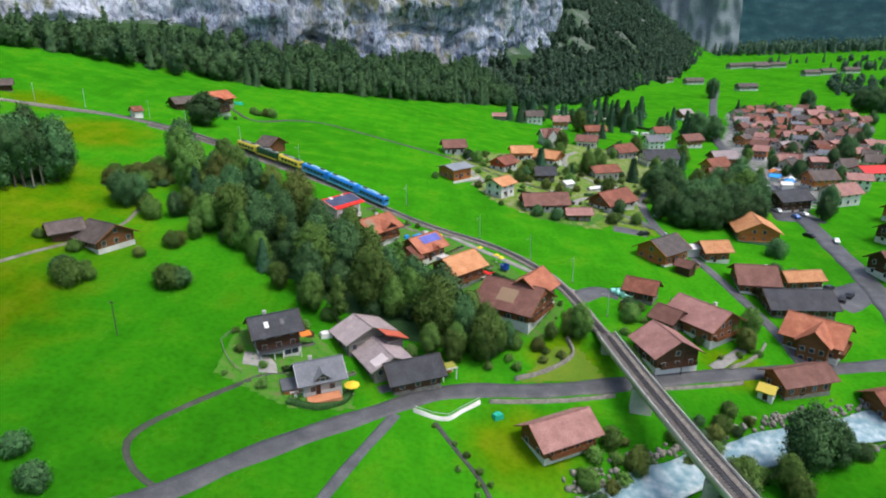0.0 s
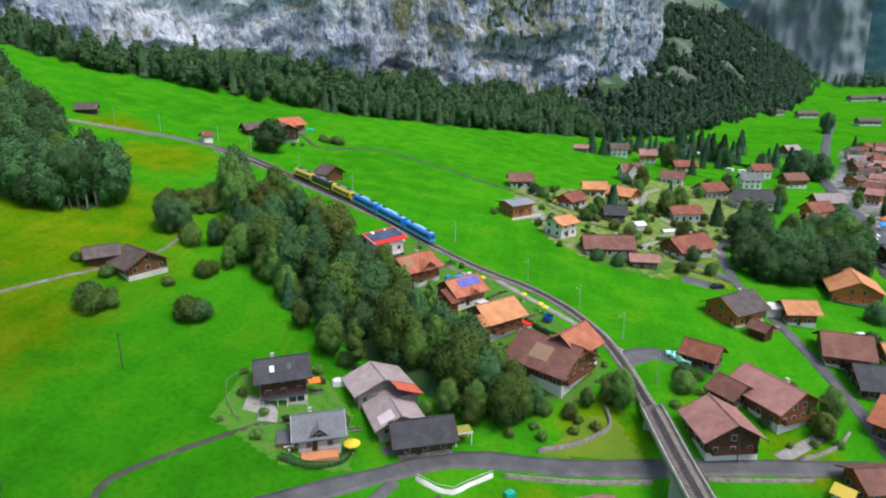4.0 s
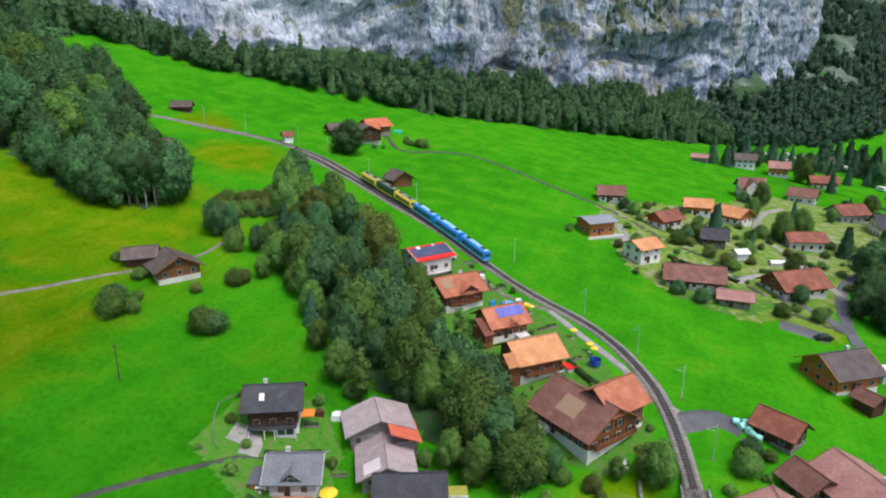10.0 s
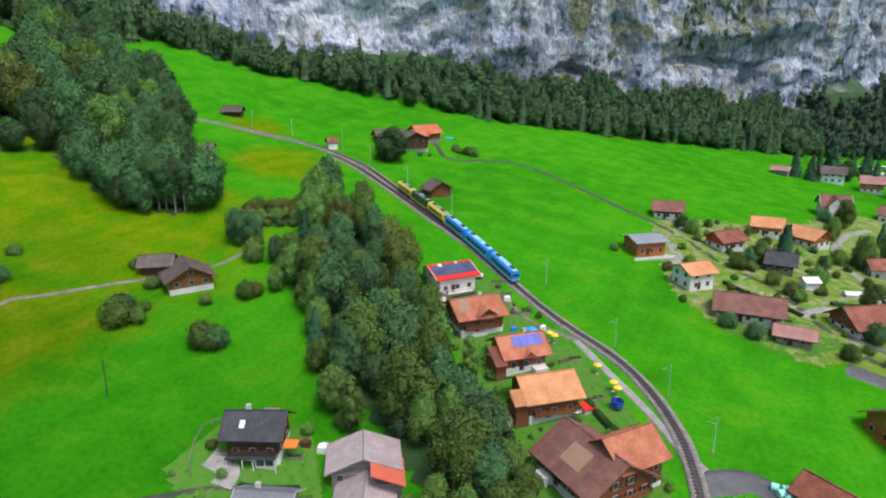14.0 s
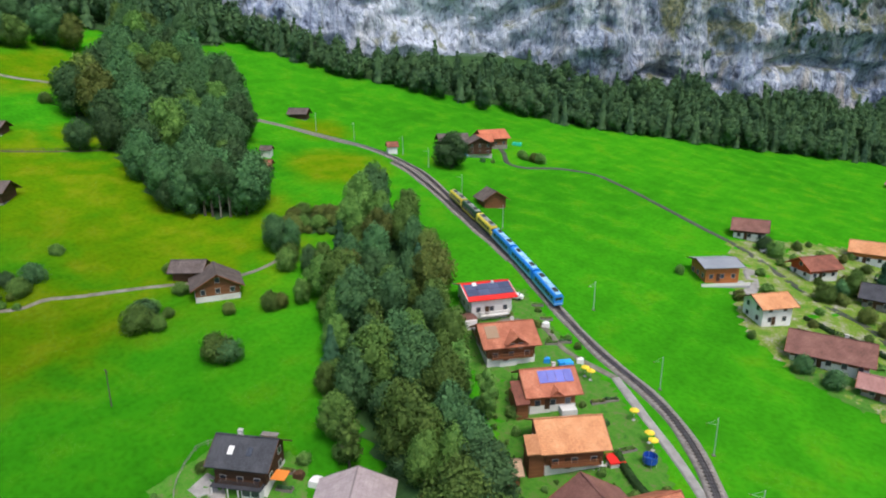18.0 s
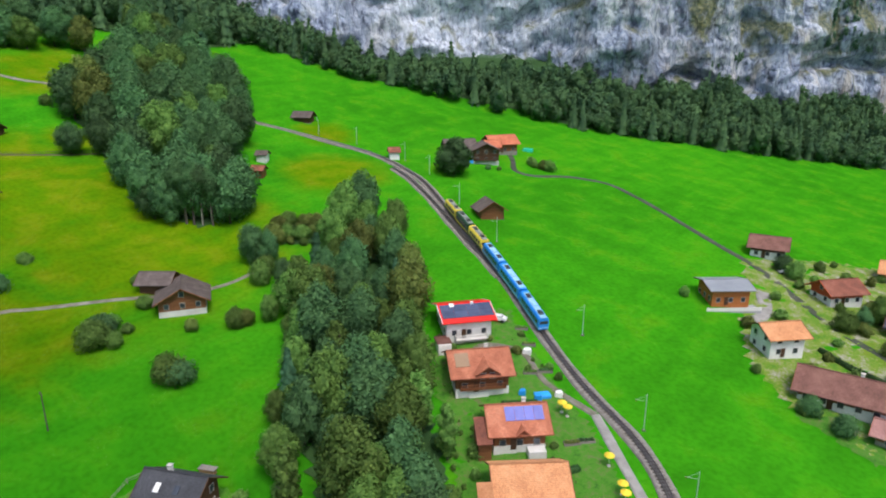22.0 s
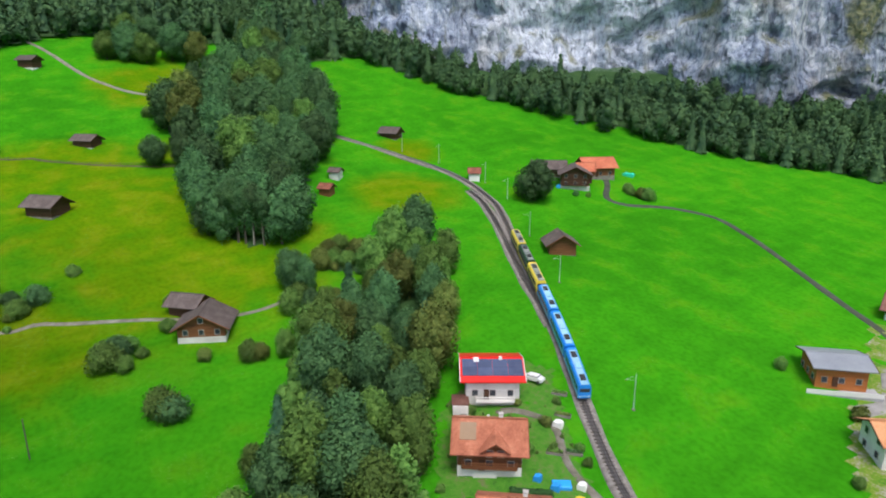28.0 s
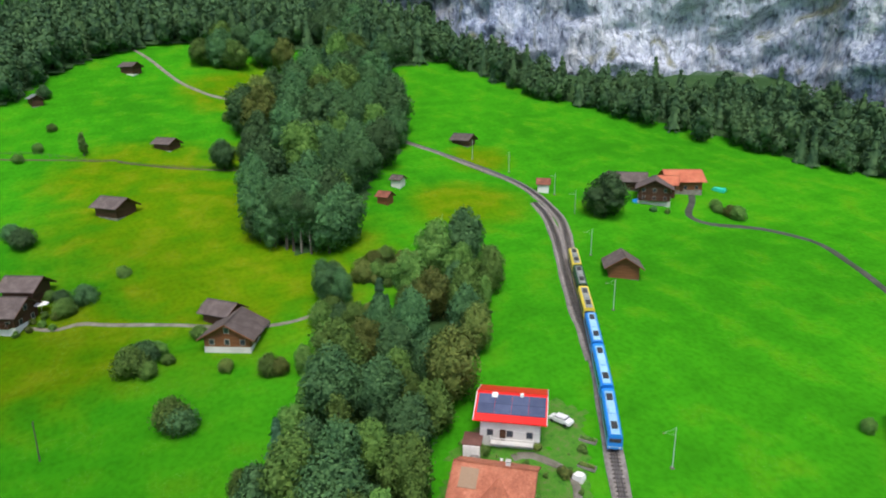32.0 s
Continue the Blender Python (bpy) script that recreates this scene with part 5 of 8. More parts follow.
def chalet(x, y, rot, L, W, ze, zr, wall, roof, base=None, hb=2.4, label="", name="chalet", group="", over=1.15, rows=1, near=True, chimney=0, shutters=None, balcony="", dz=0.0, cat="house", lit=None, zbase=None):
    """A gabled house: roof L by W with its ridge along local x, eaves at ze and ridge at zr over the ground."""
    zg = height(x, y) + dz if zbase is None else zbase
    h = empty(name, pose(x, y, zg, 0, 0, rot), label, cat, group)
    over = min(over, W * 0.13)
    wl, ww = L - 2 * over, W - 2 * over
    if base and wall is not base:
        hb = (hb * 0.75 if "upper" in group or near == "far" else min(hb * 0.55, 1.4) - 0.6 if rows else -0.6) - dz
    slope = (zr - ze) / (W / 2)
    zw = zr - slope * ww / 2 - 0.18
    lowest = min(height(x + math.cos(radians(rot + a)) * W * 0.6, y + math.sin(radians(rot + a)) * W * 0.6) for a in (45, 135, 225, 315)) - zg - 0.8
    lo = min(lowest, -0.5)
    if base:
        part("plinth", box(-wl / 2 - 0.04, -ww / 2 - 0.04, lo, wl / 2 + 0.04, ww / 2 + 0.04, hb), base, h)
        part("wall", prism(wl, ww, hb, zw, zr - 0.2), wall, h)
    else:
        part("wall", prism(wl, ww, lo, zw, zr - 0.2), wall, h)
    for s in (-1, 1):
        part("roof", roof_slab(L, W / 2, ze, zr, s), roof, h)
    part("ridge_cap", box(-L / 2 - 0.02, -0.16, zr - 0.08, L / 2 + 0.02, 0.16, zr + 0.07), roof, h)
    for s in (-1, 1):
        bm = bmesh.new()
        for e in (-1, 1):
            add_box(bm, s * (L / 2) - 0.06, 0, -0.3, s * (L / 2) + 0.06, math.hypot(W / 2, zr - ze), -0.02)
            ang = math.atan2(zr - ze, W / 2)
            bm.verts.ensure_lookup_table()
            vs = bm.verts[-8:]
            for v in vs:
                u, w2 = v.co.y, v.co.z
                v.co.y = e * (math.cos(ang) * u + math.sin(ang) * w2 * 0.3)
                v.co.z = zr - 0.18 - math.sin(ang) * u + w2 * 0.8 + 0.24
        part("bargeboard", bm, wall if base else WOOD_DARK, h)
    if chimney:
        cx = wl * 0.18 * chimney
        c = part("chimney", box(cx - 0.35, 0.5, zr - 1.4, cx + 0.3, 1.1, zr + 0.45), PLASTER, h, "white chimney")
        part("chimney_cap", box(cx - 0.42, 0.42, zr + 0.45, cx + 0.4, 1.2, zr + 0.57), CONCRETE, c)
    if near and rows:
        if near == "far":
            for z in (1.0, 3.8):
                for k in range(3):
                    if z + 1.5 < zw:
                        share("window", FAR_WINDOW, None, h).matrix_local = pose(wl * (k - 1) * 0.3, -ww / 2 - 0.05, z)
                for k in (-1, 1):
                    share("window", FAR_WINDOW, None, h).matrix_local = pose(-wl / 2 - 0.05, k * ww * 0.25, z, 0, 0, -90)
            return h
        storeys = [0.8 - dz + 2.5 * k for k in range(rows)]
        n = max(2, int(wl / 2.9))
        for z in storeys:
            if z + 1.3 > zw + 0.2:
                break
            for k in range(n):
                px = -wl / 2 + wl * (k + 0.5) / n
                for s, turn in ((-1, 0), (1, 180)):
                    window(h, px, s * (ww / 2 + 0.05), z, turn, shutters)
        m = max(2, int(ww / 2.7))
        for z in storeys + ([storeys[-1] + 2.6] if zr - zw > 2.4 else []):
            cnt = m if z + 1.3 < zw + 0.3 else max(1, m - 2)
            if z + 1.3 > zr - 0.9:
                break
            for k in range(cnt):
                py = ww * ((k + 0.5) / cnt - 0.5) * (1 if cnt == m else 0.5)
                for s, turn in ((-1, -90), (1, 90)):
                    window(h, s * (wl / 2 + 0.05), py, z, turn, shutters)
        d = share("door", DOOR_LEAF, None, h, "dark wooden door")
        d.matrix_local = pose(-wl * 0.12, -(ww / 2 + 0.05), -dz)
    for side in balcony:
        wb = ww * 0.86 if side in "EW" else wl * 0.86
        b = part("balcony", balcony_bm(wb), wall if wall is not PLASTER else WOOD_BROWN, h)
        b.matrix_local = {"S": pose(0, -ww / 2, hb + 0.2), "N": pose(0, ww / 2, hb + 0.2, 0, 0, 180), "E": pose(wl / 2, 0, hb + 0.2, 0, 0, 90), "W": pose(-wl / 2, 0, hb + 0.2, 0, 0, -90)}[side]
    return h

# houses between the stream and the railway
chalet(-37.1, 125.4, 27, 11.2, 9.5, 5.2, 8.4, WOOD_DARK, R_DARK, PLASTER, 2.6, "house with anthracite slate roof and white ground floor", rows=2, chimney=-1, balcony="S", dz=-1.2)
chalet(-25.8, 114.8, 22, 9.9, 9.5, 3.9, 6.8, PLASTER_GREY, R_GREY, PLASTER, 2.6, "small grey house with slate roof and terrace", rows=2, chimney=-1, dz=-1.0)
chalet(-18.7, 131.3, -55, 9.1, 13.1, 3.4, 6.0, WOOD_GREY, R_LILAC, STONE, 2.0, "old barn house with pale lilac sheet roof", rows=1, dz=-0.6)
chalet(-13.8, 124.3, -60, 12.1, 10.6, 2.9, 5.2, WOOD_GREY, R_LILAC, STONE, 2.0, "long outbuilding with pale lilac sheet roof", name="barn", cat="barn", rows=1, dz=-0.6)
chalet(-7.2, 120.3, 22, 12.6, 9.6, 3.0, 6.0, WOOD_DARK, R_DARK, STONE, 1.6, "barn with dark roof beside the road", name="barn", cat="barn", rows=1, dz=-0.6)
chalet(17.2, 147.1, -34, 16.4, 15.0, 5.0, 9.8, WOOD_BROWN, R_BROWN, PLASTER, 2.5, "large brown wooden chalet with tiled roof", rows=2, chimney=1, balcony="E", shutters=WOOD_DARK, dz=-2.0)
chalet(21.8, 149.5, 56, 11.0, 10.5, 5.4, 9.2, WOOD_BROWN, R_BRICK, PLASTER, 2.5, "rust red tiled wing of the large chalet", rows=2)
chalet(3.4, 161.2, 44, 12.3, 11.3, 5.6, 8.9, WOOD_BROWN, R_ORANGE, PLASTER, 2.6, "wooden chalet with bright orange tiled roof", rows=2, balcony="S", dz=-1.9)
chalet(-6.5, 172.0, 46, 11.2, 10.7, 4.8, 8.0, WOOD_BROWN, R_BRICK, PLASTER, 2.6, "chalet with rust red roof and solar panels", rows=2, chimney=1, dz=-1.6)
chalet(-20.9, 179.8, 49, 12.6, 12.2, 4.8, 8.0, WOOD_BROWN, R_BRICK, PLASTER, 2.6, "chalet with rust red roof and central dormer", rows=2, chimney=1, balcony="S", dz=-1.3)
chalet(-33.5, 191.0, 53, 12.1, 12.6, 4.9, 6.9, PLASTER, R_RED, PLASTER, 2.6, "white house with bright red sheet roof and solar panels", rows=2, dz=-0.8)
# east of the railway
chalet(52.2, 158.1, -32, 9.1, 7.7, 3.4, 6.2, WOOD_DARK, R_RUST, STONE, 1.6, "dark wooden shed with patched rust red roof", name="shed", cat="shed", rows=1, dz=-0.9)
chalet(63.8, 145.4, -57, 15.2, 13.2, 4.8, 8.5, WOOD_BROWN, R_PINK, PLASTER, 2.5, "large chalet with faded pink tiled roof", rows=2, chimney=1, balcony="E", dz=-1.2)
chalet(55.8, 146.0, -52, 7.6, 8.6, 3.0, 5.6, WOOD_DARK, R_BROWN, STONE, 1.5, "low dark barn with shingled roof", name="barn", cat="barn", rows=1, dz=-0.8)
chalet(50.4, 132.3, -76, 12.1, 12.6, 4.6, 8.2, WOOD_DARK, R_PINK, PLASTER, 2.5, "dark chalet with faded pink roof beside the bridge", rows=2, balcony="E", dz=-1.0)
chalet(66.5, 186.5, 36, 13.0, 12.5, 3.4, 7.0, WOOD_ORANGE, R_SLATEBROWN, PLASTER, 1.6, "orange larch chalet with dark weathered roof", rows=1, chimney=1, balcony="W")
chalet(70.5, 176.8, -45, 5.6, 5.4, 2.6, 4.3, WOOD_DARK, R_BROWN, None, 0, "small dark wooden shed", name="shed", cat="shed", rows=0)
chalet(84.2, 191.5, 6, 9.7, 9.2, 4.6, 7.2, WOOD_BROWN, R_ORANGE, PLASTER, 2.4, "chalet with orange roof beside the lane", rows=2, dz=-1.2)
chalet(88.9, 172.9, -10, 11.7, 14.2, 4.2, 8.0, WOOD_BROWN, R_BROWN, PLASTER, 2.4, "house with purplish brown roof beside the lane", rows=2, dz=-1.2)
chalet(94.8, 160.6, -3, 18.4, 13.8, 4.2, 7.6, WOOD_DARK, R_DARK, STONE, 2.2, "wide dark house with anthracite roof", rows=1, dz=-1.5)
chalet(104.1, 175.8, 5, 12.2, 7.5, 4.2, 6.4, WOOD_BROWN, R_ORANGE, PLASTER, 2.4, "low house with bright orange roof", rows=1, dz=-1.2)
chalet(108.5, 215.8, -101, 15.3, 15.3, 4.8, 8.6, WOOD_ORANGE, R_ORANGE, PLASTER, 2.4, "large larch chalet with orange roof", rows=2, balcony="E", dz=-1.2)
chalet(90.8, 142.1, -42, 14.2, 13.2, 5.0, 9.0, WOOD_BROWN, R_BRICK, PLASTER, 2.5, "chalet with rust red cross-gabled roof", rows=2, balcony="E", dz=-1.2)
chalet(21.7, 105.7, 26, 14.1, 10.1, 3.6, 6.8, WOOD_BROWN, R_PINK, PLASTER, 2.6, "chalet with faded pink roof by the river", rows=2, balcony="S", dz=-0.6)
# upper village across the meadow
UP = "houses of the upper village"
chalet(3.7, 290.1, 11, 11.3, 10.2, 4.4, 7.4, WOOD_DARK, R_BROWN, PLASTER, 2.6, "house with dark roof and white ground floor", rows=2, group=UP, dz=-1.4)
chalet(3.8, 249.7, 42, 11.6, 10.6, 4.6, 5.8, WOOD_ORANGE, R_ZINC, None, 2.4, "modern house with larch boards and grey metal roof", rows=2, group=UP, dz=-0.5)
chalet(25.0, 272.9, 50, 11.3, 9.7, 4.6, 7.4, WOOD_RED, R_RUST, PLASTER, 2.4, "red stained chalet with rust red roof", rows=2, group=UP, dz=-1.6)
chalet(20.4, 234.5, 48, 10.1, 9.6, 5.4, 7.6, PLASTER, R_ORANGE, None, 2.4, "white plastered house with orange roof", rows=2, group=UP, dz=-0.9)
chalet(36.0, 303.4, 5, 11.3, 10.3, 5.0, 7.8, WOOD_ORANGE, R_ORANGE, PLASTER, 2.4, "larch house with orange roof", rows=2, group=UP, dz=-1.6)
chalet(48.8, 304.6, -35, 13.9, 11.3, 4.8, 7.8, WOOD_ORANGE, R_ORANGE, PLASTER, 2.4, "wide larch house with orange roof", rows=2, group=UP, dz=-1.6)
chalet(59.0, 362.4, 13, 12.3, 12.3, 6.4, 10.8, PLASTER, R_BROWN, PLASTER, 2.4, "tall white house with brown roof and gable", rows=2, group=UP, dz=-1.4)
chalet(41.7, 265.0, 0, 9.2, 9.7, 4.0, 7.0, WOOD_DARK, R_DARK, STONE, 2.0, "dark wooden house with anthracite roof", rows=2, group=UP, dz=-1.2)
chalet(35.5, 223.2, 5, 16.9, 11.2, 4.0, 7.4, WOOD_BROWN, R_BROWN, PLASTER, 2.0, "long brown chalet at the meadow's edge", rows=1, chimney=1, group=UP, dz=-1.4)
chalet(46.3, 216.1, 0, 9.6, 8.5, 2.8, 4.4, WOOD_BROWN, R_PINK, STONE, 1.4, "low garage with pinkish roof", name="garage", cat="garage", rows=1, group=UP, dz=-0.6)
chalet(72.0, 289.2, 15, 13.9, 10.8, 4.8, 7.4, PLASTER, R_RUST, None, 2.4, "white house with rust red roof", rows=2, group=UP, dz=-1.4)
chalet(62.8, 235.1, 36, 16.4, 12.3, 4.2, 8.2, WOOD_BROWN, R_RUST, PLASTER, 2.0, "wide chalet with rust red patched roof", rows=2, chimney=1, group=UP, dz=-1.5)
chalet(101.4, 439.7, 10, 15.4, 11.3, 4.6, 8.0, WOOD_ORANGE, R_RUST, PLASTER, 2.4, "larch chalet with rust red roof", rows=2, group=UP, dz=-1.4)
chalet(83.9, 380.2, -17, 13.4, 12.4, 5.0, 8.2, PLASTER, R_BROWN, None, 2.4, "white house with brown roof", rows=2, group=UP, dz=-1.6)
chalet(98.2, 355.8, 30, 14.9, 12.3, 5.0, 8.8, PLASTER_GREY, R_RUST, None, 2.4, "grey house with rust red roof", rows=2, group=UP, dz=-1.6)
chalet(113.8, 340.5, 8, 19.6, 14.5, 6.0, 10.6, PLASTER, R_DARK, None, 2.4, "large white house with anthracite roof", rows=2, group=UP, dz=-2.0)
chalet(37.1, 443.9, -10, 10.0, 7.6, 2.6, 4.6, WOOD_GREY, R_PINK, STONE, 1.0, "small hay barn at the forest's edge", name="barn", cat="barn", rows=0)
# barns and huts on the slopes
HUT = "field barns on the slopes"
chalet(-66.5, 245.0, 145, 9.0, 9.6, 3.2, 6.2, WOOD_BROWN, R_SHINGLE, STONE, 2.6, "dark wooden field barn with shingle roof", name="barn", cat="barn", rows=0, group=HUT, dz=-1.0)
chalet(-175.3, 259.7, 30, 9.1, 7.6, 2.4, 4.8, WOOD_DARK, R_SHINGLE, STONE, 1.4, "small dark wooden hay barn", name="barn", cat="barn", rows=0, group=HUT, dz=-0.8)
chalet(-136.5, 210.0, 35, 5.0, 4.8, 2.0, 3.5, WOOD_BROWN, R_RUST, None, 0, "small reddish wooden hut", name="hut", cat="hut", rows=0, group=HUT)
chalet(-147.0, 219.0, 35, 4.6, 4.6, 2.2, 3.6, PLASTER, R_SHINGLE, None, 0, "small white hut beside the grove", name="hut", cat="hut", rows=0, group=HUT)
chalet(-124.5, 262.2, 53, 4.8, 4.4, 2.4, 4.2, PLASTER, R_RUST, None, 0, "tiny white trackside hut with red roof", name="hut", cat="hut", rows=0, group=HUT)
chalet(-203.2, 152.8, 40, 9.1, 7.1, 2.6, 4.6, WOOD_DARK, R_SHINGLE, PLASTER, 0.9, "dark barn with whitewashed base", name="barn", cat="barn", rows=0, group=HUT, dz=-0.8)
chalet(-284.0, 147.0, 40, 9.0, 7.0, 2.6, 4.6, WOOD_DARK, R_SHINGLE, PLASTER, 1.2, "dark barn high on the slope", name="barn", cat="barn", rows=0, group=HUT)
chalet(-155.3, 133.8, 40, 10.6, 9.1, 3.2, 5.8, WOOD_DARK, R_SHINGLE, STONE, 1.8, "weathered barn on a stone base", name="barn", cat="barn", rows=0, group=HUT, dz=-1.0)
chalet(-85.9, 153.8, 150, 11.2, 12.2, 3.4, 6.8, WOOD_BROWN, R_SHINGLE, PLASTER, 1.6, "old farm barn with shingle roof", name="barn", cat="barn", rows=1, group=HUT, dz=-1.2)
chalet(-95.2, 153.0, 40, 8.7, 7.5, 3.0, 5.2, WOOD_DARK, R_SHINGLE, STONE, 1.2, "side barn with reddish shingle roof", name="barn", cat="barn", rows=0, group=HUT, dz=-0.9)
chalet(-103.5, 291.5, 135, 13.0, 12.2, 5.4, 8.4, WOOD_DARK, R_SHINGLE, PLASTER, 2.0, "dark farmhouse with white ground floor", name="farmhouse", rows=2, balcony="W", dz=-1.2)
chalet(-107.0, 307.0, 62, 13.5, 11.5, 4.8, 8.2, WOOD_BROWN, R_REDTILE, STONE, 2.0, "farm stable with bright red roof", name="stable", cat="barn", rows=1, dz=-1.4)
chalet(-116.0, 291.0, 50, 13.5, 8.6, 3.2, 6.0, WOOD_DARK, R_SHINGLE, STONE, 1.4, "long farm shed with shingle roof", name="shed", cat="shed", rows=0, dz=-1.0)
for x, y, h, k in ((-116, 120.5, 3.4, "bush_deep"), (-113, 121.5, 3.0, "bush_deep"), (-118.5, 118, 2.6, "bush"), (-110.5, 119, 1.8, "shrub_yellow"), (-109, 116.5, 1.6, "shrub"), (-108, 114, 1.5, "shrub_yellow"), (-112, 117, 1.7, "shrub"), (-107.5, 111.5, 1.4, "shrub"), (-111, 114.5, 1.3, "shrub_yellow"), (-106.6, 118.5, 1.5, "shrub")):
    tree(x, y, h, k, "garden plants of the hillside chalet")
chalet(-122.5, 113.0, 60, 9.5, 8.5, 3.6, 6.2, WOOD_DARK, R_SHINGLE, STONE, 2.0, "dark barn beside the hillside chalet", name="barn", cat="barn", rows=0, dz=-1.0)
chalet(-113.4, 109.7, 60, 11.1, 10.1, 4.2, 7.4, WOOD_DARK, R_SHINGLE, PLASTER, 2.2, "dark chalet with garden on the slope", rows=1, balcony="S", dz=-1.0)
chalet(-259.0, 110.0, 20, 6.5, 5.5, 2.4, 4.0, WOOD_DARK, R_ZINC, STONE, 1.0, "small barn below the forest", name="barn", cat="barn", rows=0, group=HUT)
chalet(-79.2, 85.4, 40, 9.6, 9.1, 3.6, 6.2, WOOD_BROWN, R_ORANGE, PLASTER, 2.0, "house with orange roof on the near slope", rows=1, dz=-1.0)

# far village round the main street
vr = random.Random(21)
walls = [WOOD_BROWN, WOOD_DARK, PLASTER, WOOD_ORANGE, PLASTER, PLASTER]
roofs = [R_BROWN, R_RUST, R_LILAC, R_PINK, R_SHINGLE, R_BROWN, R_PINK, R_RUST, R_SLATEBROWN, R_GREY]
words = {"brown_chalet_wood": "brown wooden", "dark_chalet_wood": "dark wooden", "white_plaster": "white plastered", "fresh_larch_boards": "larch boarded"}
rwords = {"brown_tiles": "brown tiled", "rust_red_tiles": "rust red", "faded_pink_tiles": "faded pink", "weathered_shingles": "weathered", "dark_weathered_tiles": "dark weathered", "pale_lilac_sheet": "pale lilac", "grey_slate": "grey slate", "anthracite_slate": "dark slate", "orange_tiles": "orange"}
FAR = [(168, 318), (222, 330), (268, 395), (345, 540), (330, 600), (262, 590), (222, 490), (190, 410)]
for x, y in scatter(FAR, 12.5, 6, 84):
    w, rf = vr.choice(walls), vr.choice(roofs)
    chalet(x, y, vr.uniform(-40, 40), vr.uniform(8, 12), vr.uniform(7.5, 10), vr.uniform(4.4, 6.2), vr.uniform(7.2, 9.4), w, rf, PLASTER if w is not PLASTER else None, 2.6,
           words[w.name] + " village house with " + rwords[rf.name] + " roof", rows=2, near="far", group="houses of the far village", chimney=vr.choice((0, 1)))
for x, y, rot, L, W in ((165, 262, 20, 16, 11), (172, 290, 10, 14, 11), (160, 215, 30, 17, 12), (176, 236, 15, 15, 12), (140, 186, 10, 16, 12), (150, 345, 10, 15, 11), (136, 320, 25, 13, 10), (128, 292, 0, 14, 11),
                        (160, 420, 20, 15, 11), (205, 560, 30, 15, 11), (130, 400, 10, 13, 10), (150, 450, 15, 14, 11), (62, 455, 5, 13, 9), (80, 450, 0, 12, 9), (110, 505, 10, 15, 10)):
    w, rf = vr.choice(walls), vr.choice(roofs)
    chalet(x, y, rot, L, W, 5.0, 8.8, w, rf, PLASTER if w is not PLASTER else None, 2.6, words[w.name] + " village house with " + rwords[rf.name] + " roof", rows=2, near="far", group="houses of the far village")

# ---- roofs in detail: panels, dormers, annexes ----
def under(child_name, bm, material, house, label=""):
    return part(child_name, bm, material, house, label)


def slope_slab(x0, x1, u0, u1, ze, zr, half, side=-1, lift=0.06, thick=0.08):
    """A flat panel on a roof slope: from u0 to u1 of the way down from the ridge."""
    bm = bmesh.new()
    pts = []
    for x, u in ((x0, u0), (x1, u0), (x1, u1), (x0, u1)):
        pts.append((x, side * half * u, zr + (ze - zr) * u))
    top = [bm.verts.new((p[0], p[1], p[2] + lift + thick)) for p in pts]
    bot = [bm.verts.new((p[0], p[1], p[2] + lift - 0.02)) for p in pts]
    bm.faces.new(top)
    bm.faces.new(bot[::-1])
    for i in range(4):
        bm.faces.new((top[i], bot[i], bot[(i + 1) % 4], top[(i + 1) % 4]))
    bmesh.ops.recalc_face_normals(bm, faces=bm.faces[:])
    return bm


def house_at(x, y):
    best = min((o for o in scene.objects if o.type == "EMPTY" and o.get("category") in ("house", "barn", "shed")), key=lambda o: (o.matrix_basis.translation.x - x) ** 2 + (o.matrix_basis.translation.y - y) ** 2)
    return best


ORANGE_CLOTH = surface("orange_cloth", [(0.70, 0.20, 0.03), (0.78, 0.26, 0.05)], 1.0, 0.8)
YELLOW_CLOTH = surface("yellow_cloth", [(0.72, 0.50, 0.03), (0.80, 0.60, 0.06)], 1.0, 0.8)
BLUE_PLASTIC = surface("blue_plastic", [(0.01, 0.05, 0.30), (0.02, 0.10, 0.42)], 1.0, 0.5)
SKY_PLASTIC = surface("sky_blue_tarpaulin", [(0.02, 0.28, 0.75), (0.04, 0.36, 0.85)], 1.0, 0.5)
TEAL_WRAP = surface("teal_bale_wrap", [(0.22, 0.62, 0.52), (0.40, 0.78, 0.68)], 1.0, 0.4)
TEAL_TARP = surface("teal_tarpaulin", [(0.01, 0.40, 0.28), (0.03, 0.52, 0.36)], 1.0, 0.6)
TAN_ROOF = tiled_roof("tan_roofing", [(0.42, 0.28, 0.17), (0.50, 0.34, 0.22)], 0.5)
HEDGE = leaf_mat("hedge_leaves", (0.014, 0.045, 0.012), (0.040, 0.095, 0.024))
POLE_PAINT = surface("galvanised_steel", [(0.42, 0.46, 0.46), (0.55, 0.58, 0.58)], 1.0, 0.5, 0.4)

h = house_at(-32.6, 190.2)      # white house: dark panels between the red edges of its roof
for side in (-1,):
    for i in range(4):
        for j in range(2):
            under("solar_panel", slope_slab(-5.6 + i * 2.85, -2.79 + i * 2.85, 0.10 + j * 0.34, 0.43 + j * 0.34, 4.9, 6.9, 6.25, side), SOLAR, h, "dark solar panel")
under("skylight", slope_slab(-3.4, -2.4, 0.05, 0.22, 4.9, 6.9, 6.25, -1, 0.16), TRIM, h, "white roof hatch")
under("vent", box(1.4, -0.9, 6.4, 2.0, -0.3, 7.2), TRIM, h, "white roof vent")
under("balcony", balcony_bm(7.0), PLASTER, h).matrix_local = pose(0.4, -5.4, 0.9)
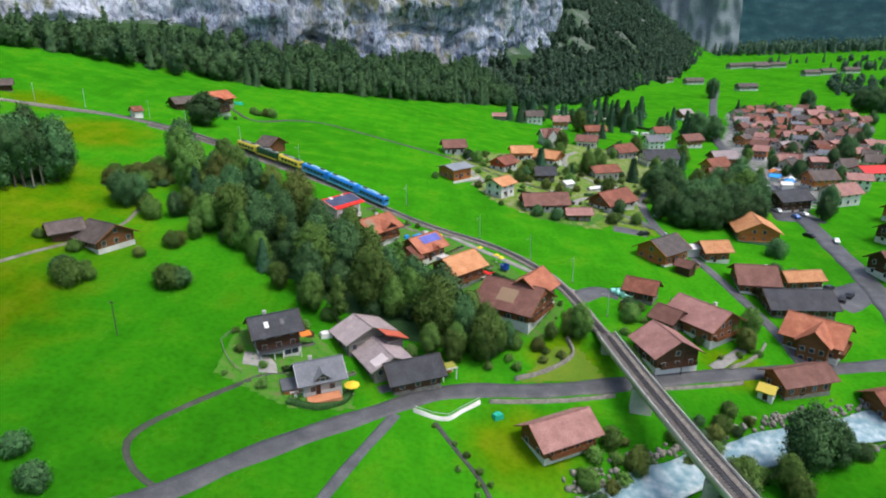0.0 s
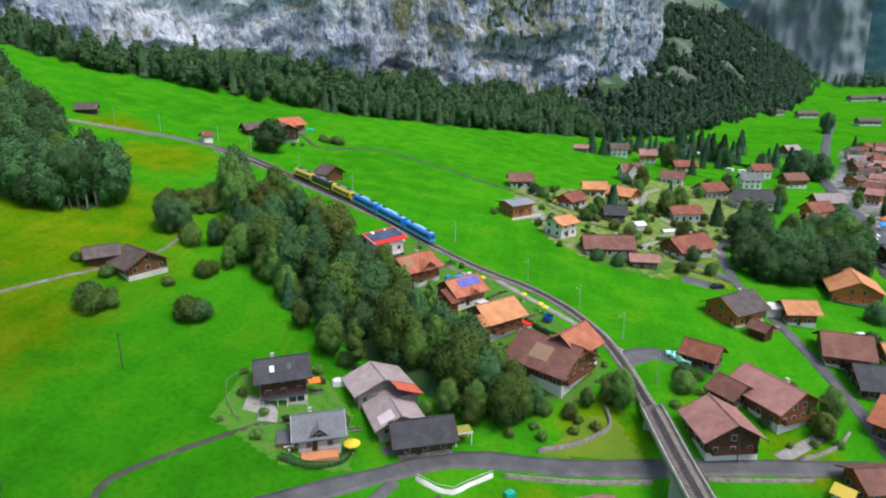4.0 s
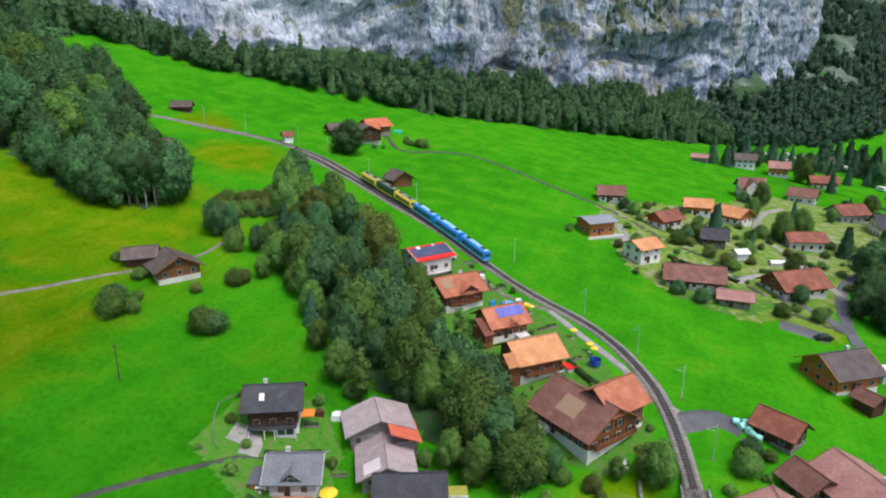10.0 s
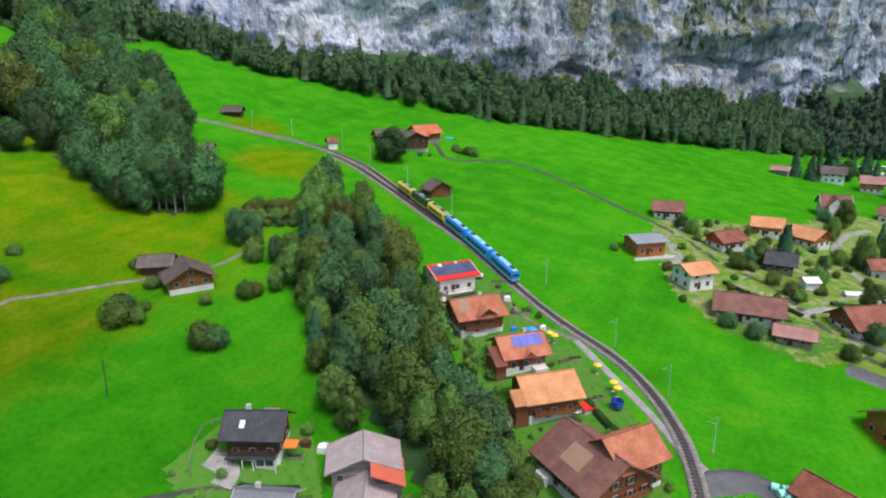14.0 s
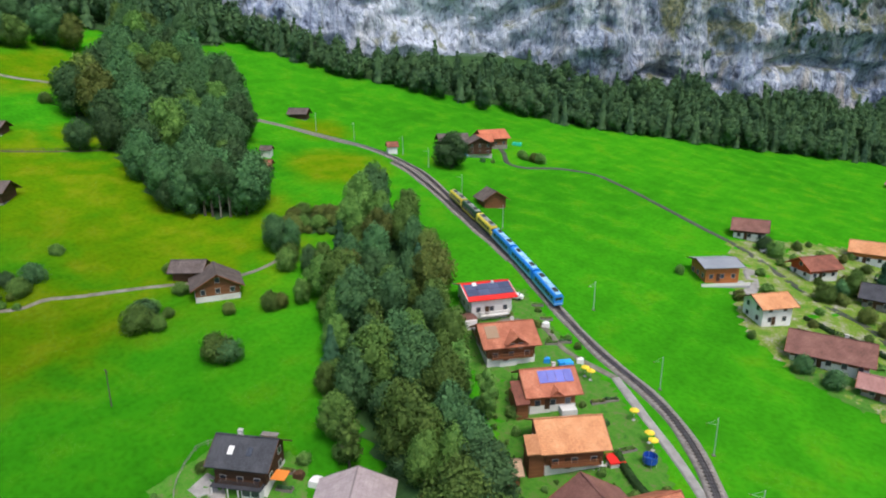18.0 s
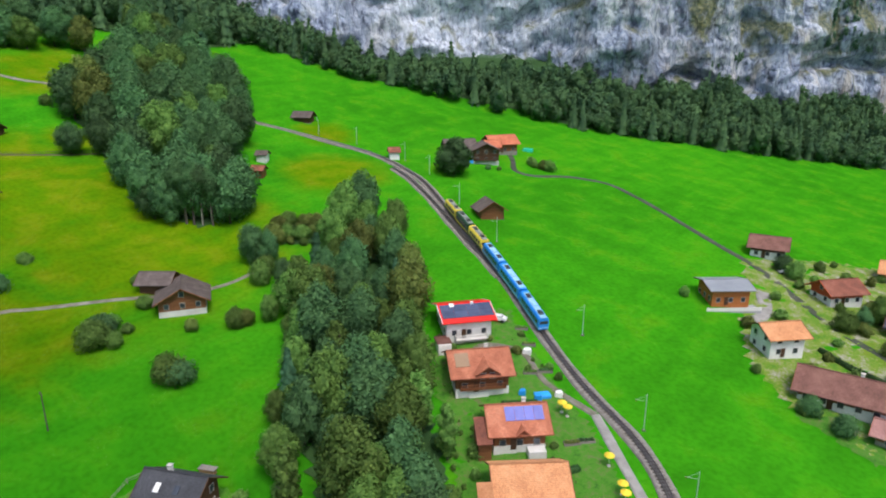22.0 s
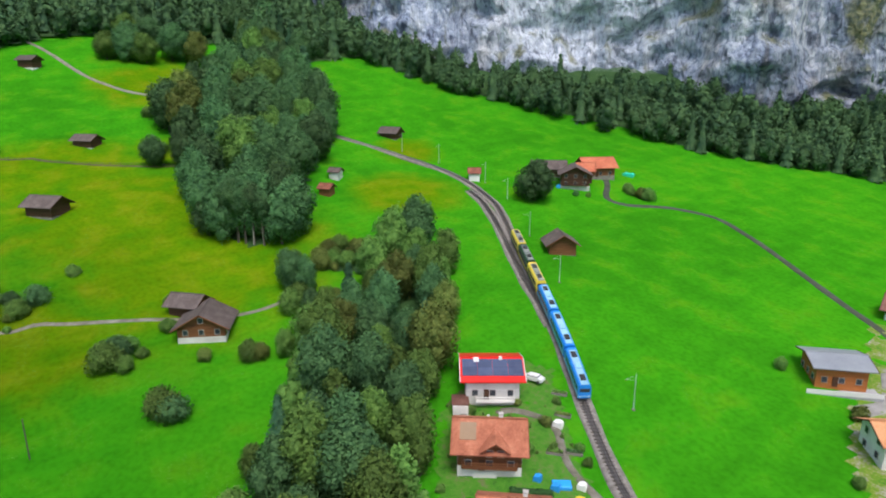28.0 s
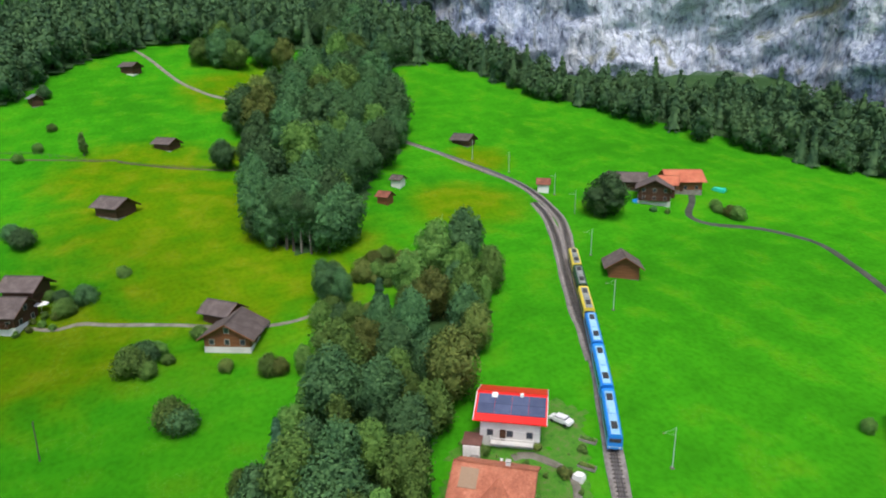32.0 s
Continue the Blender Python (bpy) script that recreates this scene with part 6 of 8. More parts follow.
part("terrace_wall", box(-7.4, -8.4, -3.2, -4.6, -5.4, 1.2, 0.05), PLASTER, h, "white terrace wall")
part("garage_roof", box(-7.6, -8.2, 1.2, -4.4, -4.4, 1.45), R_BROWN, h, "dark lean-to roof")

h = house_at(-19.7, 178.7)      # dormer with its own gable in the middle of the roof
dz = 7.2
for s in (-1, 1):
    bm = roof_slab(6.4, 2.5, 5.4, dz, s)
    bmesh.ops.rotate(bm, verts=bm.verts[:], cent=(0, 0, 0), matrix=Matrix.Rotation(radians(90), 3, "Z"))
    bmesh.ops.translate(bm, verts=bm.verts[:], vec=(0.9, -3.2, 0))
    under("dormer_roof", bm, R_BRICK, h)
bm = prism(5.0, 3.8, 3.6, 5.5, dz - 0.2)
bmesh.ops.rotate(bm, verts=bm.verts[:], cent=(0, 0, 0), matrix=Matrix.Rotation(radians(90), 3, "Z"))
bmesh.ops.translate(bm, verts=bm.verts[:], vec=(0.9, -2.9, 0))
under("dormer_wall", bm, WOOD_BROWN, h)
for dx in (-0.9, 0.9):
    window(h, 0.9 + dx, -5.45, 4.2, 0)
under("skylight", slope_slab(-4.9, -2.2, 0.15, 0.62, 4.8, 8.0, 6.0), TAN_ROOF, h, "pale orange new tiles")
part("garage_door", box(-2.6, -5.3, -1.2, 1.2, -5.15, 1.4), TRIM, h, "white garage door")

h = house_at(-5.4, 170.0)
for i in range(4):
    under("solar_panel", slope_slab(-2.2 + i * 1.7, -0.56 + i * 1.7, 0.12, 0.55, 4.8, 8.0, 5.25), SOLAR_BLUE, h, "violet blue solar panel")
under("annex_roof", slope_slab(-7.6, -4.9, 0.2, 1.15, 4.2, 6.6, 5.25, -1, 0.0, 0.2), R_RUST, h, "rust red annex roof")
part("annex_wall", box(-7.2, -5.2, -2.0, -5.0, 0.6, 4.0), WOOD_BROWN, h)
part("porch_wall", box(1.2, -6.4, -2.2, 4.2, -4.4, 2.2), PLASTER, h, "white porch")
for s in (-1, 1):
    bm = roof_slab(4.0, 1.5, 5.0, 6.3, s)
    bmesh.ops.rotate(bm, verts=bm.verts[:], cent=(0, 0, 0), matrix=Matrix.Rotation(radians(90), 3, "Z"))
    bmesh.ops.translate(bm, verts=bm.verts[:], vec=(0.4, -3.6, -0.2))
    under("dormer_roof", bm, R_BRICK, h)

h = house_at(4.5, 159.0)        # orange roof runs on over a lower side part, and a red porch
under("annex_roof", slope_slab(-8.4, -6.0, 0.45, 1.0, 5.6, 8.9, 5.5, -1, -0.05, 0.22), R_ORANGE, h)
part("annex_wall", box(-7.8, -4.6, -1.5, -5.2, -1.0, 5.4), WOOD_BROWN, h)
part("porch_roof", box(6.0, -5.4, 2.5, 8.8, -2.4, 2.75), R_RED, h, "red porch roof")
part("porch", box(6.2, -5.2, -1.4, 8.6, -2.6, 2.5), PLASTER, h)
part("terrace", box(0.5, -7.4, -2.0, 5.8, -4.7, 0.3), PLASTER, h, "white terrace front")

h = house_at(17.7, 144.7)
under("skylight_field", slope_slab(-2.6, 2.2, 0.28, 0.72, 5.0, 9.8, 7.3, -1), TAN_ROOF, h, "pale tan roof field")
part("bay", box(-5.6, -8.0, -1.2, -2.6, -6.3, 3.0, 0.1), PLASTER, h, "white bay window")

h = house_at(-18.4, 130.6)
under("annex_roof", slope_slab(0.6, 8.4, 0.18, 1.05, 2.9, 5.7, 6.5, 1, 0.12, 0.2), surface("red_tiles", [(0.50, 0.10, 0.06), (0.62, 0.15, 0.09)], 1.2, 0.7), h, "red tiled lean-to roof")
part("annex_wall", box(1.2, 2.0, -1.5, 7.0, 6.2, 2.7), WOOD_GREY, h)
h = house_at(-13.6, 123.6)
under("roof_light", slope_slab(2.2, 5.4, 0.2, 0.75, 2.9, 5.2, 5.25, -1), surface("pale_sheet", [(0.52, 0.45, 0.46), (0.62, 0.55, 0.55)], 1, 0.5), h, "pale translucent roof sheet")

h = house_at(-36.3, 123.9)
for x in (-2.4, 0.9):
    under("skylight", slope_slab(x, x + 0.9, 0.35, 0.6, 5.2, 8.4, 4.7), GLASS if x > 0 else TRIM, h, "roof window")
part("awning", box(5.0, -3.2, 2.9, 7.4, -0.6, 3.05), ORANGE_CLOTH, h, "orange awning")
bay = part("bay", box(0.6, -4.9, -1.0, 4.0, -3.6, 1.9, 0.06), PLASTER, h, "white bay with windows")
part("pane", box(0.85, -4.94, 0.5, 2.2, -4.86, 1.6), GLASS, bay, "dark window glass")
part("pane", box(2.4, -4.94, 0.5, 3.75, -4.86, 1.6), GLASS, bay, "dark window glass")
part("veranda_roof", box(-4.4, -5.6, 2.1, 4.4, -3.6, 2.22), R_DARK, h, "dark veranda roof")
for x in (-4.2, -1.4, 0.4, 4.2):
    part("post", box(x - 0.07, -5.5, -1.2, x + 0.07, -5.36, 2.1), TRIM, h, "white veranda post")
h = house_at(-25.3, 113.7)
for s in (-1, 1):
    bm = roof_slab(3.8, 1.7, 4.6, 6.0, s)
    bmesh.ops.rotate(bm, verts=bm.verts[:], cent=(0, 0, 0), matrix=Matrix.Rotation(radians(90), 3, "Z"))
    bmesh.ops.translate(bm, verts=bm.verts[:], vec=(0, -2.7, 0))
    under("dormer_roof", bm, R_GREY, h)
bm = prism(3.2, 2.6, 3.4, 4.7, 5.8)
bmesh.ops.rotate(bm, verts=bm.verts[:], cent=(0, 0, 0), matrix=Matrix.Rotation(radians(90), 3, "Z"))
bmesh.ops.translate(bm, verts=bm.verts[:], vec=(0, -2.6, 0))
under("dormer_wall", bm, WOOD_DARK, h)
window(h, 0, -4.25, 3.7, 0)
part("terrace", box(-3.4, -6.6, -1.8, 3.2, -3.9, 1.15), surface("terracotta_tiles", [(0.52, 0.20, 0.09), (0.60, 0.27, 0.14)], 2, 0.8), h, "terracotta terrace")
part("annex", box(-7.4, -2.6, -1.6, -4.1, 1.6, 2.6), WOOD_ORANGE, h, "orange wooden annex")
part("annex_roof", box(-7.7, -2.9, 2.6, -3.9, 1.9, 2.85), R_GREY, h)

h = house_at(4.0, 248.3)        # modern house on a dark terrace
part("terrace", box(-6.8, -6.6, -2.6, 6.8, 5.6, -0.2), PLASTER_GREY, h, "grey concrete terrace")
part("terrace_rail", box(-6.8, -6.6, -0.2, 6.8, -6.5, 0.7), TRIM, h, "white terrace rail")
h = house_at(58.4, 354.2)
for s in (-1, 1):
    bm = roof_slab(7.0, 3.4, 7.0, 10.8, s)
    bmesh.ops.rotate(bm, verts=bm.verts[:], cent=(0, 0, 0), matrix=Matrix.Rotation(radians(90), 3, "Z"))
    bmesh.ops.translate(bm, verts=bm.verts[:], vec=(-1.0, -4.0, 0))
    under("dormer_roof", bm, R_BROWN, h)
bm = prism(6.4, 5.2, 0.5, 7.2, 10.5)
bmesh.ops.rotate(bm, verts=bm.verts[:], cent=(0, 0, 0), matrix=Matrix.Rotation(radians(90), 3, "Z"))
bmesh.ops.translate(bm, verts=bm.verts[:], vec=(-1.0, -4.0, 0))
under("dormer_wall", bm, PLASTER, h)
h = house_at(89.5, 140.0)
for s in (-1, 1):
    bm = roof_slab(9.0, 4.0, 5.4, 8.8, s)
    bmesh.ops.rotate(bm, verts=bm.verts[:], cent=(0, 0, 0), matrix=Matrix.Rotation(radians(90), 3, "Z"))
    bmesh.ops.translate(bm, verts=bm.verts[:], vec=(1.0, -4.5, 0))
    under("dormer_roof", bm, R_BRICK, h)
bm = prism(8.0, 6.4, -1.0, 5.6, 8.6)
bmesh.ops.rotate(bm, verts=bm.verts[:], cent=(0, 0, 0), matrix=Matrix.Rotation(radians(90), 3, "Z"))
bmesh.ops.translate(bm, verts=bm.verts[:], vec=(1.0, -4.4, 0))
under("dormer_wall", bm, WOOD_BROWN, h)
for z in (0.8, 3.2):
    for dx in (-2.0, 0, 2.0):
        window(h, 1.0 + dx, -8.45, z, 0)

# ---- the train ----
LINE, LNORM = normals_2d(smooth_line(TRACK, 0.5))
DIST = np.concatenate([[0], np.cumsum(np.linalg.norm(np.diff(LINE, axis=0), axis=1))])
BLUE = surface("blue_train_paint", [(0.015, 0.19, 0.64), (0.02, 0.26, 0.74)], 0.5, 0.3, 0, 0.0, spec=0.5)
PALE = surface("pale_blue_train_paint", [(0.20, 0.42, 0.62), (0.34, 0.56, 0.72)], 0.5, 0.3, 0, 0.0, spec=0.5)
YELLOW = surface("yellow_train_paint", [(0.66, 0.50, 0.05), (0.75, 0.58, 0.08)], 0.5, 0.35, 0, 0.0, spec=0.5)
GREEN = surface("dark_green_train_paint", [(0.012, 0.05, 0.03), (0.02, 0.07, 0.04)], 0.5, 0.35, 0, 0.0, spec=0.5)
ROOF_G = surface("pale_grey_train_roof", [(0.16, 0.18, 0.17), (0.30, 0.32, 0.30)], 0.8, 0.6)
DARKGEAR = surface("dark_running_gear", [(0.02, 0.02, 0.022), (0.05, 0.05, 0.052)], 2.0, 0.7)


def at_line(d):
    k = min(len(LINE) - 1, int(np.searchsorted(DIST, d)))
    x, y = LINE[k]
    return float(x), float(y), track_z(x, y) + 0.3


def hull(L, W, z0, z1, nose=0.0):
    """A car body with rounded roof edges; nose pulls in the top of the +x end."""
    bm = bmesh.new()
    prof = [(-W / 2, z0), (-W / 2, z1 - 0.55), (-W / 2 + 0.22, z1 - 0.15), (-W / 2 + 0.6, z1), (W / 2 - 0.6, z1), (W / 2 - 0.22, z1 - 0.15), (W / 2, z1 - 0.55), (W / 2, z0)]
    rings = []
    for x, k in ((-L / 2, 0), (L / 2, 1)):
        rings.append([bm.verts.new((x - (nose * max(0, (z - z0) / (z1 - z0) - 0.3) if k else 0), y, z)) for y, z in prof])
    n = len(prof)
    for i in range(n):
        j = (i + 1) % n
        bm.faces.new((rings[0][i], rings[0][j], rings[1][j], rings[1][i]))
    bm.faces.new(rings[0][::-1])
    bm.faces.new(rings[1])
    bmesh.ops.recalc_face_normals(bm, faces=bm.faces[:])
    return bm


def rail_car(d, L, body, band, roof, label, nose=0, top=3.45):
    """One car with its middle at d metres along the line."""
    a, b = Vector(at_line(d - L * 0.4)), Vector(at_line(d + L * 0.4))
    f = (b - a).normalized()
    side = Vector((0, 0, 1)).cross(f).normalized()
    up = f.cross(side)
    m = Matrix((f, side, up)).transposed().to_4x4()
    m.translation = (a + b) / 2
    c = empty("rail_car", m, label, "train car", "cars of the mountain train")
    W = 2.4
    if nose < 0:
        shell = hull(L, W, 0.75, top, 0.7)
        bmesh.ops.rotate(shell, verts=shell.verts[:], cent=(0, 0, 0), matrix=Matrix.Rotation(math.pi, 3, "Z"))
    else:
        shell = hull(L, W, 0.75, top, 0.7 * nose)
    part("body", shell, body, c)
    part("roof", box(-L / 2 + 0.5, -0.72, top - 0.05, L / 2 - 0.9, 0.72, top + 0.07, 0.03), roof, c)
    part("underframe", box(-L / 2 + 0.4, -1.0, 0.32, L / 2 - 0.4, 1.0, 0.75), DARKGEAR, c)
    part("lower_band", box(-L / 2 + 0.05, -W / 2 - 0.015, 0.78, L / 2 - 0.05, W / 2 + 0.015, 1.25), band, c)
    n = int((L - 1.6) / 1.45)
    for k in range(n):
        x = -L / 2 + 1.0 + (L - 2.2) * (k + 0.5) / n
        for s in (-1, 1):
            part("window", box(x - 0.58, s * (W / 2 - 0.02), 1.65, x + 0.58, s * (W / 2 + 0.025), 2.65), GLASS, c)
    for x in (-L / 2 + 2.2, L / 2 - 2.2):
        w = part("bogie", box(x - 1.1, -0.75, 0.1, x + 1.1, 0.75, 0.45), DARKGEAR, c)
        for dx in (-0.75, 0.75):
            for s in (-1, 1):
                part("wheel", tube((x + dx, s * 0.45, 0.36), (x + dx, s * 0.36, 0.36), 0.36, n=14), STEEL, w)
    for k in range(3):
        x = -L / 2 + 2.5 + k * (L - 5) / 2
        part("roof_unit", box(x - 0.8, -0.5, top + 0.06, x + 0.8, 0.5, top + 0.32, 0.04), roof if k % 2 else DARKGEAR, c)
    if nose:
        s = 1 if nose > 0 else -1
        part("windscreen", box(s * (L / 2 - 0.42), -0.95, 1.75, s * (L / 2 - 0.2), 0.95, 2.7), GLASS, c)
        for yy in (-0.8, 0.8):
            part("headlight", tube((s * (L / 2 - 0.02), yy, 1.1), (s * (L / 2 + 0.05), yy, 1.1), 0.12), TRIM, c)
    return c


HEAD = float(DIST[np.argmin(np.linalg.norm(LINE - np.array([-19, 201.5]), axis=1))])
d = HEAD
for L, body, band, roof, label, nose in ((12.0, BLUE, PALE, PALE, "blue leading car of the mountain train", -1), (12.5, BLUE, PALE, PALE, "blue middle car of the mountain train", 0),
                                         (11.0, BLUE, PALE, PALE, "blue and pale car of the mountain train", 1), (10.0, YELLOW, GREEN, ROOF_G, "yellow and green motor car", -1),
                                         (10.0, GREEN, YELLOW, ROOF_G, "green and yellow middle car", 0), (10.0, YELLOW, GREEN, ROOF_G, "yellow and green rear car", 1)):
    rail_car(d + L / 2, L, body, band, roof, label, nose)
    d += L + 0.5

# ---- poles, fences, cars, garden things ----
def mast(x, y, h=7.0, arm=0.0, label="slim grey catenary mast beside the railway"):
    m = empty("catenary_mast", pose(x, y, height(x, y), 0, 0, arm), label, "mast", "masts along the railway")
    part("post", tube((0, 0, -0.4), (0, 0, h), 0.09, 0.06), POLE_PAINT, m)
    part("foot", box(-0.3, -0.3, -0.4, 0.3, 0.3, 0.12, 0.04), GRAVEL, m)
    part("arm", tube((0, 0, h - 1.3), (2.1, 0, h - 0.9), 0.025, 0.02, 6), POLE_PAINT, m)
    part("stay", tube((0, 0, h - 0.15), (1.7, 0, h - 0.95), 0.015, n=5), POLE_PAINT, m)
    part("insulator", tube((1.9, 0, h - 1.25), (1.9, 0, h - 0.9), 0.06, n=8), WOOD_BROWN, m)
    return m


for x, y, a in ((24.5, 175.0, 215), (10.5, 188.0, 225), (-13.0, 208.0, 240), (34.5, 162.5, 205), (-53, 230.5, 240), (-78, 244.5, 235), (-104, 259.5, 250), (-120, 263.5, 265), (-144, 261.0, 285), (-160, 255, 290), (40.5, 147, 195)):
    mast(x, y, 7.2, a)


def pylon(x, y, h=7.5):
    p = empty("wooden_pole", pose(x, y, height(x, y)), "plain wooden pole on the meadow", "pole")
    part("post", tube((0, 0, -0.4), (0, 0, h), 0.12, 0.09), SLEEPER, p)
    part("crossarm", box(-0.7, -0.05, h - 0.5, 0.7, 0.05, h - 0.38), SLEEPER, p)


pylon(-66.8, 117.6)
pylon(52.5, 127.0, 8)


def fence(pts, label, gap=2.6, h=1.05, rails=2, timber=WOOD_GREY):
    f = empty("fence", pose(pts[0][0], pts[0][1], 0), label, "fence")
    L = smooth_line(pts, gap)
    post = mesh_of("post", tube((0, 0, -0.3), (0, 0, h), 0.07, 0.055, 6), timber)
    o = np.array(pts[0])
    for p, q in zip(L, L[1:] + [None]):
        z = height(p[0], p[1])
        share("post", post, None, f).matrix_local = pose(p[0] - o[0], p[1] - o[1], z)
        if q is not None:
            bm = bmesh.new()
            z2 = height(q[0], q[1])
            for k in range(rails):
                dz = h * (0.85 - 0.4 * k)
                add_tube(bm, (p[0] - o[0], p[1] - o[1], z + dz), (q[0] - o[0], q[1] - o[1], z2 + dz), 0.04, n=5)
            part("rail", bm, timber, f)
    return f


fence([(-218, 100), (-213.5, 110.6), (-201.9, 126.1), (-192, 140), (-183.7, 153.1), (-174.4, 175.5), (-170, 184)], "dark weathered wooden field fence across the slope", 3.0, timber=SLEEPER)
fence([(-46, 126), (-47.5, 122), (-44, 116), (-41, 113.5)], "wooden garden fence of the dark house")
fence([(60, 158), (68, 152), (76, 147)], "wooden field fence below the shed", 3.0)


def wall_along(name, pts, h, w, material, label, cap=None, kind="structure"):
    L, N = normals_2d(smooth_line(pts, 1.5))
    V, Q = [], []
    for k in range(len(L)):
        z = height(*L[k])
        wob = 0.06 * math.sin(k * 1.7)
        for o, dz in ((-w / 2, -1.6), (-w / 2, h + wob), (w / 2, h + wob), (w / 2, -1.6)):
            p = L[k] + N[k] * (o + 0.04 * math.sin(k * 2.3))
            V.append((p[0], p[1], z + dz))
    n = len(L)
    for k in range(n - 1):
        for j in range(3):
            a = k * 4 + j
            Q.append((a, a + 1, a + 5, a + 4))
    Q += [(3, 2, 1, 0), ((n - 1) * 4, (n - 1) * 4 + 1, (n - 1) * 4 + 2, (n - 1) * 4 + 3)]
    return tagged(share(name, mesh_from(name, V, Q, False), material), label, "wall", kind=kind)


wall_along("garden_wall", [(15, 122.8), (20, 124.6), (25.2, 127.6), (29.2, 131.6), (28.6, 137)], 0.8, 0.6, STONE, "curved rubble stone retaining wall")
wall_along("road_wall", [(9, 115.6), (19, 116.4), (28, 117.6), (36, 119.2)], 0.7, 0.5, STONE, "rubble stone wall along the road")
wall_along("road_wall", [(46, 121.8), (56, 123.4), (66, 125.4)], 0.6, 0.5, STONE, "rubble stone wall along the road")
wall_along("culvert_wall", [(-6.5, 111.0), (-2.5, 109.6), (0.5, 109.6), (3, 112), (7, 115.2)], 0.7, 0.45, PLASTER, "white concrete retaining wall over the culvert")


def boulders(name, pts, spread, count, size, label, seed):
    """Loose blocks of stone along a line."""
    r = np.random.default_rng(seed)
    L, N = normals_2d(smooth_line(pts, 1.0))
    iv, it = blob_points(r)
    V, T = [], []
    for k in range(count):
        i = r.integers(len(L))
        p = L[i] + N[i] * r.normal(0, spread)
        q = iv * r.uniform(*size) * r.uniform(0.6, 1.3, (1, 3)) * r.uniform(0.8, 1.2, (len(iv), 1))
        T.append(it + len(iv) * k)
        V.append(q + np.array([p[0], p[1], height(*p) + 0.15]))
    return tagged(share(name, mesh_from(name, np.concatenate(V), np.concatenate(T), False), STONE), label, "boulders", kind="stuff")


boulders("river_boulders", [(22, 95.5), (28, 98.5), (42, 105.5), (58, 112.5), (80, 119), (108, 126)], 0.8, 260, (0.3, 0.8), "grey boulders along the river bank", 3)
boulders("river_boulders", [(26, 84), (34, 88.5), (46, 95), (62, 102), (84, 109), (110, 115)], 0.8, 260, (0.3, 0.8), "grey boulders along the river bank", 4)
boulders("river_boulders", [(28, 92), (43, 100), (60, 107), (83, 114)], 2.2, 60, (0.3, 0.7), "wet boulders in the river", 5)
ribbon("stream", [(-2.2, 108.5), (2.1, 101.2), (6, 94.7), (8.5, 88), (14, 76)], 0.9, 0.05, surface("dark_stream_bed", [(0.03, 0.04, 0.03), (0.08, 0.08, 0.07)], 2, 0.5), "narrow dark stream in a ditch", "stream")
ribbon("yard", [(-42, 118.5), (-39, 118.8), (-37, 117.6), (-36.2, 115.2)], 4.0, 0.08, PALE_GRAVEL, "pale gravel yard in front of the house", "yard")
ribbon("yard", [(57, 209), (62, 208), (68, 206.5)], 5.5, 0.06, ASPHALT, "grey asphalt parking yard", "yard")
ribbon("yard", [(136, 235), (139, 262), (146, 290)], 17, 0.05, ASPHALT, "asphalt car park of the village", "car park")
ribbon("yard", [(108, 166), (118, 172), (128, 176)], 12, 0.05, ASPHALT, "asphalt yard beside the main street", "yard")
ribbon("yard", [(-14, 116), (-5, 121)], 2.0, 0.05, ASPHALT, "asphalt apron of the barn", "yard")


def guard_rail(pts):
    g = empty("guard_rail", pose(pts[0][0], pts[0][1], 0), "grey steel guard rail on the culvert wall", "guard rail")
    o = pts[0]
    for p, q in zip(pts, pts[1:]):
        zp, zq = height(*p) + 0.7, height(*q) + 0.7
        part("post", tube((p[0] - o[0], p[1] - o[1], zp - 0.8), (p[0] - o[0], p[1] - o[1], zp + 0.8), 0.05, n=6), POLE_PAINT, g)
        part("rail", tube((p[0] - o[0], p[1] - o[1], zp + 0.7), (q[0] - o[0], q[1] - o[1], zq + 0.7), 0.05, n=6), POLE_PAINT, g)


guard_rail([(-6, 110.8), (-2.5, 109.6), (0.5, 109.6), (3, 112), (7, 115.2)])


def car_mesh():
    bm = bmesh.new()
    prof = [(-2.1, 0.35), (-2.15, 0.8), (-1.5, 0.92), (-0.9, 1.42), (0.9, 1.46), (1.7, 0.98), (2.1, 0.9), (2.15, 0.35)]
    rings = []
    for y, s in ((-0.86, 0.0), (0.86, 0.0)):
        rings.append([bm.verts.new((x, y * (0.84 if z > 1.2 else 1), z)) for x, z in prof])
    n = len(prof)
    for i in range(n):
        j = (i + 1) % n
        bm.faces.new((rings[0][i], rings[0][j], rings[1][j], rings[1][i]))
    bm.faces.new(rings[0][::-1])
    bm.faces.new(rings[1])
    bmesh.ops.recalc_face_normals(bm, faces=bm.faces[:])
    bmesh.ops.bevel(bm, geom=bm.edges[:], offset=0.07, segments=2, affect="EDGES")
    return bm


CAR_BODIES = {}
TYRE = mesh_of("wheel", tube((0, -0.1, 0), (0, 0.1, 0), 0.32, n=14), DARKGEAR)
CAR_GLASS = mesh_of("glass", box(-1.1, -0.79, 0.98, 1.3, 0.79, 1.34, 0.05), GLASS)
PAINTS = {"white": (0.75, 0.75, 0.76), "black": (0.015, 0.015, 0.018), "red": (0.42, 0.03, 0.03), "blue": (0.06, 0.16, 0.45), "silver": (0.42, 0.43, 0.45)}


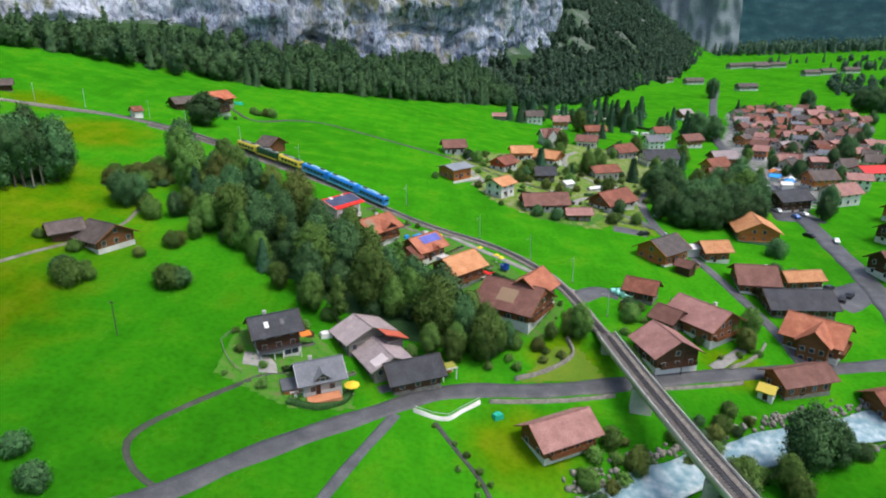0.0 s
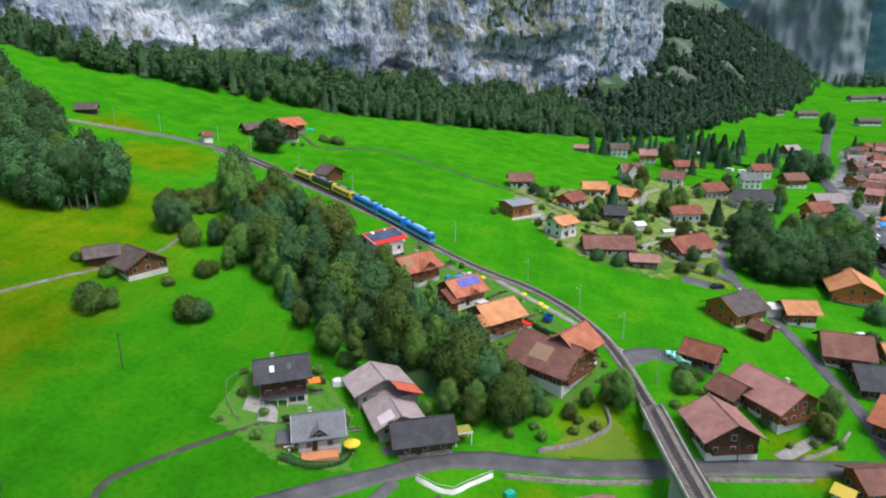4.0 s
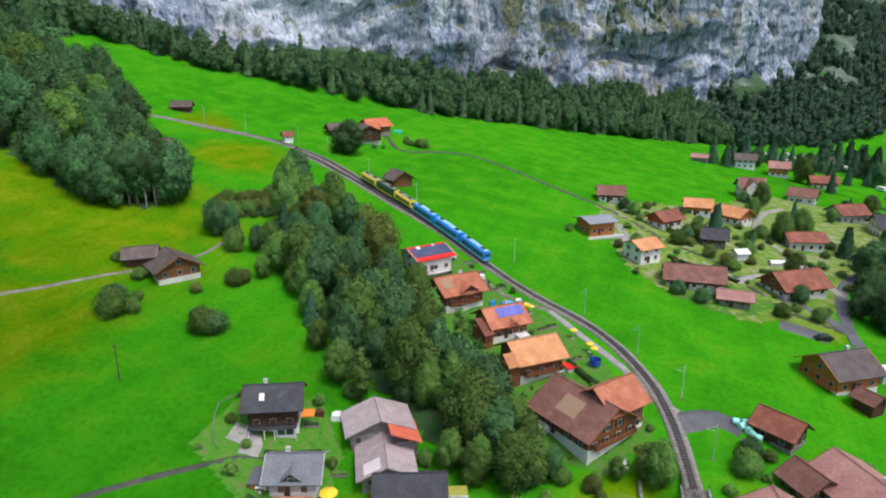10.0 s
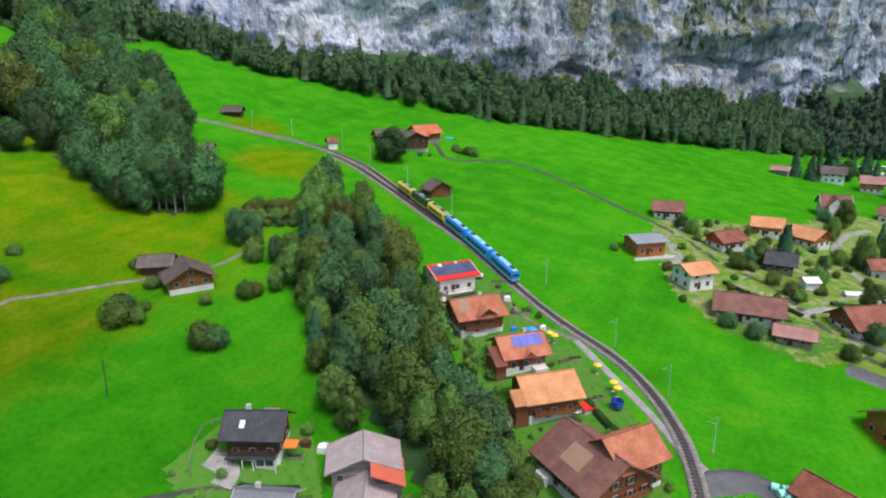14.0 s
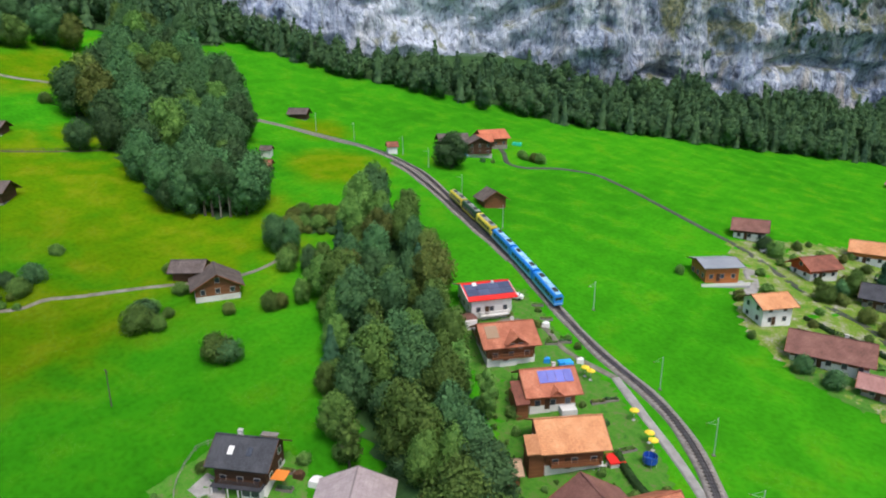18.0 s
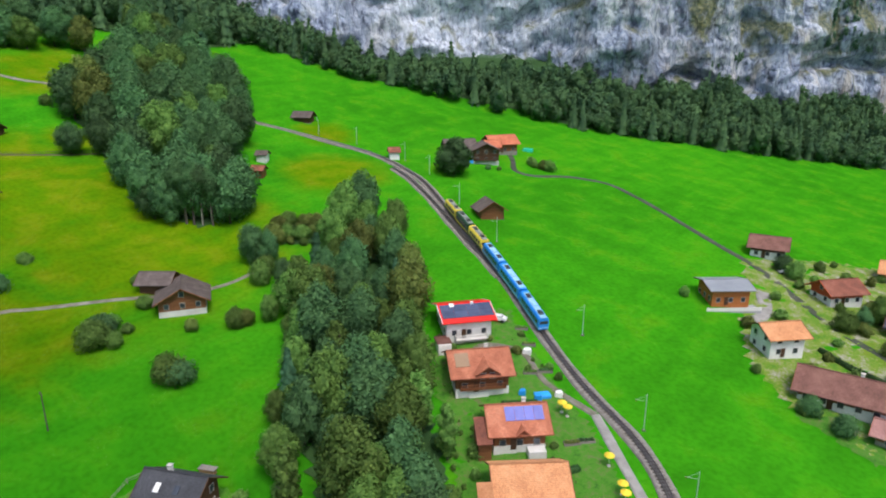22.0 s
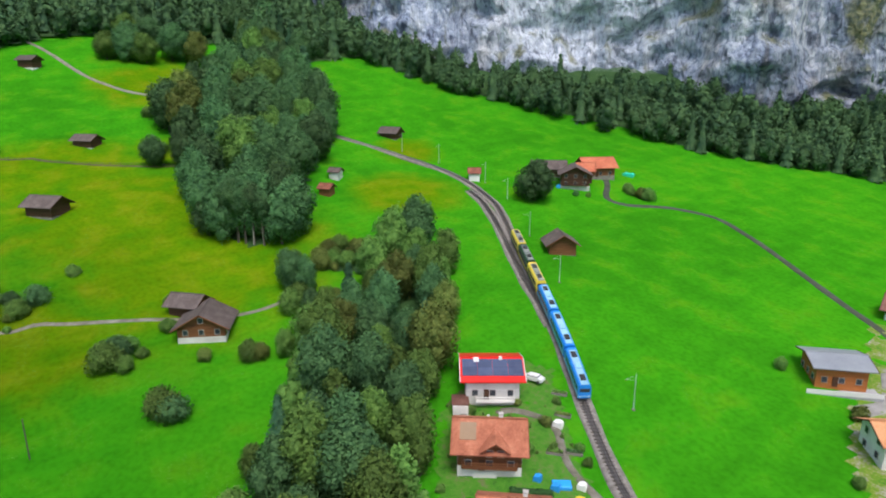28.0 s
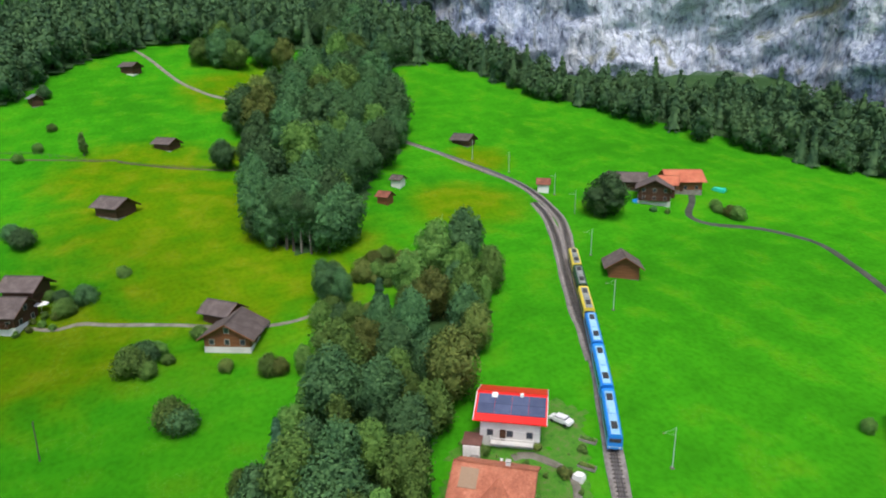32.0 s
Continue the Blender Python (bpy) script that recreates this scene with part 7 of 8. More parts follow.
def car(x, y, rot, colour):
    if colour not in CAR_BODIES:
        c = PAINTS[colour]
        CAR_BODIES[colour] = mesh_of("body", car_mesh(), surface(colour + "_car_paint", [c, tuple(v * 1.08 for v in c)], 0.4, 0.3, 0.1, 0, spec=0.5))
    o = empty("car", pose(x, y, height(x, y) + 0.1, 0, 0, rot), colour + " car parked on the asphalt", "car")
    share("body", CAR_BODIES[colour], None, o)
    share("glass", CAR_GLASS, None, o, "dark car windows")
    for dx in (-1.35, 1.35):
        for s in (-1, 1):
            share("wheel", TYRE, None, o).matrix_local = pose(dx, s * 0.8, 0.32)


car(-29.6, 198.6, 20, "white")
car(-4.5, 120.6, 30, "white")
for k, (x, y) in enumerate([(137, 270), (135, 256), (140, 281), (143.5, 275.5), (146, 287), (130, 219), (137, 214), (132.5, 247), (139, 262), (142, 268), (136, 240), (149, 293), (143, 250), (141, 243), (147, 277), (133, 262)]):
    car(x, y, 70 + 25 * (k % 3), ["white", "silver", "red", "blue", "white", "black", "white"][k % 7])
for x, y, a, c in ((112, 174.5, 30, "black"), (112.5, 168, 60, "black"), (116, 170.5, 45, "black"), (109, 176.5, 0, "white"), (80.5, 231, 60, "black"), (78.5, 228, 40, "white"), (99, 186.5, 10, "white"), (11.5, 279.5, 30, "silver"), (66.5, 205.5, 20, "black")):
    car(x, y, a, c)


def parasol(x, y, material, label, r=1.5):
    p = empty("parasol", pose(x, y, height(x, y)), label, "parasol")
    part("pole", tube((0, 0, -0.1), (0, 0, 2.4), 0.03, n=6), POLE_PAINT, p)
    bm = bmesh.new()
    c = bm.verts.new((0, 0, 2.65))
    ring = [bm.verts.new((math.cos(k * math.pi / 4) * r, math.sin(k * math.pi / 4) * r, 2.15)) for k in range(8)]
    low = [bm.verts.new((v.co.x, v.co.y, 2.0)) for v in ring]
    for k in range(8):
        bm.faces.new((c, ring[k], ring[(k + 1) % 8]))
        bm.faces.new((ring[k], low[k], low[(k + 1) % 8], ring[(k + 1) % 8]))
    part("canopy", bm, material, p)
    part("base", tube((0, 0, -0.05), (0, 0, 0.12), 0.35, n=12), CONCRETE, p)


for x, y in ((9.9, 175.7), (14.4, 171.4), (15.6, 169.9), (-1.8, 182.2), (-3.2, 182.6)):
    parasol(x, y, YELLOW_CLOTH, "yellow garden parasol on the lawn", 0.9)
parasol(-114.6, 116.2, TRIM, "white garden parasol beside the hillside chalet", 1.7)
parasol(-19.0, 113.6, YELLOW_CLOTH, "yellow parasol beside the grey house", 1.6)


def trampoline(x, y):
    t = empty("trampoline", pose(x, y, height(x, y)) @ Matrix.Scale(0.75, 4), "round trampoline with dark blue net", "trampoline")
    bm = bmesh.new()
    bmesh.ops.create_cone(bm, cap_ends=True, segments=20, radius1=1.6, radius2=1.6, depth=0.12, matrix=Matrix.Translation((0, 0, 0.8)))
    part("mat", bm, BLUE_PLASTIC, t)
    bm = bmesh.new()
    bmesh.ops.create_cone(bm, cap_ends=False, segments=20, radius1=1.65, radius2=1.65, depth=1.5, matrix=Matrix.Translation((0, 0, 1.6)))
    part("net", bm, BLUE_PLASTIC, t)
    for k in range(6):
        a = k * math.pi / 3
        part("leg", tube((math.cos(a) * 1.6, math.sin(a) * 1.6, -0.2), (math.cos(a) * 1.6, math.sin(a) * 1.6, 2.5), 0.04, n=6), POLE_PAINT, t)


trampoline(16.4, 166.4)


def pool(x, y):
    t = empty("paddling_pool", pose(x, y, height(x, y), 0, 0, 50), "bright blue paddling pool on the lawn", "pool")
    part("rim", box(-1.5, -1.0, -0.2, 1.5, 1.0, 0.5, 0.1), SKY_PLASTIC, t)
    part("water", box(-1.3, -0.8, 0.42, 1.3, 0.8, 0.52), SKY_PLASTIC, t)


pool(-8.4, 184.2)


def bale(x, y, k):
    b = empty("hay_bale", pose(x, y, height(x, y), 0, 0, 40 * k), "round hay bale wrapped in pale teal film", "hay bale", "wrapped bales beside the shed")
    bm = tube((-0.6, 0, 0.62), (0.6, 0, 0.62), 0.66, n=16)
    bmesh.ops.bevel(bm, geom=[e for e in bm.edges], offset=0.05, segments=1, affect="EDGES")
    part("wrap", bm, TEAL_WRAP, b)


for k, (x, y) in enumerate([(44.6, 158.6), (45.6, 157.6), (46.8, 157.0), (47.6, 155.9), (48.5, 155.4), (46.2, 159)]):
    bale(x, y, k)


def hedge(pts, h=1.4, w=1.3, label="dense clipped green hedge"):
    r = np.random.default_rng(len(pts) * 7 + int(abs(pts[0][0])))
    L, N = normals_2d(smooth_line(pts, 0.7))
    P, D = [], []
    for k in range(len(L)):
        z = height(*L[k])
        for _ in range(26):
            a = r.uniform(0, math.pi)
            o, dz = math.cos(a) * w / 2, 0.2 + (h - 0.2) * (math.sin(a) ** 0.5) * r.uniform(0.3, 1)
            p = L[k] + N[k] * o + r.normal(0, 0.12, 2)
            P.append((p[0], p[1], z + dz))
            D.append((N[k][0] * math.cos(a), N[k][1] * math.cos(a), math.sin(a)))
    V, Q = quads_at(np.array(P), np.array(D), 0.2, r)
    n = len(L)
    CV, CT = [], []
    for k in range(n):
        z = height(*L[k])
        for o, dz in ((-w * 0.4, -0.2), (-w * 0.36, h * 0.8), (w * 0.36, h * 0.8), (w * 0.4, -0.2)):
            p = L[k] + N[k] * o
            CV.append((p[0], p[1], z + dz))
    for k in range(n - 1):
        for j in range(3):
            a = k * 4 + j
            CT += [(a, a + 1, a + 5), (a, a + 5, a + 4)]
    me = crown_mesh("hedge", (V, Q, np.array(CV), np.array(CT)), HEDGE)
    tagged(share("hedge", me), label, "hedge")


hedge([(79, 470), (105, 495), (130, 515), (155, 488)], 2.2, 2.4)
hedge([(-33.5, 116.8), (-29.5, 119.0), (-25.5, 121.8)], 1.2, 1.2, "low hedge round the dark house's garden")
hedge([(-30.5, 107.5), (-25, 107.5), (-20.5, 110.5), (-19.4, 114)], 1.2, 1.4, "garden hedge of the grey house")
hedge([(2.5, 166), (6.5, 171.5)], 1.2, 1.2, "garden hedge between the chalets")
hedge([(-12.5, 177), (-8, 181.5)], 1.0, 1.0, "garden hedge between the chalets")
hedge([(11, 165), (17, 160), (22, 158)], 1.3, 1.4, "garden hedge of the large chalet")
hedge([(28, 241), (34, 238), (40, 236.5), (48, 232)], 1.2, 1.2, "hedge along the farm lane")
hedge([(55, 246), (63, 250), (72, 262), (66, 268)], 1.4, 1.4, "dark garden hedge of the upper village")


def shelter(x, y, rot):
    s = empty("bus_shelter", pose(x, y, height(x, y), 0, 0, rot), "small shelter with mossy green roof and pale frame", "shelter")
    part("roof", box(-1.7, -1.3, 2.5, 1.7, 1.3, 2.75, 0.04), surface("mossy_roof", [(0.20, 0.22, 0.03), (0.34, 0.34, 0.07)], 2, 0.95), s)
    for px in (-1.55, 1.55):
        for py in (-1.15, 1.15):
            part("post", box(px - 0.09, py - 0.09, -0.4, px + 0.09, py + 0.09, 2.5), TRIM, s)
    part("back_wall", box(-1.5, 1.05, -0.3, 1.5, 1.18, 2.45), WOOD_ORANGE, s)
    part("beam", box(-1.75, -1.38, 2.35, 1.75, -1.25, 2.72), TRIM, s)


shelter(0.4, 122.6, 24)


def kiosk(x, y, rot):
    k = empty("yellow_shed", pose(x, y, height(x, y), 0, 0, rot), "small white shed with bright yellow roof", "shed")
    part("wall", prism(3.0, 3.0, -1.5, 2.2, 3.0), PLASTER, k)
    for s in (-1, 1):
        part("roof", roof_slab(3.8, 2.1, 2.0, 3.2, s), YELLOW, k)
    part("door", box(-0.5, -1.56, 0, 0.5, -1.5, 2.0), WOOD_DARK, k)


kiosk(69.5, 121.6, -40)
chalet(78, 125.6, 14, 14.0, 9.0, 3.0, 5.4, WOOD_BROWN, R_BROWN, STONE, 1.4, "low building with brown roof along the road", rows=1)
chalet(98, 122, 14, 13.0, 9.0, 3.4, 6.0, WOOD_BROWN, R_RUST, STONE, 1.4, "low building with rust red roof along the river", rows=1)


def tarp_stack(x, y, material, label, name="covered_stack", s=1.2):
    t = empty(name, pose(x, y, height(x, y), 0, 0, 25), label, "stack")
    s *= 0.8
    bm = box(-s, -s * 0.7, -0.3, s, s * 0.7, 1.0)
    bmesh.ops.subdivide_edges(bm, edges=bm.edges[:], cuts=2, use_grid_fill=True)
    for v in bm.verts:
        if v.co.z > 0.6:
            v.co.z += 0.15 * math.sin(v.co.x * 3 + v.co.y * 2)
            v.co.x *= 0.85
    part("cover", bm, material, t)
    part("base", box(-s * 0.9, -s * 0.6, -0.5, s * 0.9, s * 0.6, 0.05), SLEEPER, t)


tarp_stack(10.4, 111.4, TEAL_TARP, "stack covered with a teal tarpaulin")
tarp_stack(-27.2, 131.2, TRIM, "white covered wood stack", s=1.6)
tarp_stack(-30.6, 130.2, WOOD_DARK, "dark stack of split firewood", s=1.1)
tarp_stack(-6.0, 186.2, TRIM, "white garden furniture under cover", s=0.9)
tarp_stack(-18.2, 193.6, TRIM, "white covered garden stack", s=1.1)
tarp_stack(-11.6, 182.0, SKY_PLASTIC, "blue covered garden stack", s=0.8)
tarp_stack(-8.5, 182.9, SKY_PLASTIC, "blue covered garden stack", s=0.9)
tarp_stack(-104, 284, SKY_PLASTIC, "blue tarpaulin beside the farm", s=1.0)
tarp_stack(-101.0, 319.0, TEAL_TARP, "teal covered trailer beside the stable", s=2.6)
tarp_stack(-117.5, 301.5, TRIM, "white covered stack behind the farm", s=1.6)
tarp_stack(-122.0, 296.0, TRIM, "white wrapped stack behind the farm", s=2.0)
chalet(-105.2, 299.0, 45, 7.0, 8.5, 3.8, 6.4, WOOD_DARK, R_REDTILE, None, 0, "low red-roofed link between house and stable", name="shed", cat="shed", rows=0)
chalet(-2.1, 150.5, 44, 5.0, 5.0, 2.2, 3.6, WOOD_BROWN, TAN_ROOF, None, 0, "small garden hut with tan roof", name="hut", cat="hut", rows=0)
chalet(49.5, 256, 30, 5.0, 5.0, 2.2, 3.2, PLASTER, surface("white_canvas", [(0.72, 0.72, 0.72), (0.8, 0.8, 0.8)], 1, 0.7), None, 0, "white canvas garden pavilion", name="pavilion", cat="pavilion", rows=0)
chalet(62.5, 258, 22, 9.0, 2.6, 1.4, 2.0, PLASTER, surface("white_canvas", [(0.72, 0.72, 0.72), (0.8, 0.8, 0.8)], 1, 0.7), None, 0, "long low white greenhouse", name="greenhouse", cat="greenhouse", rows=0, over=0.2)
chalet(77.5, 192.5, 20, 6.0, 5.0, 2.6, 3.2, PLASTER, TRIM, None, 0, "white flat-roofed garage beside the lane", name="garage", cat="garage", rows=0)
chalet(139, 253, 15, 16, 12, 4.5, 8.0, WOOD_DARK, R_DARK, PLASTER, 2.4, "house with dark slate roof beside the car park", rows=2)
chalet(212, 312, 5, 20, 12, 4.4, 7.2, PLASTER, R_RED, None, 2.4, "long building with bright orange red roof", rows=2)
chalet(190, 290, -20, 11, 10, 5, 7.4, PLASTER, R_PINK, None, 2.4, "cream house beside the green field", rows=2)
for x, y, rot in ((500, 1105, 10), (525, 1112, 15), (548, 1100, 0), (475, 1096, 20), (515, 1085, 5), (528, 960, 10), (560, 975, 12), (600, 985, 8), (330, 880, 10), (300, 905, 30), (365, 800, 10)):
    chalet(x, y, rot, 26, 13, 5, 8.5, WOOD_GREY, R_SHINGLE, PLASTER, 2.5, "distant farm building across the fields", near="far", rows=2, group="distant farm buildings")

# garden beds, lawns and shrubs
VILLAGE_GROUND = surface("village_yards", [(0.06, 0.13, 0.04), (0.10, 0.13, 0.08), (0.20, 0.20, 0.20), (0.32, 0.31, 0.31), (0.42, 0.41, 0.42)], 0.45, 0.95, 0, 0.3, fine=3)
patch("village_yards", [(123, 250), (150, 256), (176, 288), (205, 322), (232, 372), (270, 398), (348, 540), (332, 604), (262, 606), (214, 490), (184, 430), (170, 370), (150, 310)], 0.03, VILLAGE_GROUND, "grey yards and small gardens of the far village", "yard", 4.0)
ribbon("house_drive", [(76, 147), (75.1, 144.4), (72.3, 139.3), (66.7, 134.4), (61, 130)], 2.4, 0.07, PALE_GRAVEL, "gravel drive curving up from the road", "drive")
wall_along("drive_wall", [(78, 141), (74.5, 136.5), (69, 132.4), (65, 130.4)], 0.7, 0.5, STONE, "rubble stone wall along the drive")
for x, y in scatter([(150, 300), (200, 330), (260, 400), (340, 540), (330, 600), (270, 605), (215, 480), (175, 380)], 11, 46, 90):
    k = mix.choices(["deep", "mid", "fir", "bush_deep"], [0.4, 0.25, 0.15, 0.2])[0]
    tree(x, y, mix.uniform(3, 5) if k == "bush_deep" else mix.uniform(5, 10), k, "trees among the far roofs")
for x, y, h in ((342, 620, 18), (298, 736, 20), (175, 449, 20), (181, 455, 19), (170, 456, 21), (178, 462, 17), (186, 449, 18), (168, 446, 17), (385, 591, 22), (392, 598, 20), (380, 600, 20), (398, 588, 21), (404, 604, 20)):
    tree(x, y, h, "fir" if h % 2 else "deep", "tall trees behind the far village", 1.2)
PARASOL_COLOURS = [SKY_PLASTIC, TRIM, ORANGE_CLOTH, TRIM]
for k, (x, y) in enumerate(((159.6, 293.8), (163, 299), (165.7, 318), (169, 322), (160, 306), (156, 288))):
    chalet(x, y, 20 + 30 * k, 5.5, 5.0, 2.4, 3.6, TRIM, PARASOL_COLOURS[k % 4], None, 0, "small market pavilion with a canvas roof", name="pavilion", cat="pavilion", rows=0, group="canvas pavilions of the far village")
patch("garden", [(-41, 197), (-30, 204), (-14, 192.5), (2, 183), (14, 173), (25, 160), (30, 150), (24, 137), (12, 137), (2, 148), (-8, 157), (-20, 168), (-34, 180)], 0.05, GARDEN_SOIL, "gardens with beds and lawn between the chalets", "garden", 1.2)
patch("lawn", [(26, 134), (31, 134), (35, 124.5), (27, 123), (16, 122), (20, 128)], 0.05, LAWN, "olive lawn inside the curved wall", "lawn", 1.0)
patch("lawn", [(54, 212), (60, 219), (70, 216), (71, 206), (64, 210)], 0.05, LAWN, "olive yellow lawn beside the lane", "lawn", 1.0)
patch("lawn", [(36, 246), (50, 244), (54, 252), (44, 258), (34, 254)], 0.05, LAWN, "yellowish lawn between the village houses", "lawn", 1.2)
patch("garden", [(30, 212), (44, 206), (54, 212), (58, 224), (48, 230), (32, 228)], 0.05, GARDEN_SOIL, "garden beds round the brown chalet", "garden", 1.2)
patch("garden", [(-46, 112), (-30, 106), (-18, 109), (-22, 124), (-32, 134), (-46, 128)], 0.045, GARDEN_SOIL, "gardens round the slate-roofed houses", "garden", 0.7)
VILLAGE_GARDEN = surface("village_gardens", [(0.050, 0.175, 0.012), (0.095, 0.225, 0.014), (0.170, 0.255, 0.022), (0.26, 0.27, 0.16), (0.40, 0.39, 0.37)], 0.9, 0.95, 0, 0.4, fine=2.5)
patch("garden", [(0, 280), (6, 258), (16, 226), (32, 212), (50, 206), (72, 222), (84, 262), (110, 300), (124, 350), (100, 376), (60, 376), (44, 318), (20, 304)], 0.04, VILLAGE_GARDEN, "lawns, beds and drives of the upper village", "garden", 2.0)
ribbon("drive", [(10, 262), (14, 250), (12, 243)], 3.2, 0.08, PALE_GRAVEL, "pale drive beside the modern house", "drive")
ribbon("drive", [(48, 232), (52, 240), (60, 246), (74, 250)], 2.6, 0.08, PALE_GRAVEL, "pale drive between the village gardens", "drive")
ribbon("drive", [(74, 213), (66, 224), (58, 228)], 3.4, 0.09, ASPHALT, "asphalt drive of the wide chalet", "drive")
ribbon("drive", [(76, 240), (66, 272), (58, 296), (62, 330), (72, 352)], 2.6, 0.09, PALE_GRAVEL, "pale lane through the upper village", "drive")
HOUSES = [(o.matrix_basis.translation.x, o.matrix_basis.translation.y) for o in scene.objects if o.type == "EMPTY" and o.get("category") in ("house", "barn", "shed", "garage", "hut", "car", "parasol", "trampoline", "pool")]


def shrubs(poly, gap, seed, limit, group, clear=6.2, kinds=("shrub", "shrub", "shrub_yellow"), size=(1.0, 2.2)):
    r = random.Random(seed)
    for x, y in scatter(poly, gap, seed, limit):
        if all((x - a) ** 2 + (y - b) ** 2 > clear ** 2 for a, b in HOUSES) and float(line_distance(np.array([x]), np.array([y]), TRACK)[0]) > 3.5:
            tree(x, y, r.uniform(*size), r.choice(kinds), group, r.uniform(0.9, 1.3))


shrubs([(-41, 197), (-30, 204), (2, 184), (25, 161), (30, 150), (24, 137), (12, 137), (-8, 157), (-34, 180)], 3.2, 31, 60, "shrubs of the gardens by the railway")
shrubs([(-46, 112), (-30, 106), (-18, 109), (-22, 124), (-32, 134), (-46, 128)], 3.4, 32, 14, "shrubs of the slate-roofed houses")
shrubs([(0, 276), (12, 240), (30, 212), (50, 206), (76, 226), (100, 300), (60, 310), (16, 300)], 6.5, 33, 70, "shrubs of the upper village", size=(1.4, 3.2))
shrubs([(22, 99), (28, 103), (42, 110), (58, 117), (66, 118), (60, 110), (44, 103), (30, 96)], 3.0, 34, 30, "bushes on the river bank", 5, ("shrub", "bush_deep", "shrub_yellow", "bush"), (1.6, 3.2))
shrubs([(26, 83), (36, 89), (48, 96), (64, 103), (86, 110), (88, 106), (64, 98), (48, 91), (34, 83)], 4.2, 35, 25, "bushes on the river bank", 5, ("shrub", "bush_deep", "bush"), (1.6, 3.6))
shrubs([(40, 138), (44, 152), (70, 158), (80, 146), (74, 134), (60, 133)], 4.5, 36, 25, "shrubs of the chalets by the bridge")
shrubs([(8, 124), (14, 136), (24, 137), (30, 132), (20, 126)], 3.2, 37, 9, "bushes inside the curved wall", 4)
shrubs([(-3, 107), (0, 109), (4, 101), (8, 94), (11, 88), (7, 87), (2, 96)], 2.2, 38, 10, "bushes along the stream ditch", 4, ("shrub",), (0.7, 1.4))


def caravan(x, y, rot):
    c = empty("caravan", pose(x, y, height(x, y) + 0.1, 0, 0, rot), "white caravan parked on the campsite grass", "caravan", "caravans on the campsite")
    share("body", CARAVAN_BODY, None, c)
    share("window", CARAVAN_GLASS, None, c, "dark caravan window")
    for s in (-1, 1):
        share("wheel", TYRE, None, c).matrix_local = pose(0.2, s * 0.95, 0.32)


bm = box(-2.7, -1.1, 0.45, 2.7, 1.1, 2.6, 0.25)
CARAVAN_BODY = mesh_of("body", bm, TRIM)
CARAVAN_GLASS = mesh_of("window", box(-1.6, -1.13, 1.5, 1.4, 1.13, 2.1, 0.02), GLASS)
for k, (x, y) in enumerate([(73.9, 506.8), (81.2, 530), (86, 522), (95.4, 545), (97.6, 530), (105.9, 550), (105.6, 528), (121.9, 538.5), (118, 514), (133.7, 550), (113.2, 545), (134.6, 459), (141.5, 457.6), (90, 510), (76, 518), (127, 525)]):
    caravan(x, y, 20 + 35 * (k % 4))


# kitchen gardens and yards: raised beds, benches, tables, stacked wood
BED_PLANTS = [mesh_of("plants", bm, m) for bm, m in ((bmesh.new(), LEAF_MID), (bmesh.new(), LEAF_YELLOW), (bmesh.new(), LEAF_DEEP))]
BED_EARTH = mesh_of("earth", box(-1.35, -0.5, 0.0, 1.35, 0.5, 0.24, 0.03), surface("dug_earth", [(0.045, 0.032, 0.022), (0.085, 0.062, 0.045)], 3.0, 0.95, 0, 0.6))
BED_BOARD = mesh_of("board", box(-1.45, -0.03, -0.2, 1.45, 0.03, 0.3, 0.01), WOOD_GREY)
BED_END = mesh_of("board", box(-0.03, -0.55, -0.2, 0.03, 0.55, 0.3, 0.01), WOOD_GREY)
for k, me in enumerate(BED_PLANTS):
    r = np.random.default_rng(300 + k)
    c = np.stack([r.uniform(-1.25, 1.25, 150), r.uniform(-0.42, 0.42, 150), r.uniform(0.24, 0.55, 150)], 1)
    V, Q = quads_at(c, np.tile([0.0, 0.0, 1.0], (150, 1)), 0.17, r, 0.7)
    me.from_pydata([tuple(v) for v in V], [], [tuple(int(i) for i in q) for q in Q])


def raised_bed(x, y, rot, k):
    b = empty("raised_bed", pose(x, y, height(x, y) + 0.1, 0, 0, rot), "wooden raised garden bed with green plants", "garden bed", "raised beds of the gardens")
    share("earth", BED_EARTH, None, b)
    share("plants", BED_PLANTS[k % 3], None, b, "low leafy plants")
    for s in (-1, 1):
        share("board", BED_BOARD, None, b).matrix_local = pose(0, s * 0.53, 0)
        share("board", BED_END, None, b).matrix_local = pose(s * 1.42, 0, 0)


def garden_table(x, y, rot, material=TRIM):
    t = empty("garden_table", pose(x, y, height(x, y) + 0.08, 0, 0, rot), "pale garden table on the terrace", "table")
    part("top", box(-0.9, -0.45, 0.70, 0.9, 0.45, 0.76, 0.01), material, t)
    for px in (-0.75, 0.75):
        for py in (-0.35, 0.35):
            part("leg", box(px - 0.04, py - 0.04, -0.1, px + 0.04, py + 0.04, 0.70), material, t)


def garden_chair(x, y, rot):
    c = empty("garden_chair", pose(x, y, height(x, y) + 0.08, 0, 0, rot), "white garden chair beside a table", "chair", "garden chairs")
    part("seat", box(-0.24, -0.24, 0.40, 0.24, 0.24, 0.46, 0.01), TRIM, c)
    part("backrest", box(-0.24, 0.20, 0.46, 0.24, 0.26, 0.95, 0.01), TRIM, c)
    for px in (-0.2, 0.2):
        for py in (-0.2, 0.2):
            part("leg", box(px - 0.025, py - 0.025, -0.1, px + 0.025, py + 0.025, 0.40), TRIM, c)


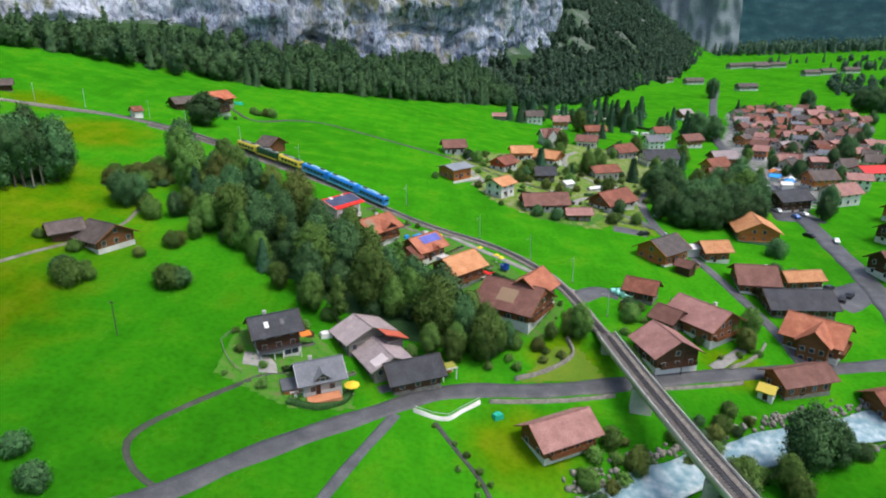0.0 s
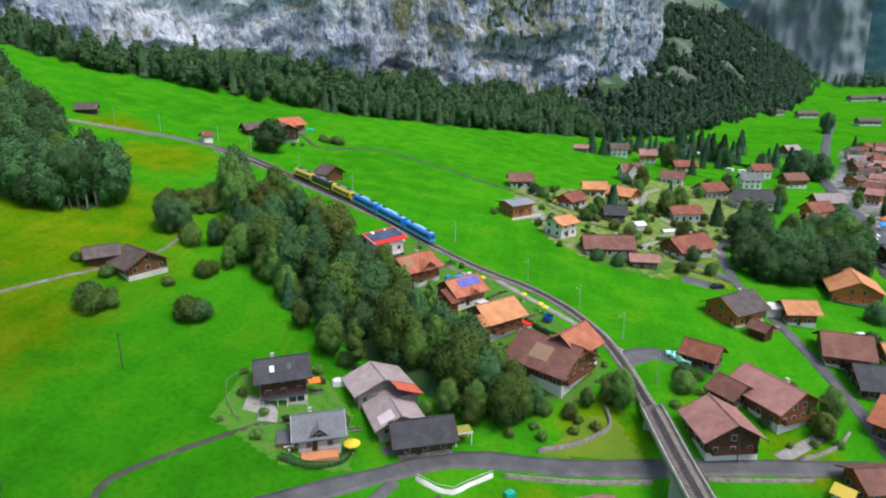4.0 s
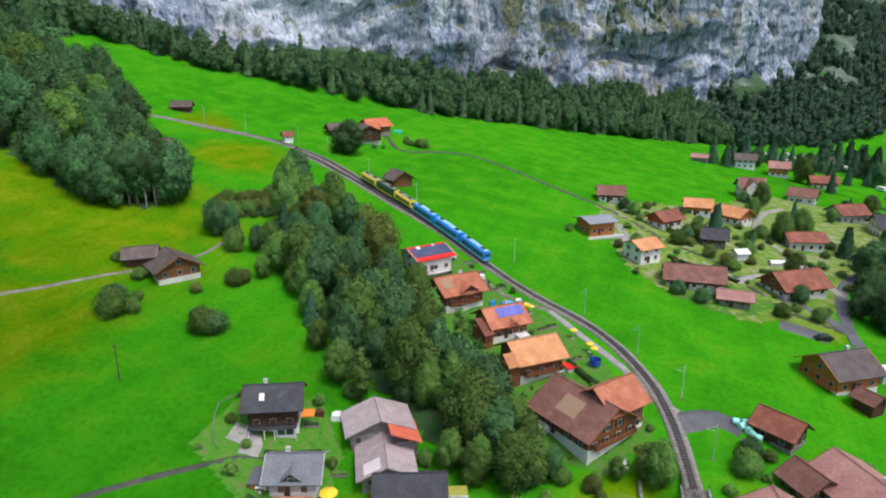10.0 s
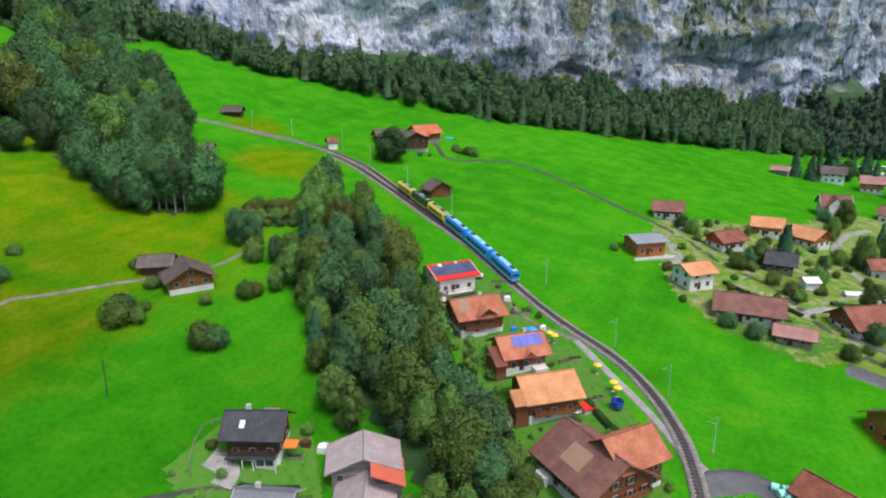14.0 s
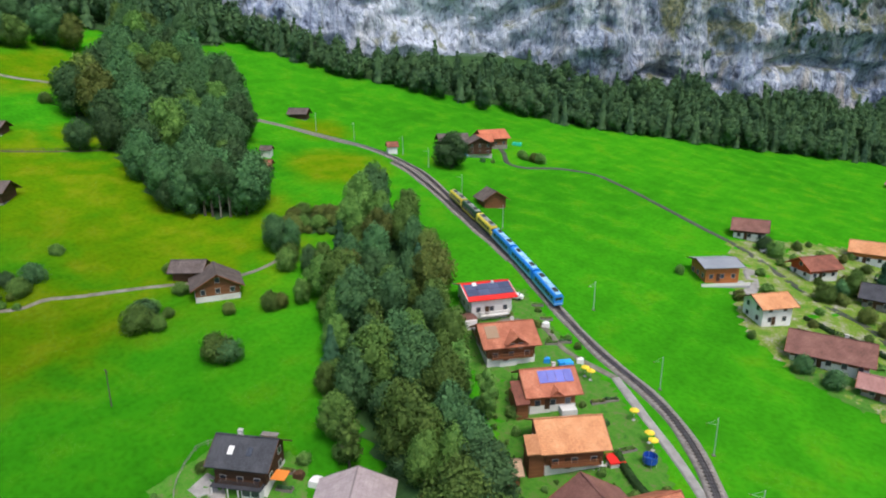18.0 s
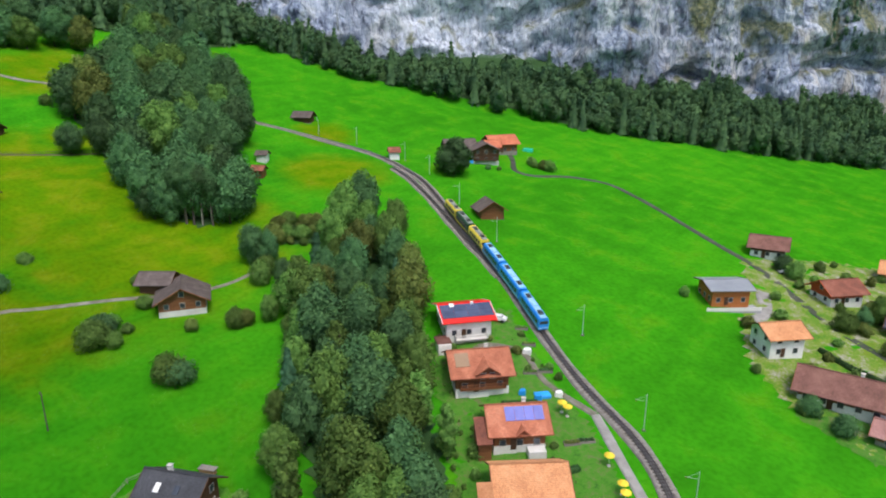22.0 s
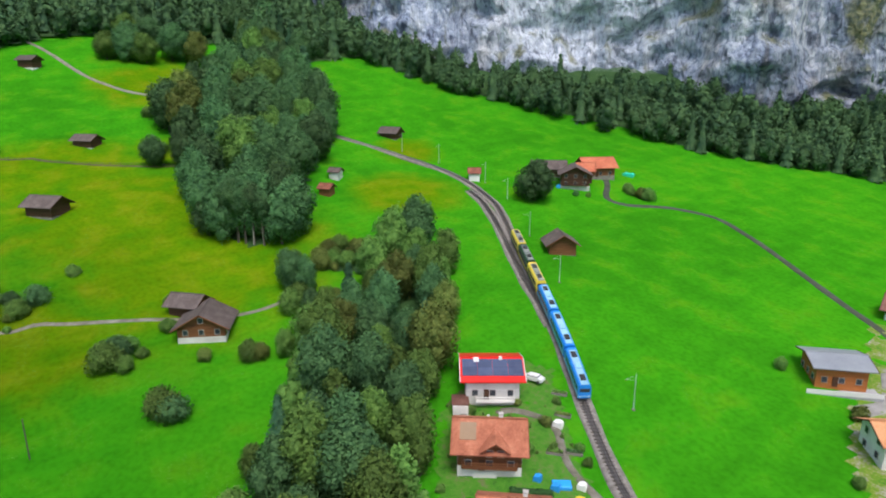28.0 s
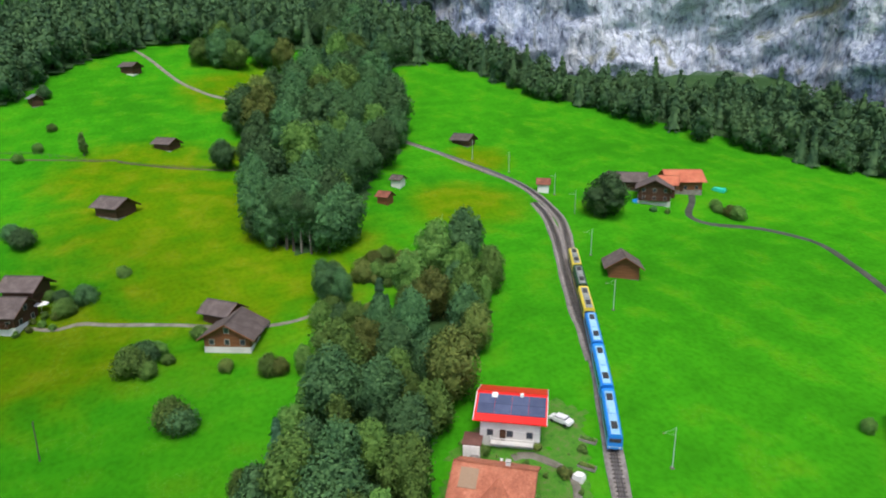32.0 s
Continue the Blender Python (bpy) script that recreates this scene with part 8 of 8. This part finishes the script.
LOG_END = mesh_of("log", tube((0, -0.5, 0), (0, 0.5, 0), 0.14, n=8), surface("cut_firewood", [(0.26, 0.15, 0.07), (0.42, 0.27, 0.14)], 3.0, 0.9))


def woodpile(x, y, rot, n=9, rows=5):
    w = empty("woodpile", pose(x, y, height(x, y), 0, 0, rot), "stacked split firewood under a weathered board", "woodpile")
    for j in range(rows):
        for i in range(n):
            share("log", LOG_END, None, w).matrix_local = pose((i - n / 2) * 0.29 + 0.14 * (j % 2), 0, 0.12 + j * 0.25)
    part("cover", box(-n * 0.15 - 0.2, -0.65, rows * 0.25 + 0.02, n * 0.15 + 0.2, 0.65, rows * 0.25 + 0.10, 0.01), WOOD_GREY, w)


for k, (x, y, a) in enumerate(((-24, 200, 35), (-19.5, 196.2, 35), (-12, 191, 40), (-14, 188.5, 40), (2.5, 176.5, 45), (4.2, 178.6, 45), (12.2, 167.5, 50), (-33, 129.5, 27), (-30.5, 127, 27), (-20.5, 119.5, 20))):
    raised_bed(x, y, a, k)
for x, y, a in ((-26.2, 184.2, 50), (9.6, 160.6, 44), (-12.2, 173.0, 46), (-29.8, 110.2, 22), (25.2, 139.8, -34)):
    garden_table(x, y, a)
    for dx, dy, turn in ((0, 0.9, 0), (0, -0.9, 180), (1.3, 0, -90)):
        p = pose(x, y, 0, 0, 0, a) @ Vector((dx, dy, 0))
        garden_chair(p.x, p.y, a + turn)
for x, y, a in ((-40.2, 132.0, 27), (-12.2, 128.8, 30), (12.2, 153.6, -34), (-28.8, 180.6, 140), (46.6, 152.4, -32), (75.6, 181.6, 36)):
    woodpile(x, y, a)
spots = [p for p in scatter([(-41, 197), (-30, 204), (2, 184), (25, 161), (30, 150), (24, 137), (12, 137), (-8, 157), (-34, 180)], 2.0, 51, 150)
         if all((p[0] - a) ** 2 + (p[1] - b) ** 2 > 42 for a, b in HOUSES) and float(line_distance(np.array([p[0]]), np.array([p[1]]), TRACK)[0]) > 4]
woods("garden_plants", spots, "low mixed garden plants between the chalets", (0.7, 1.7), 0.0, 12, True, None, LEAF_MID)
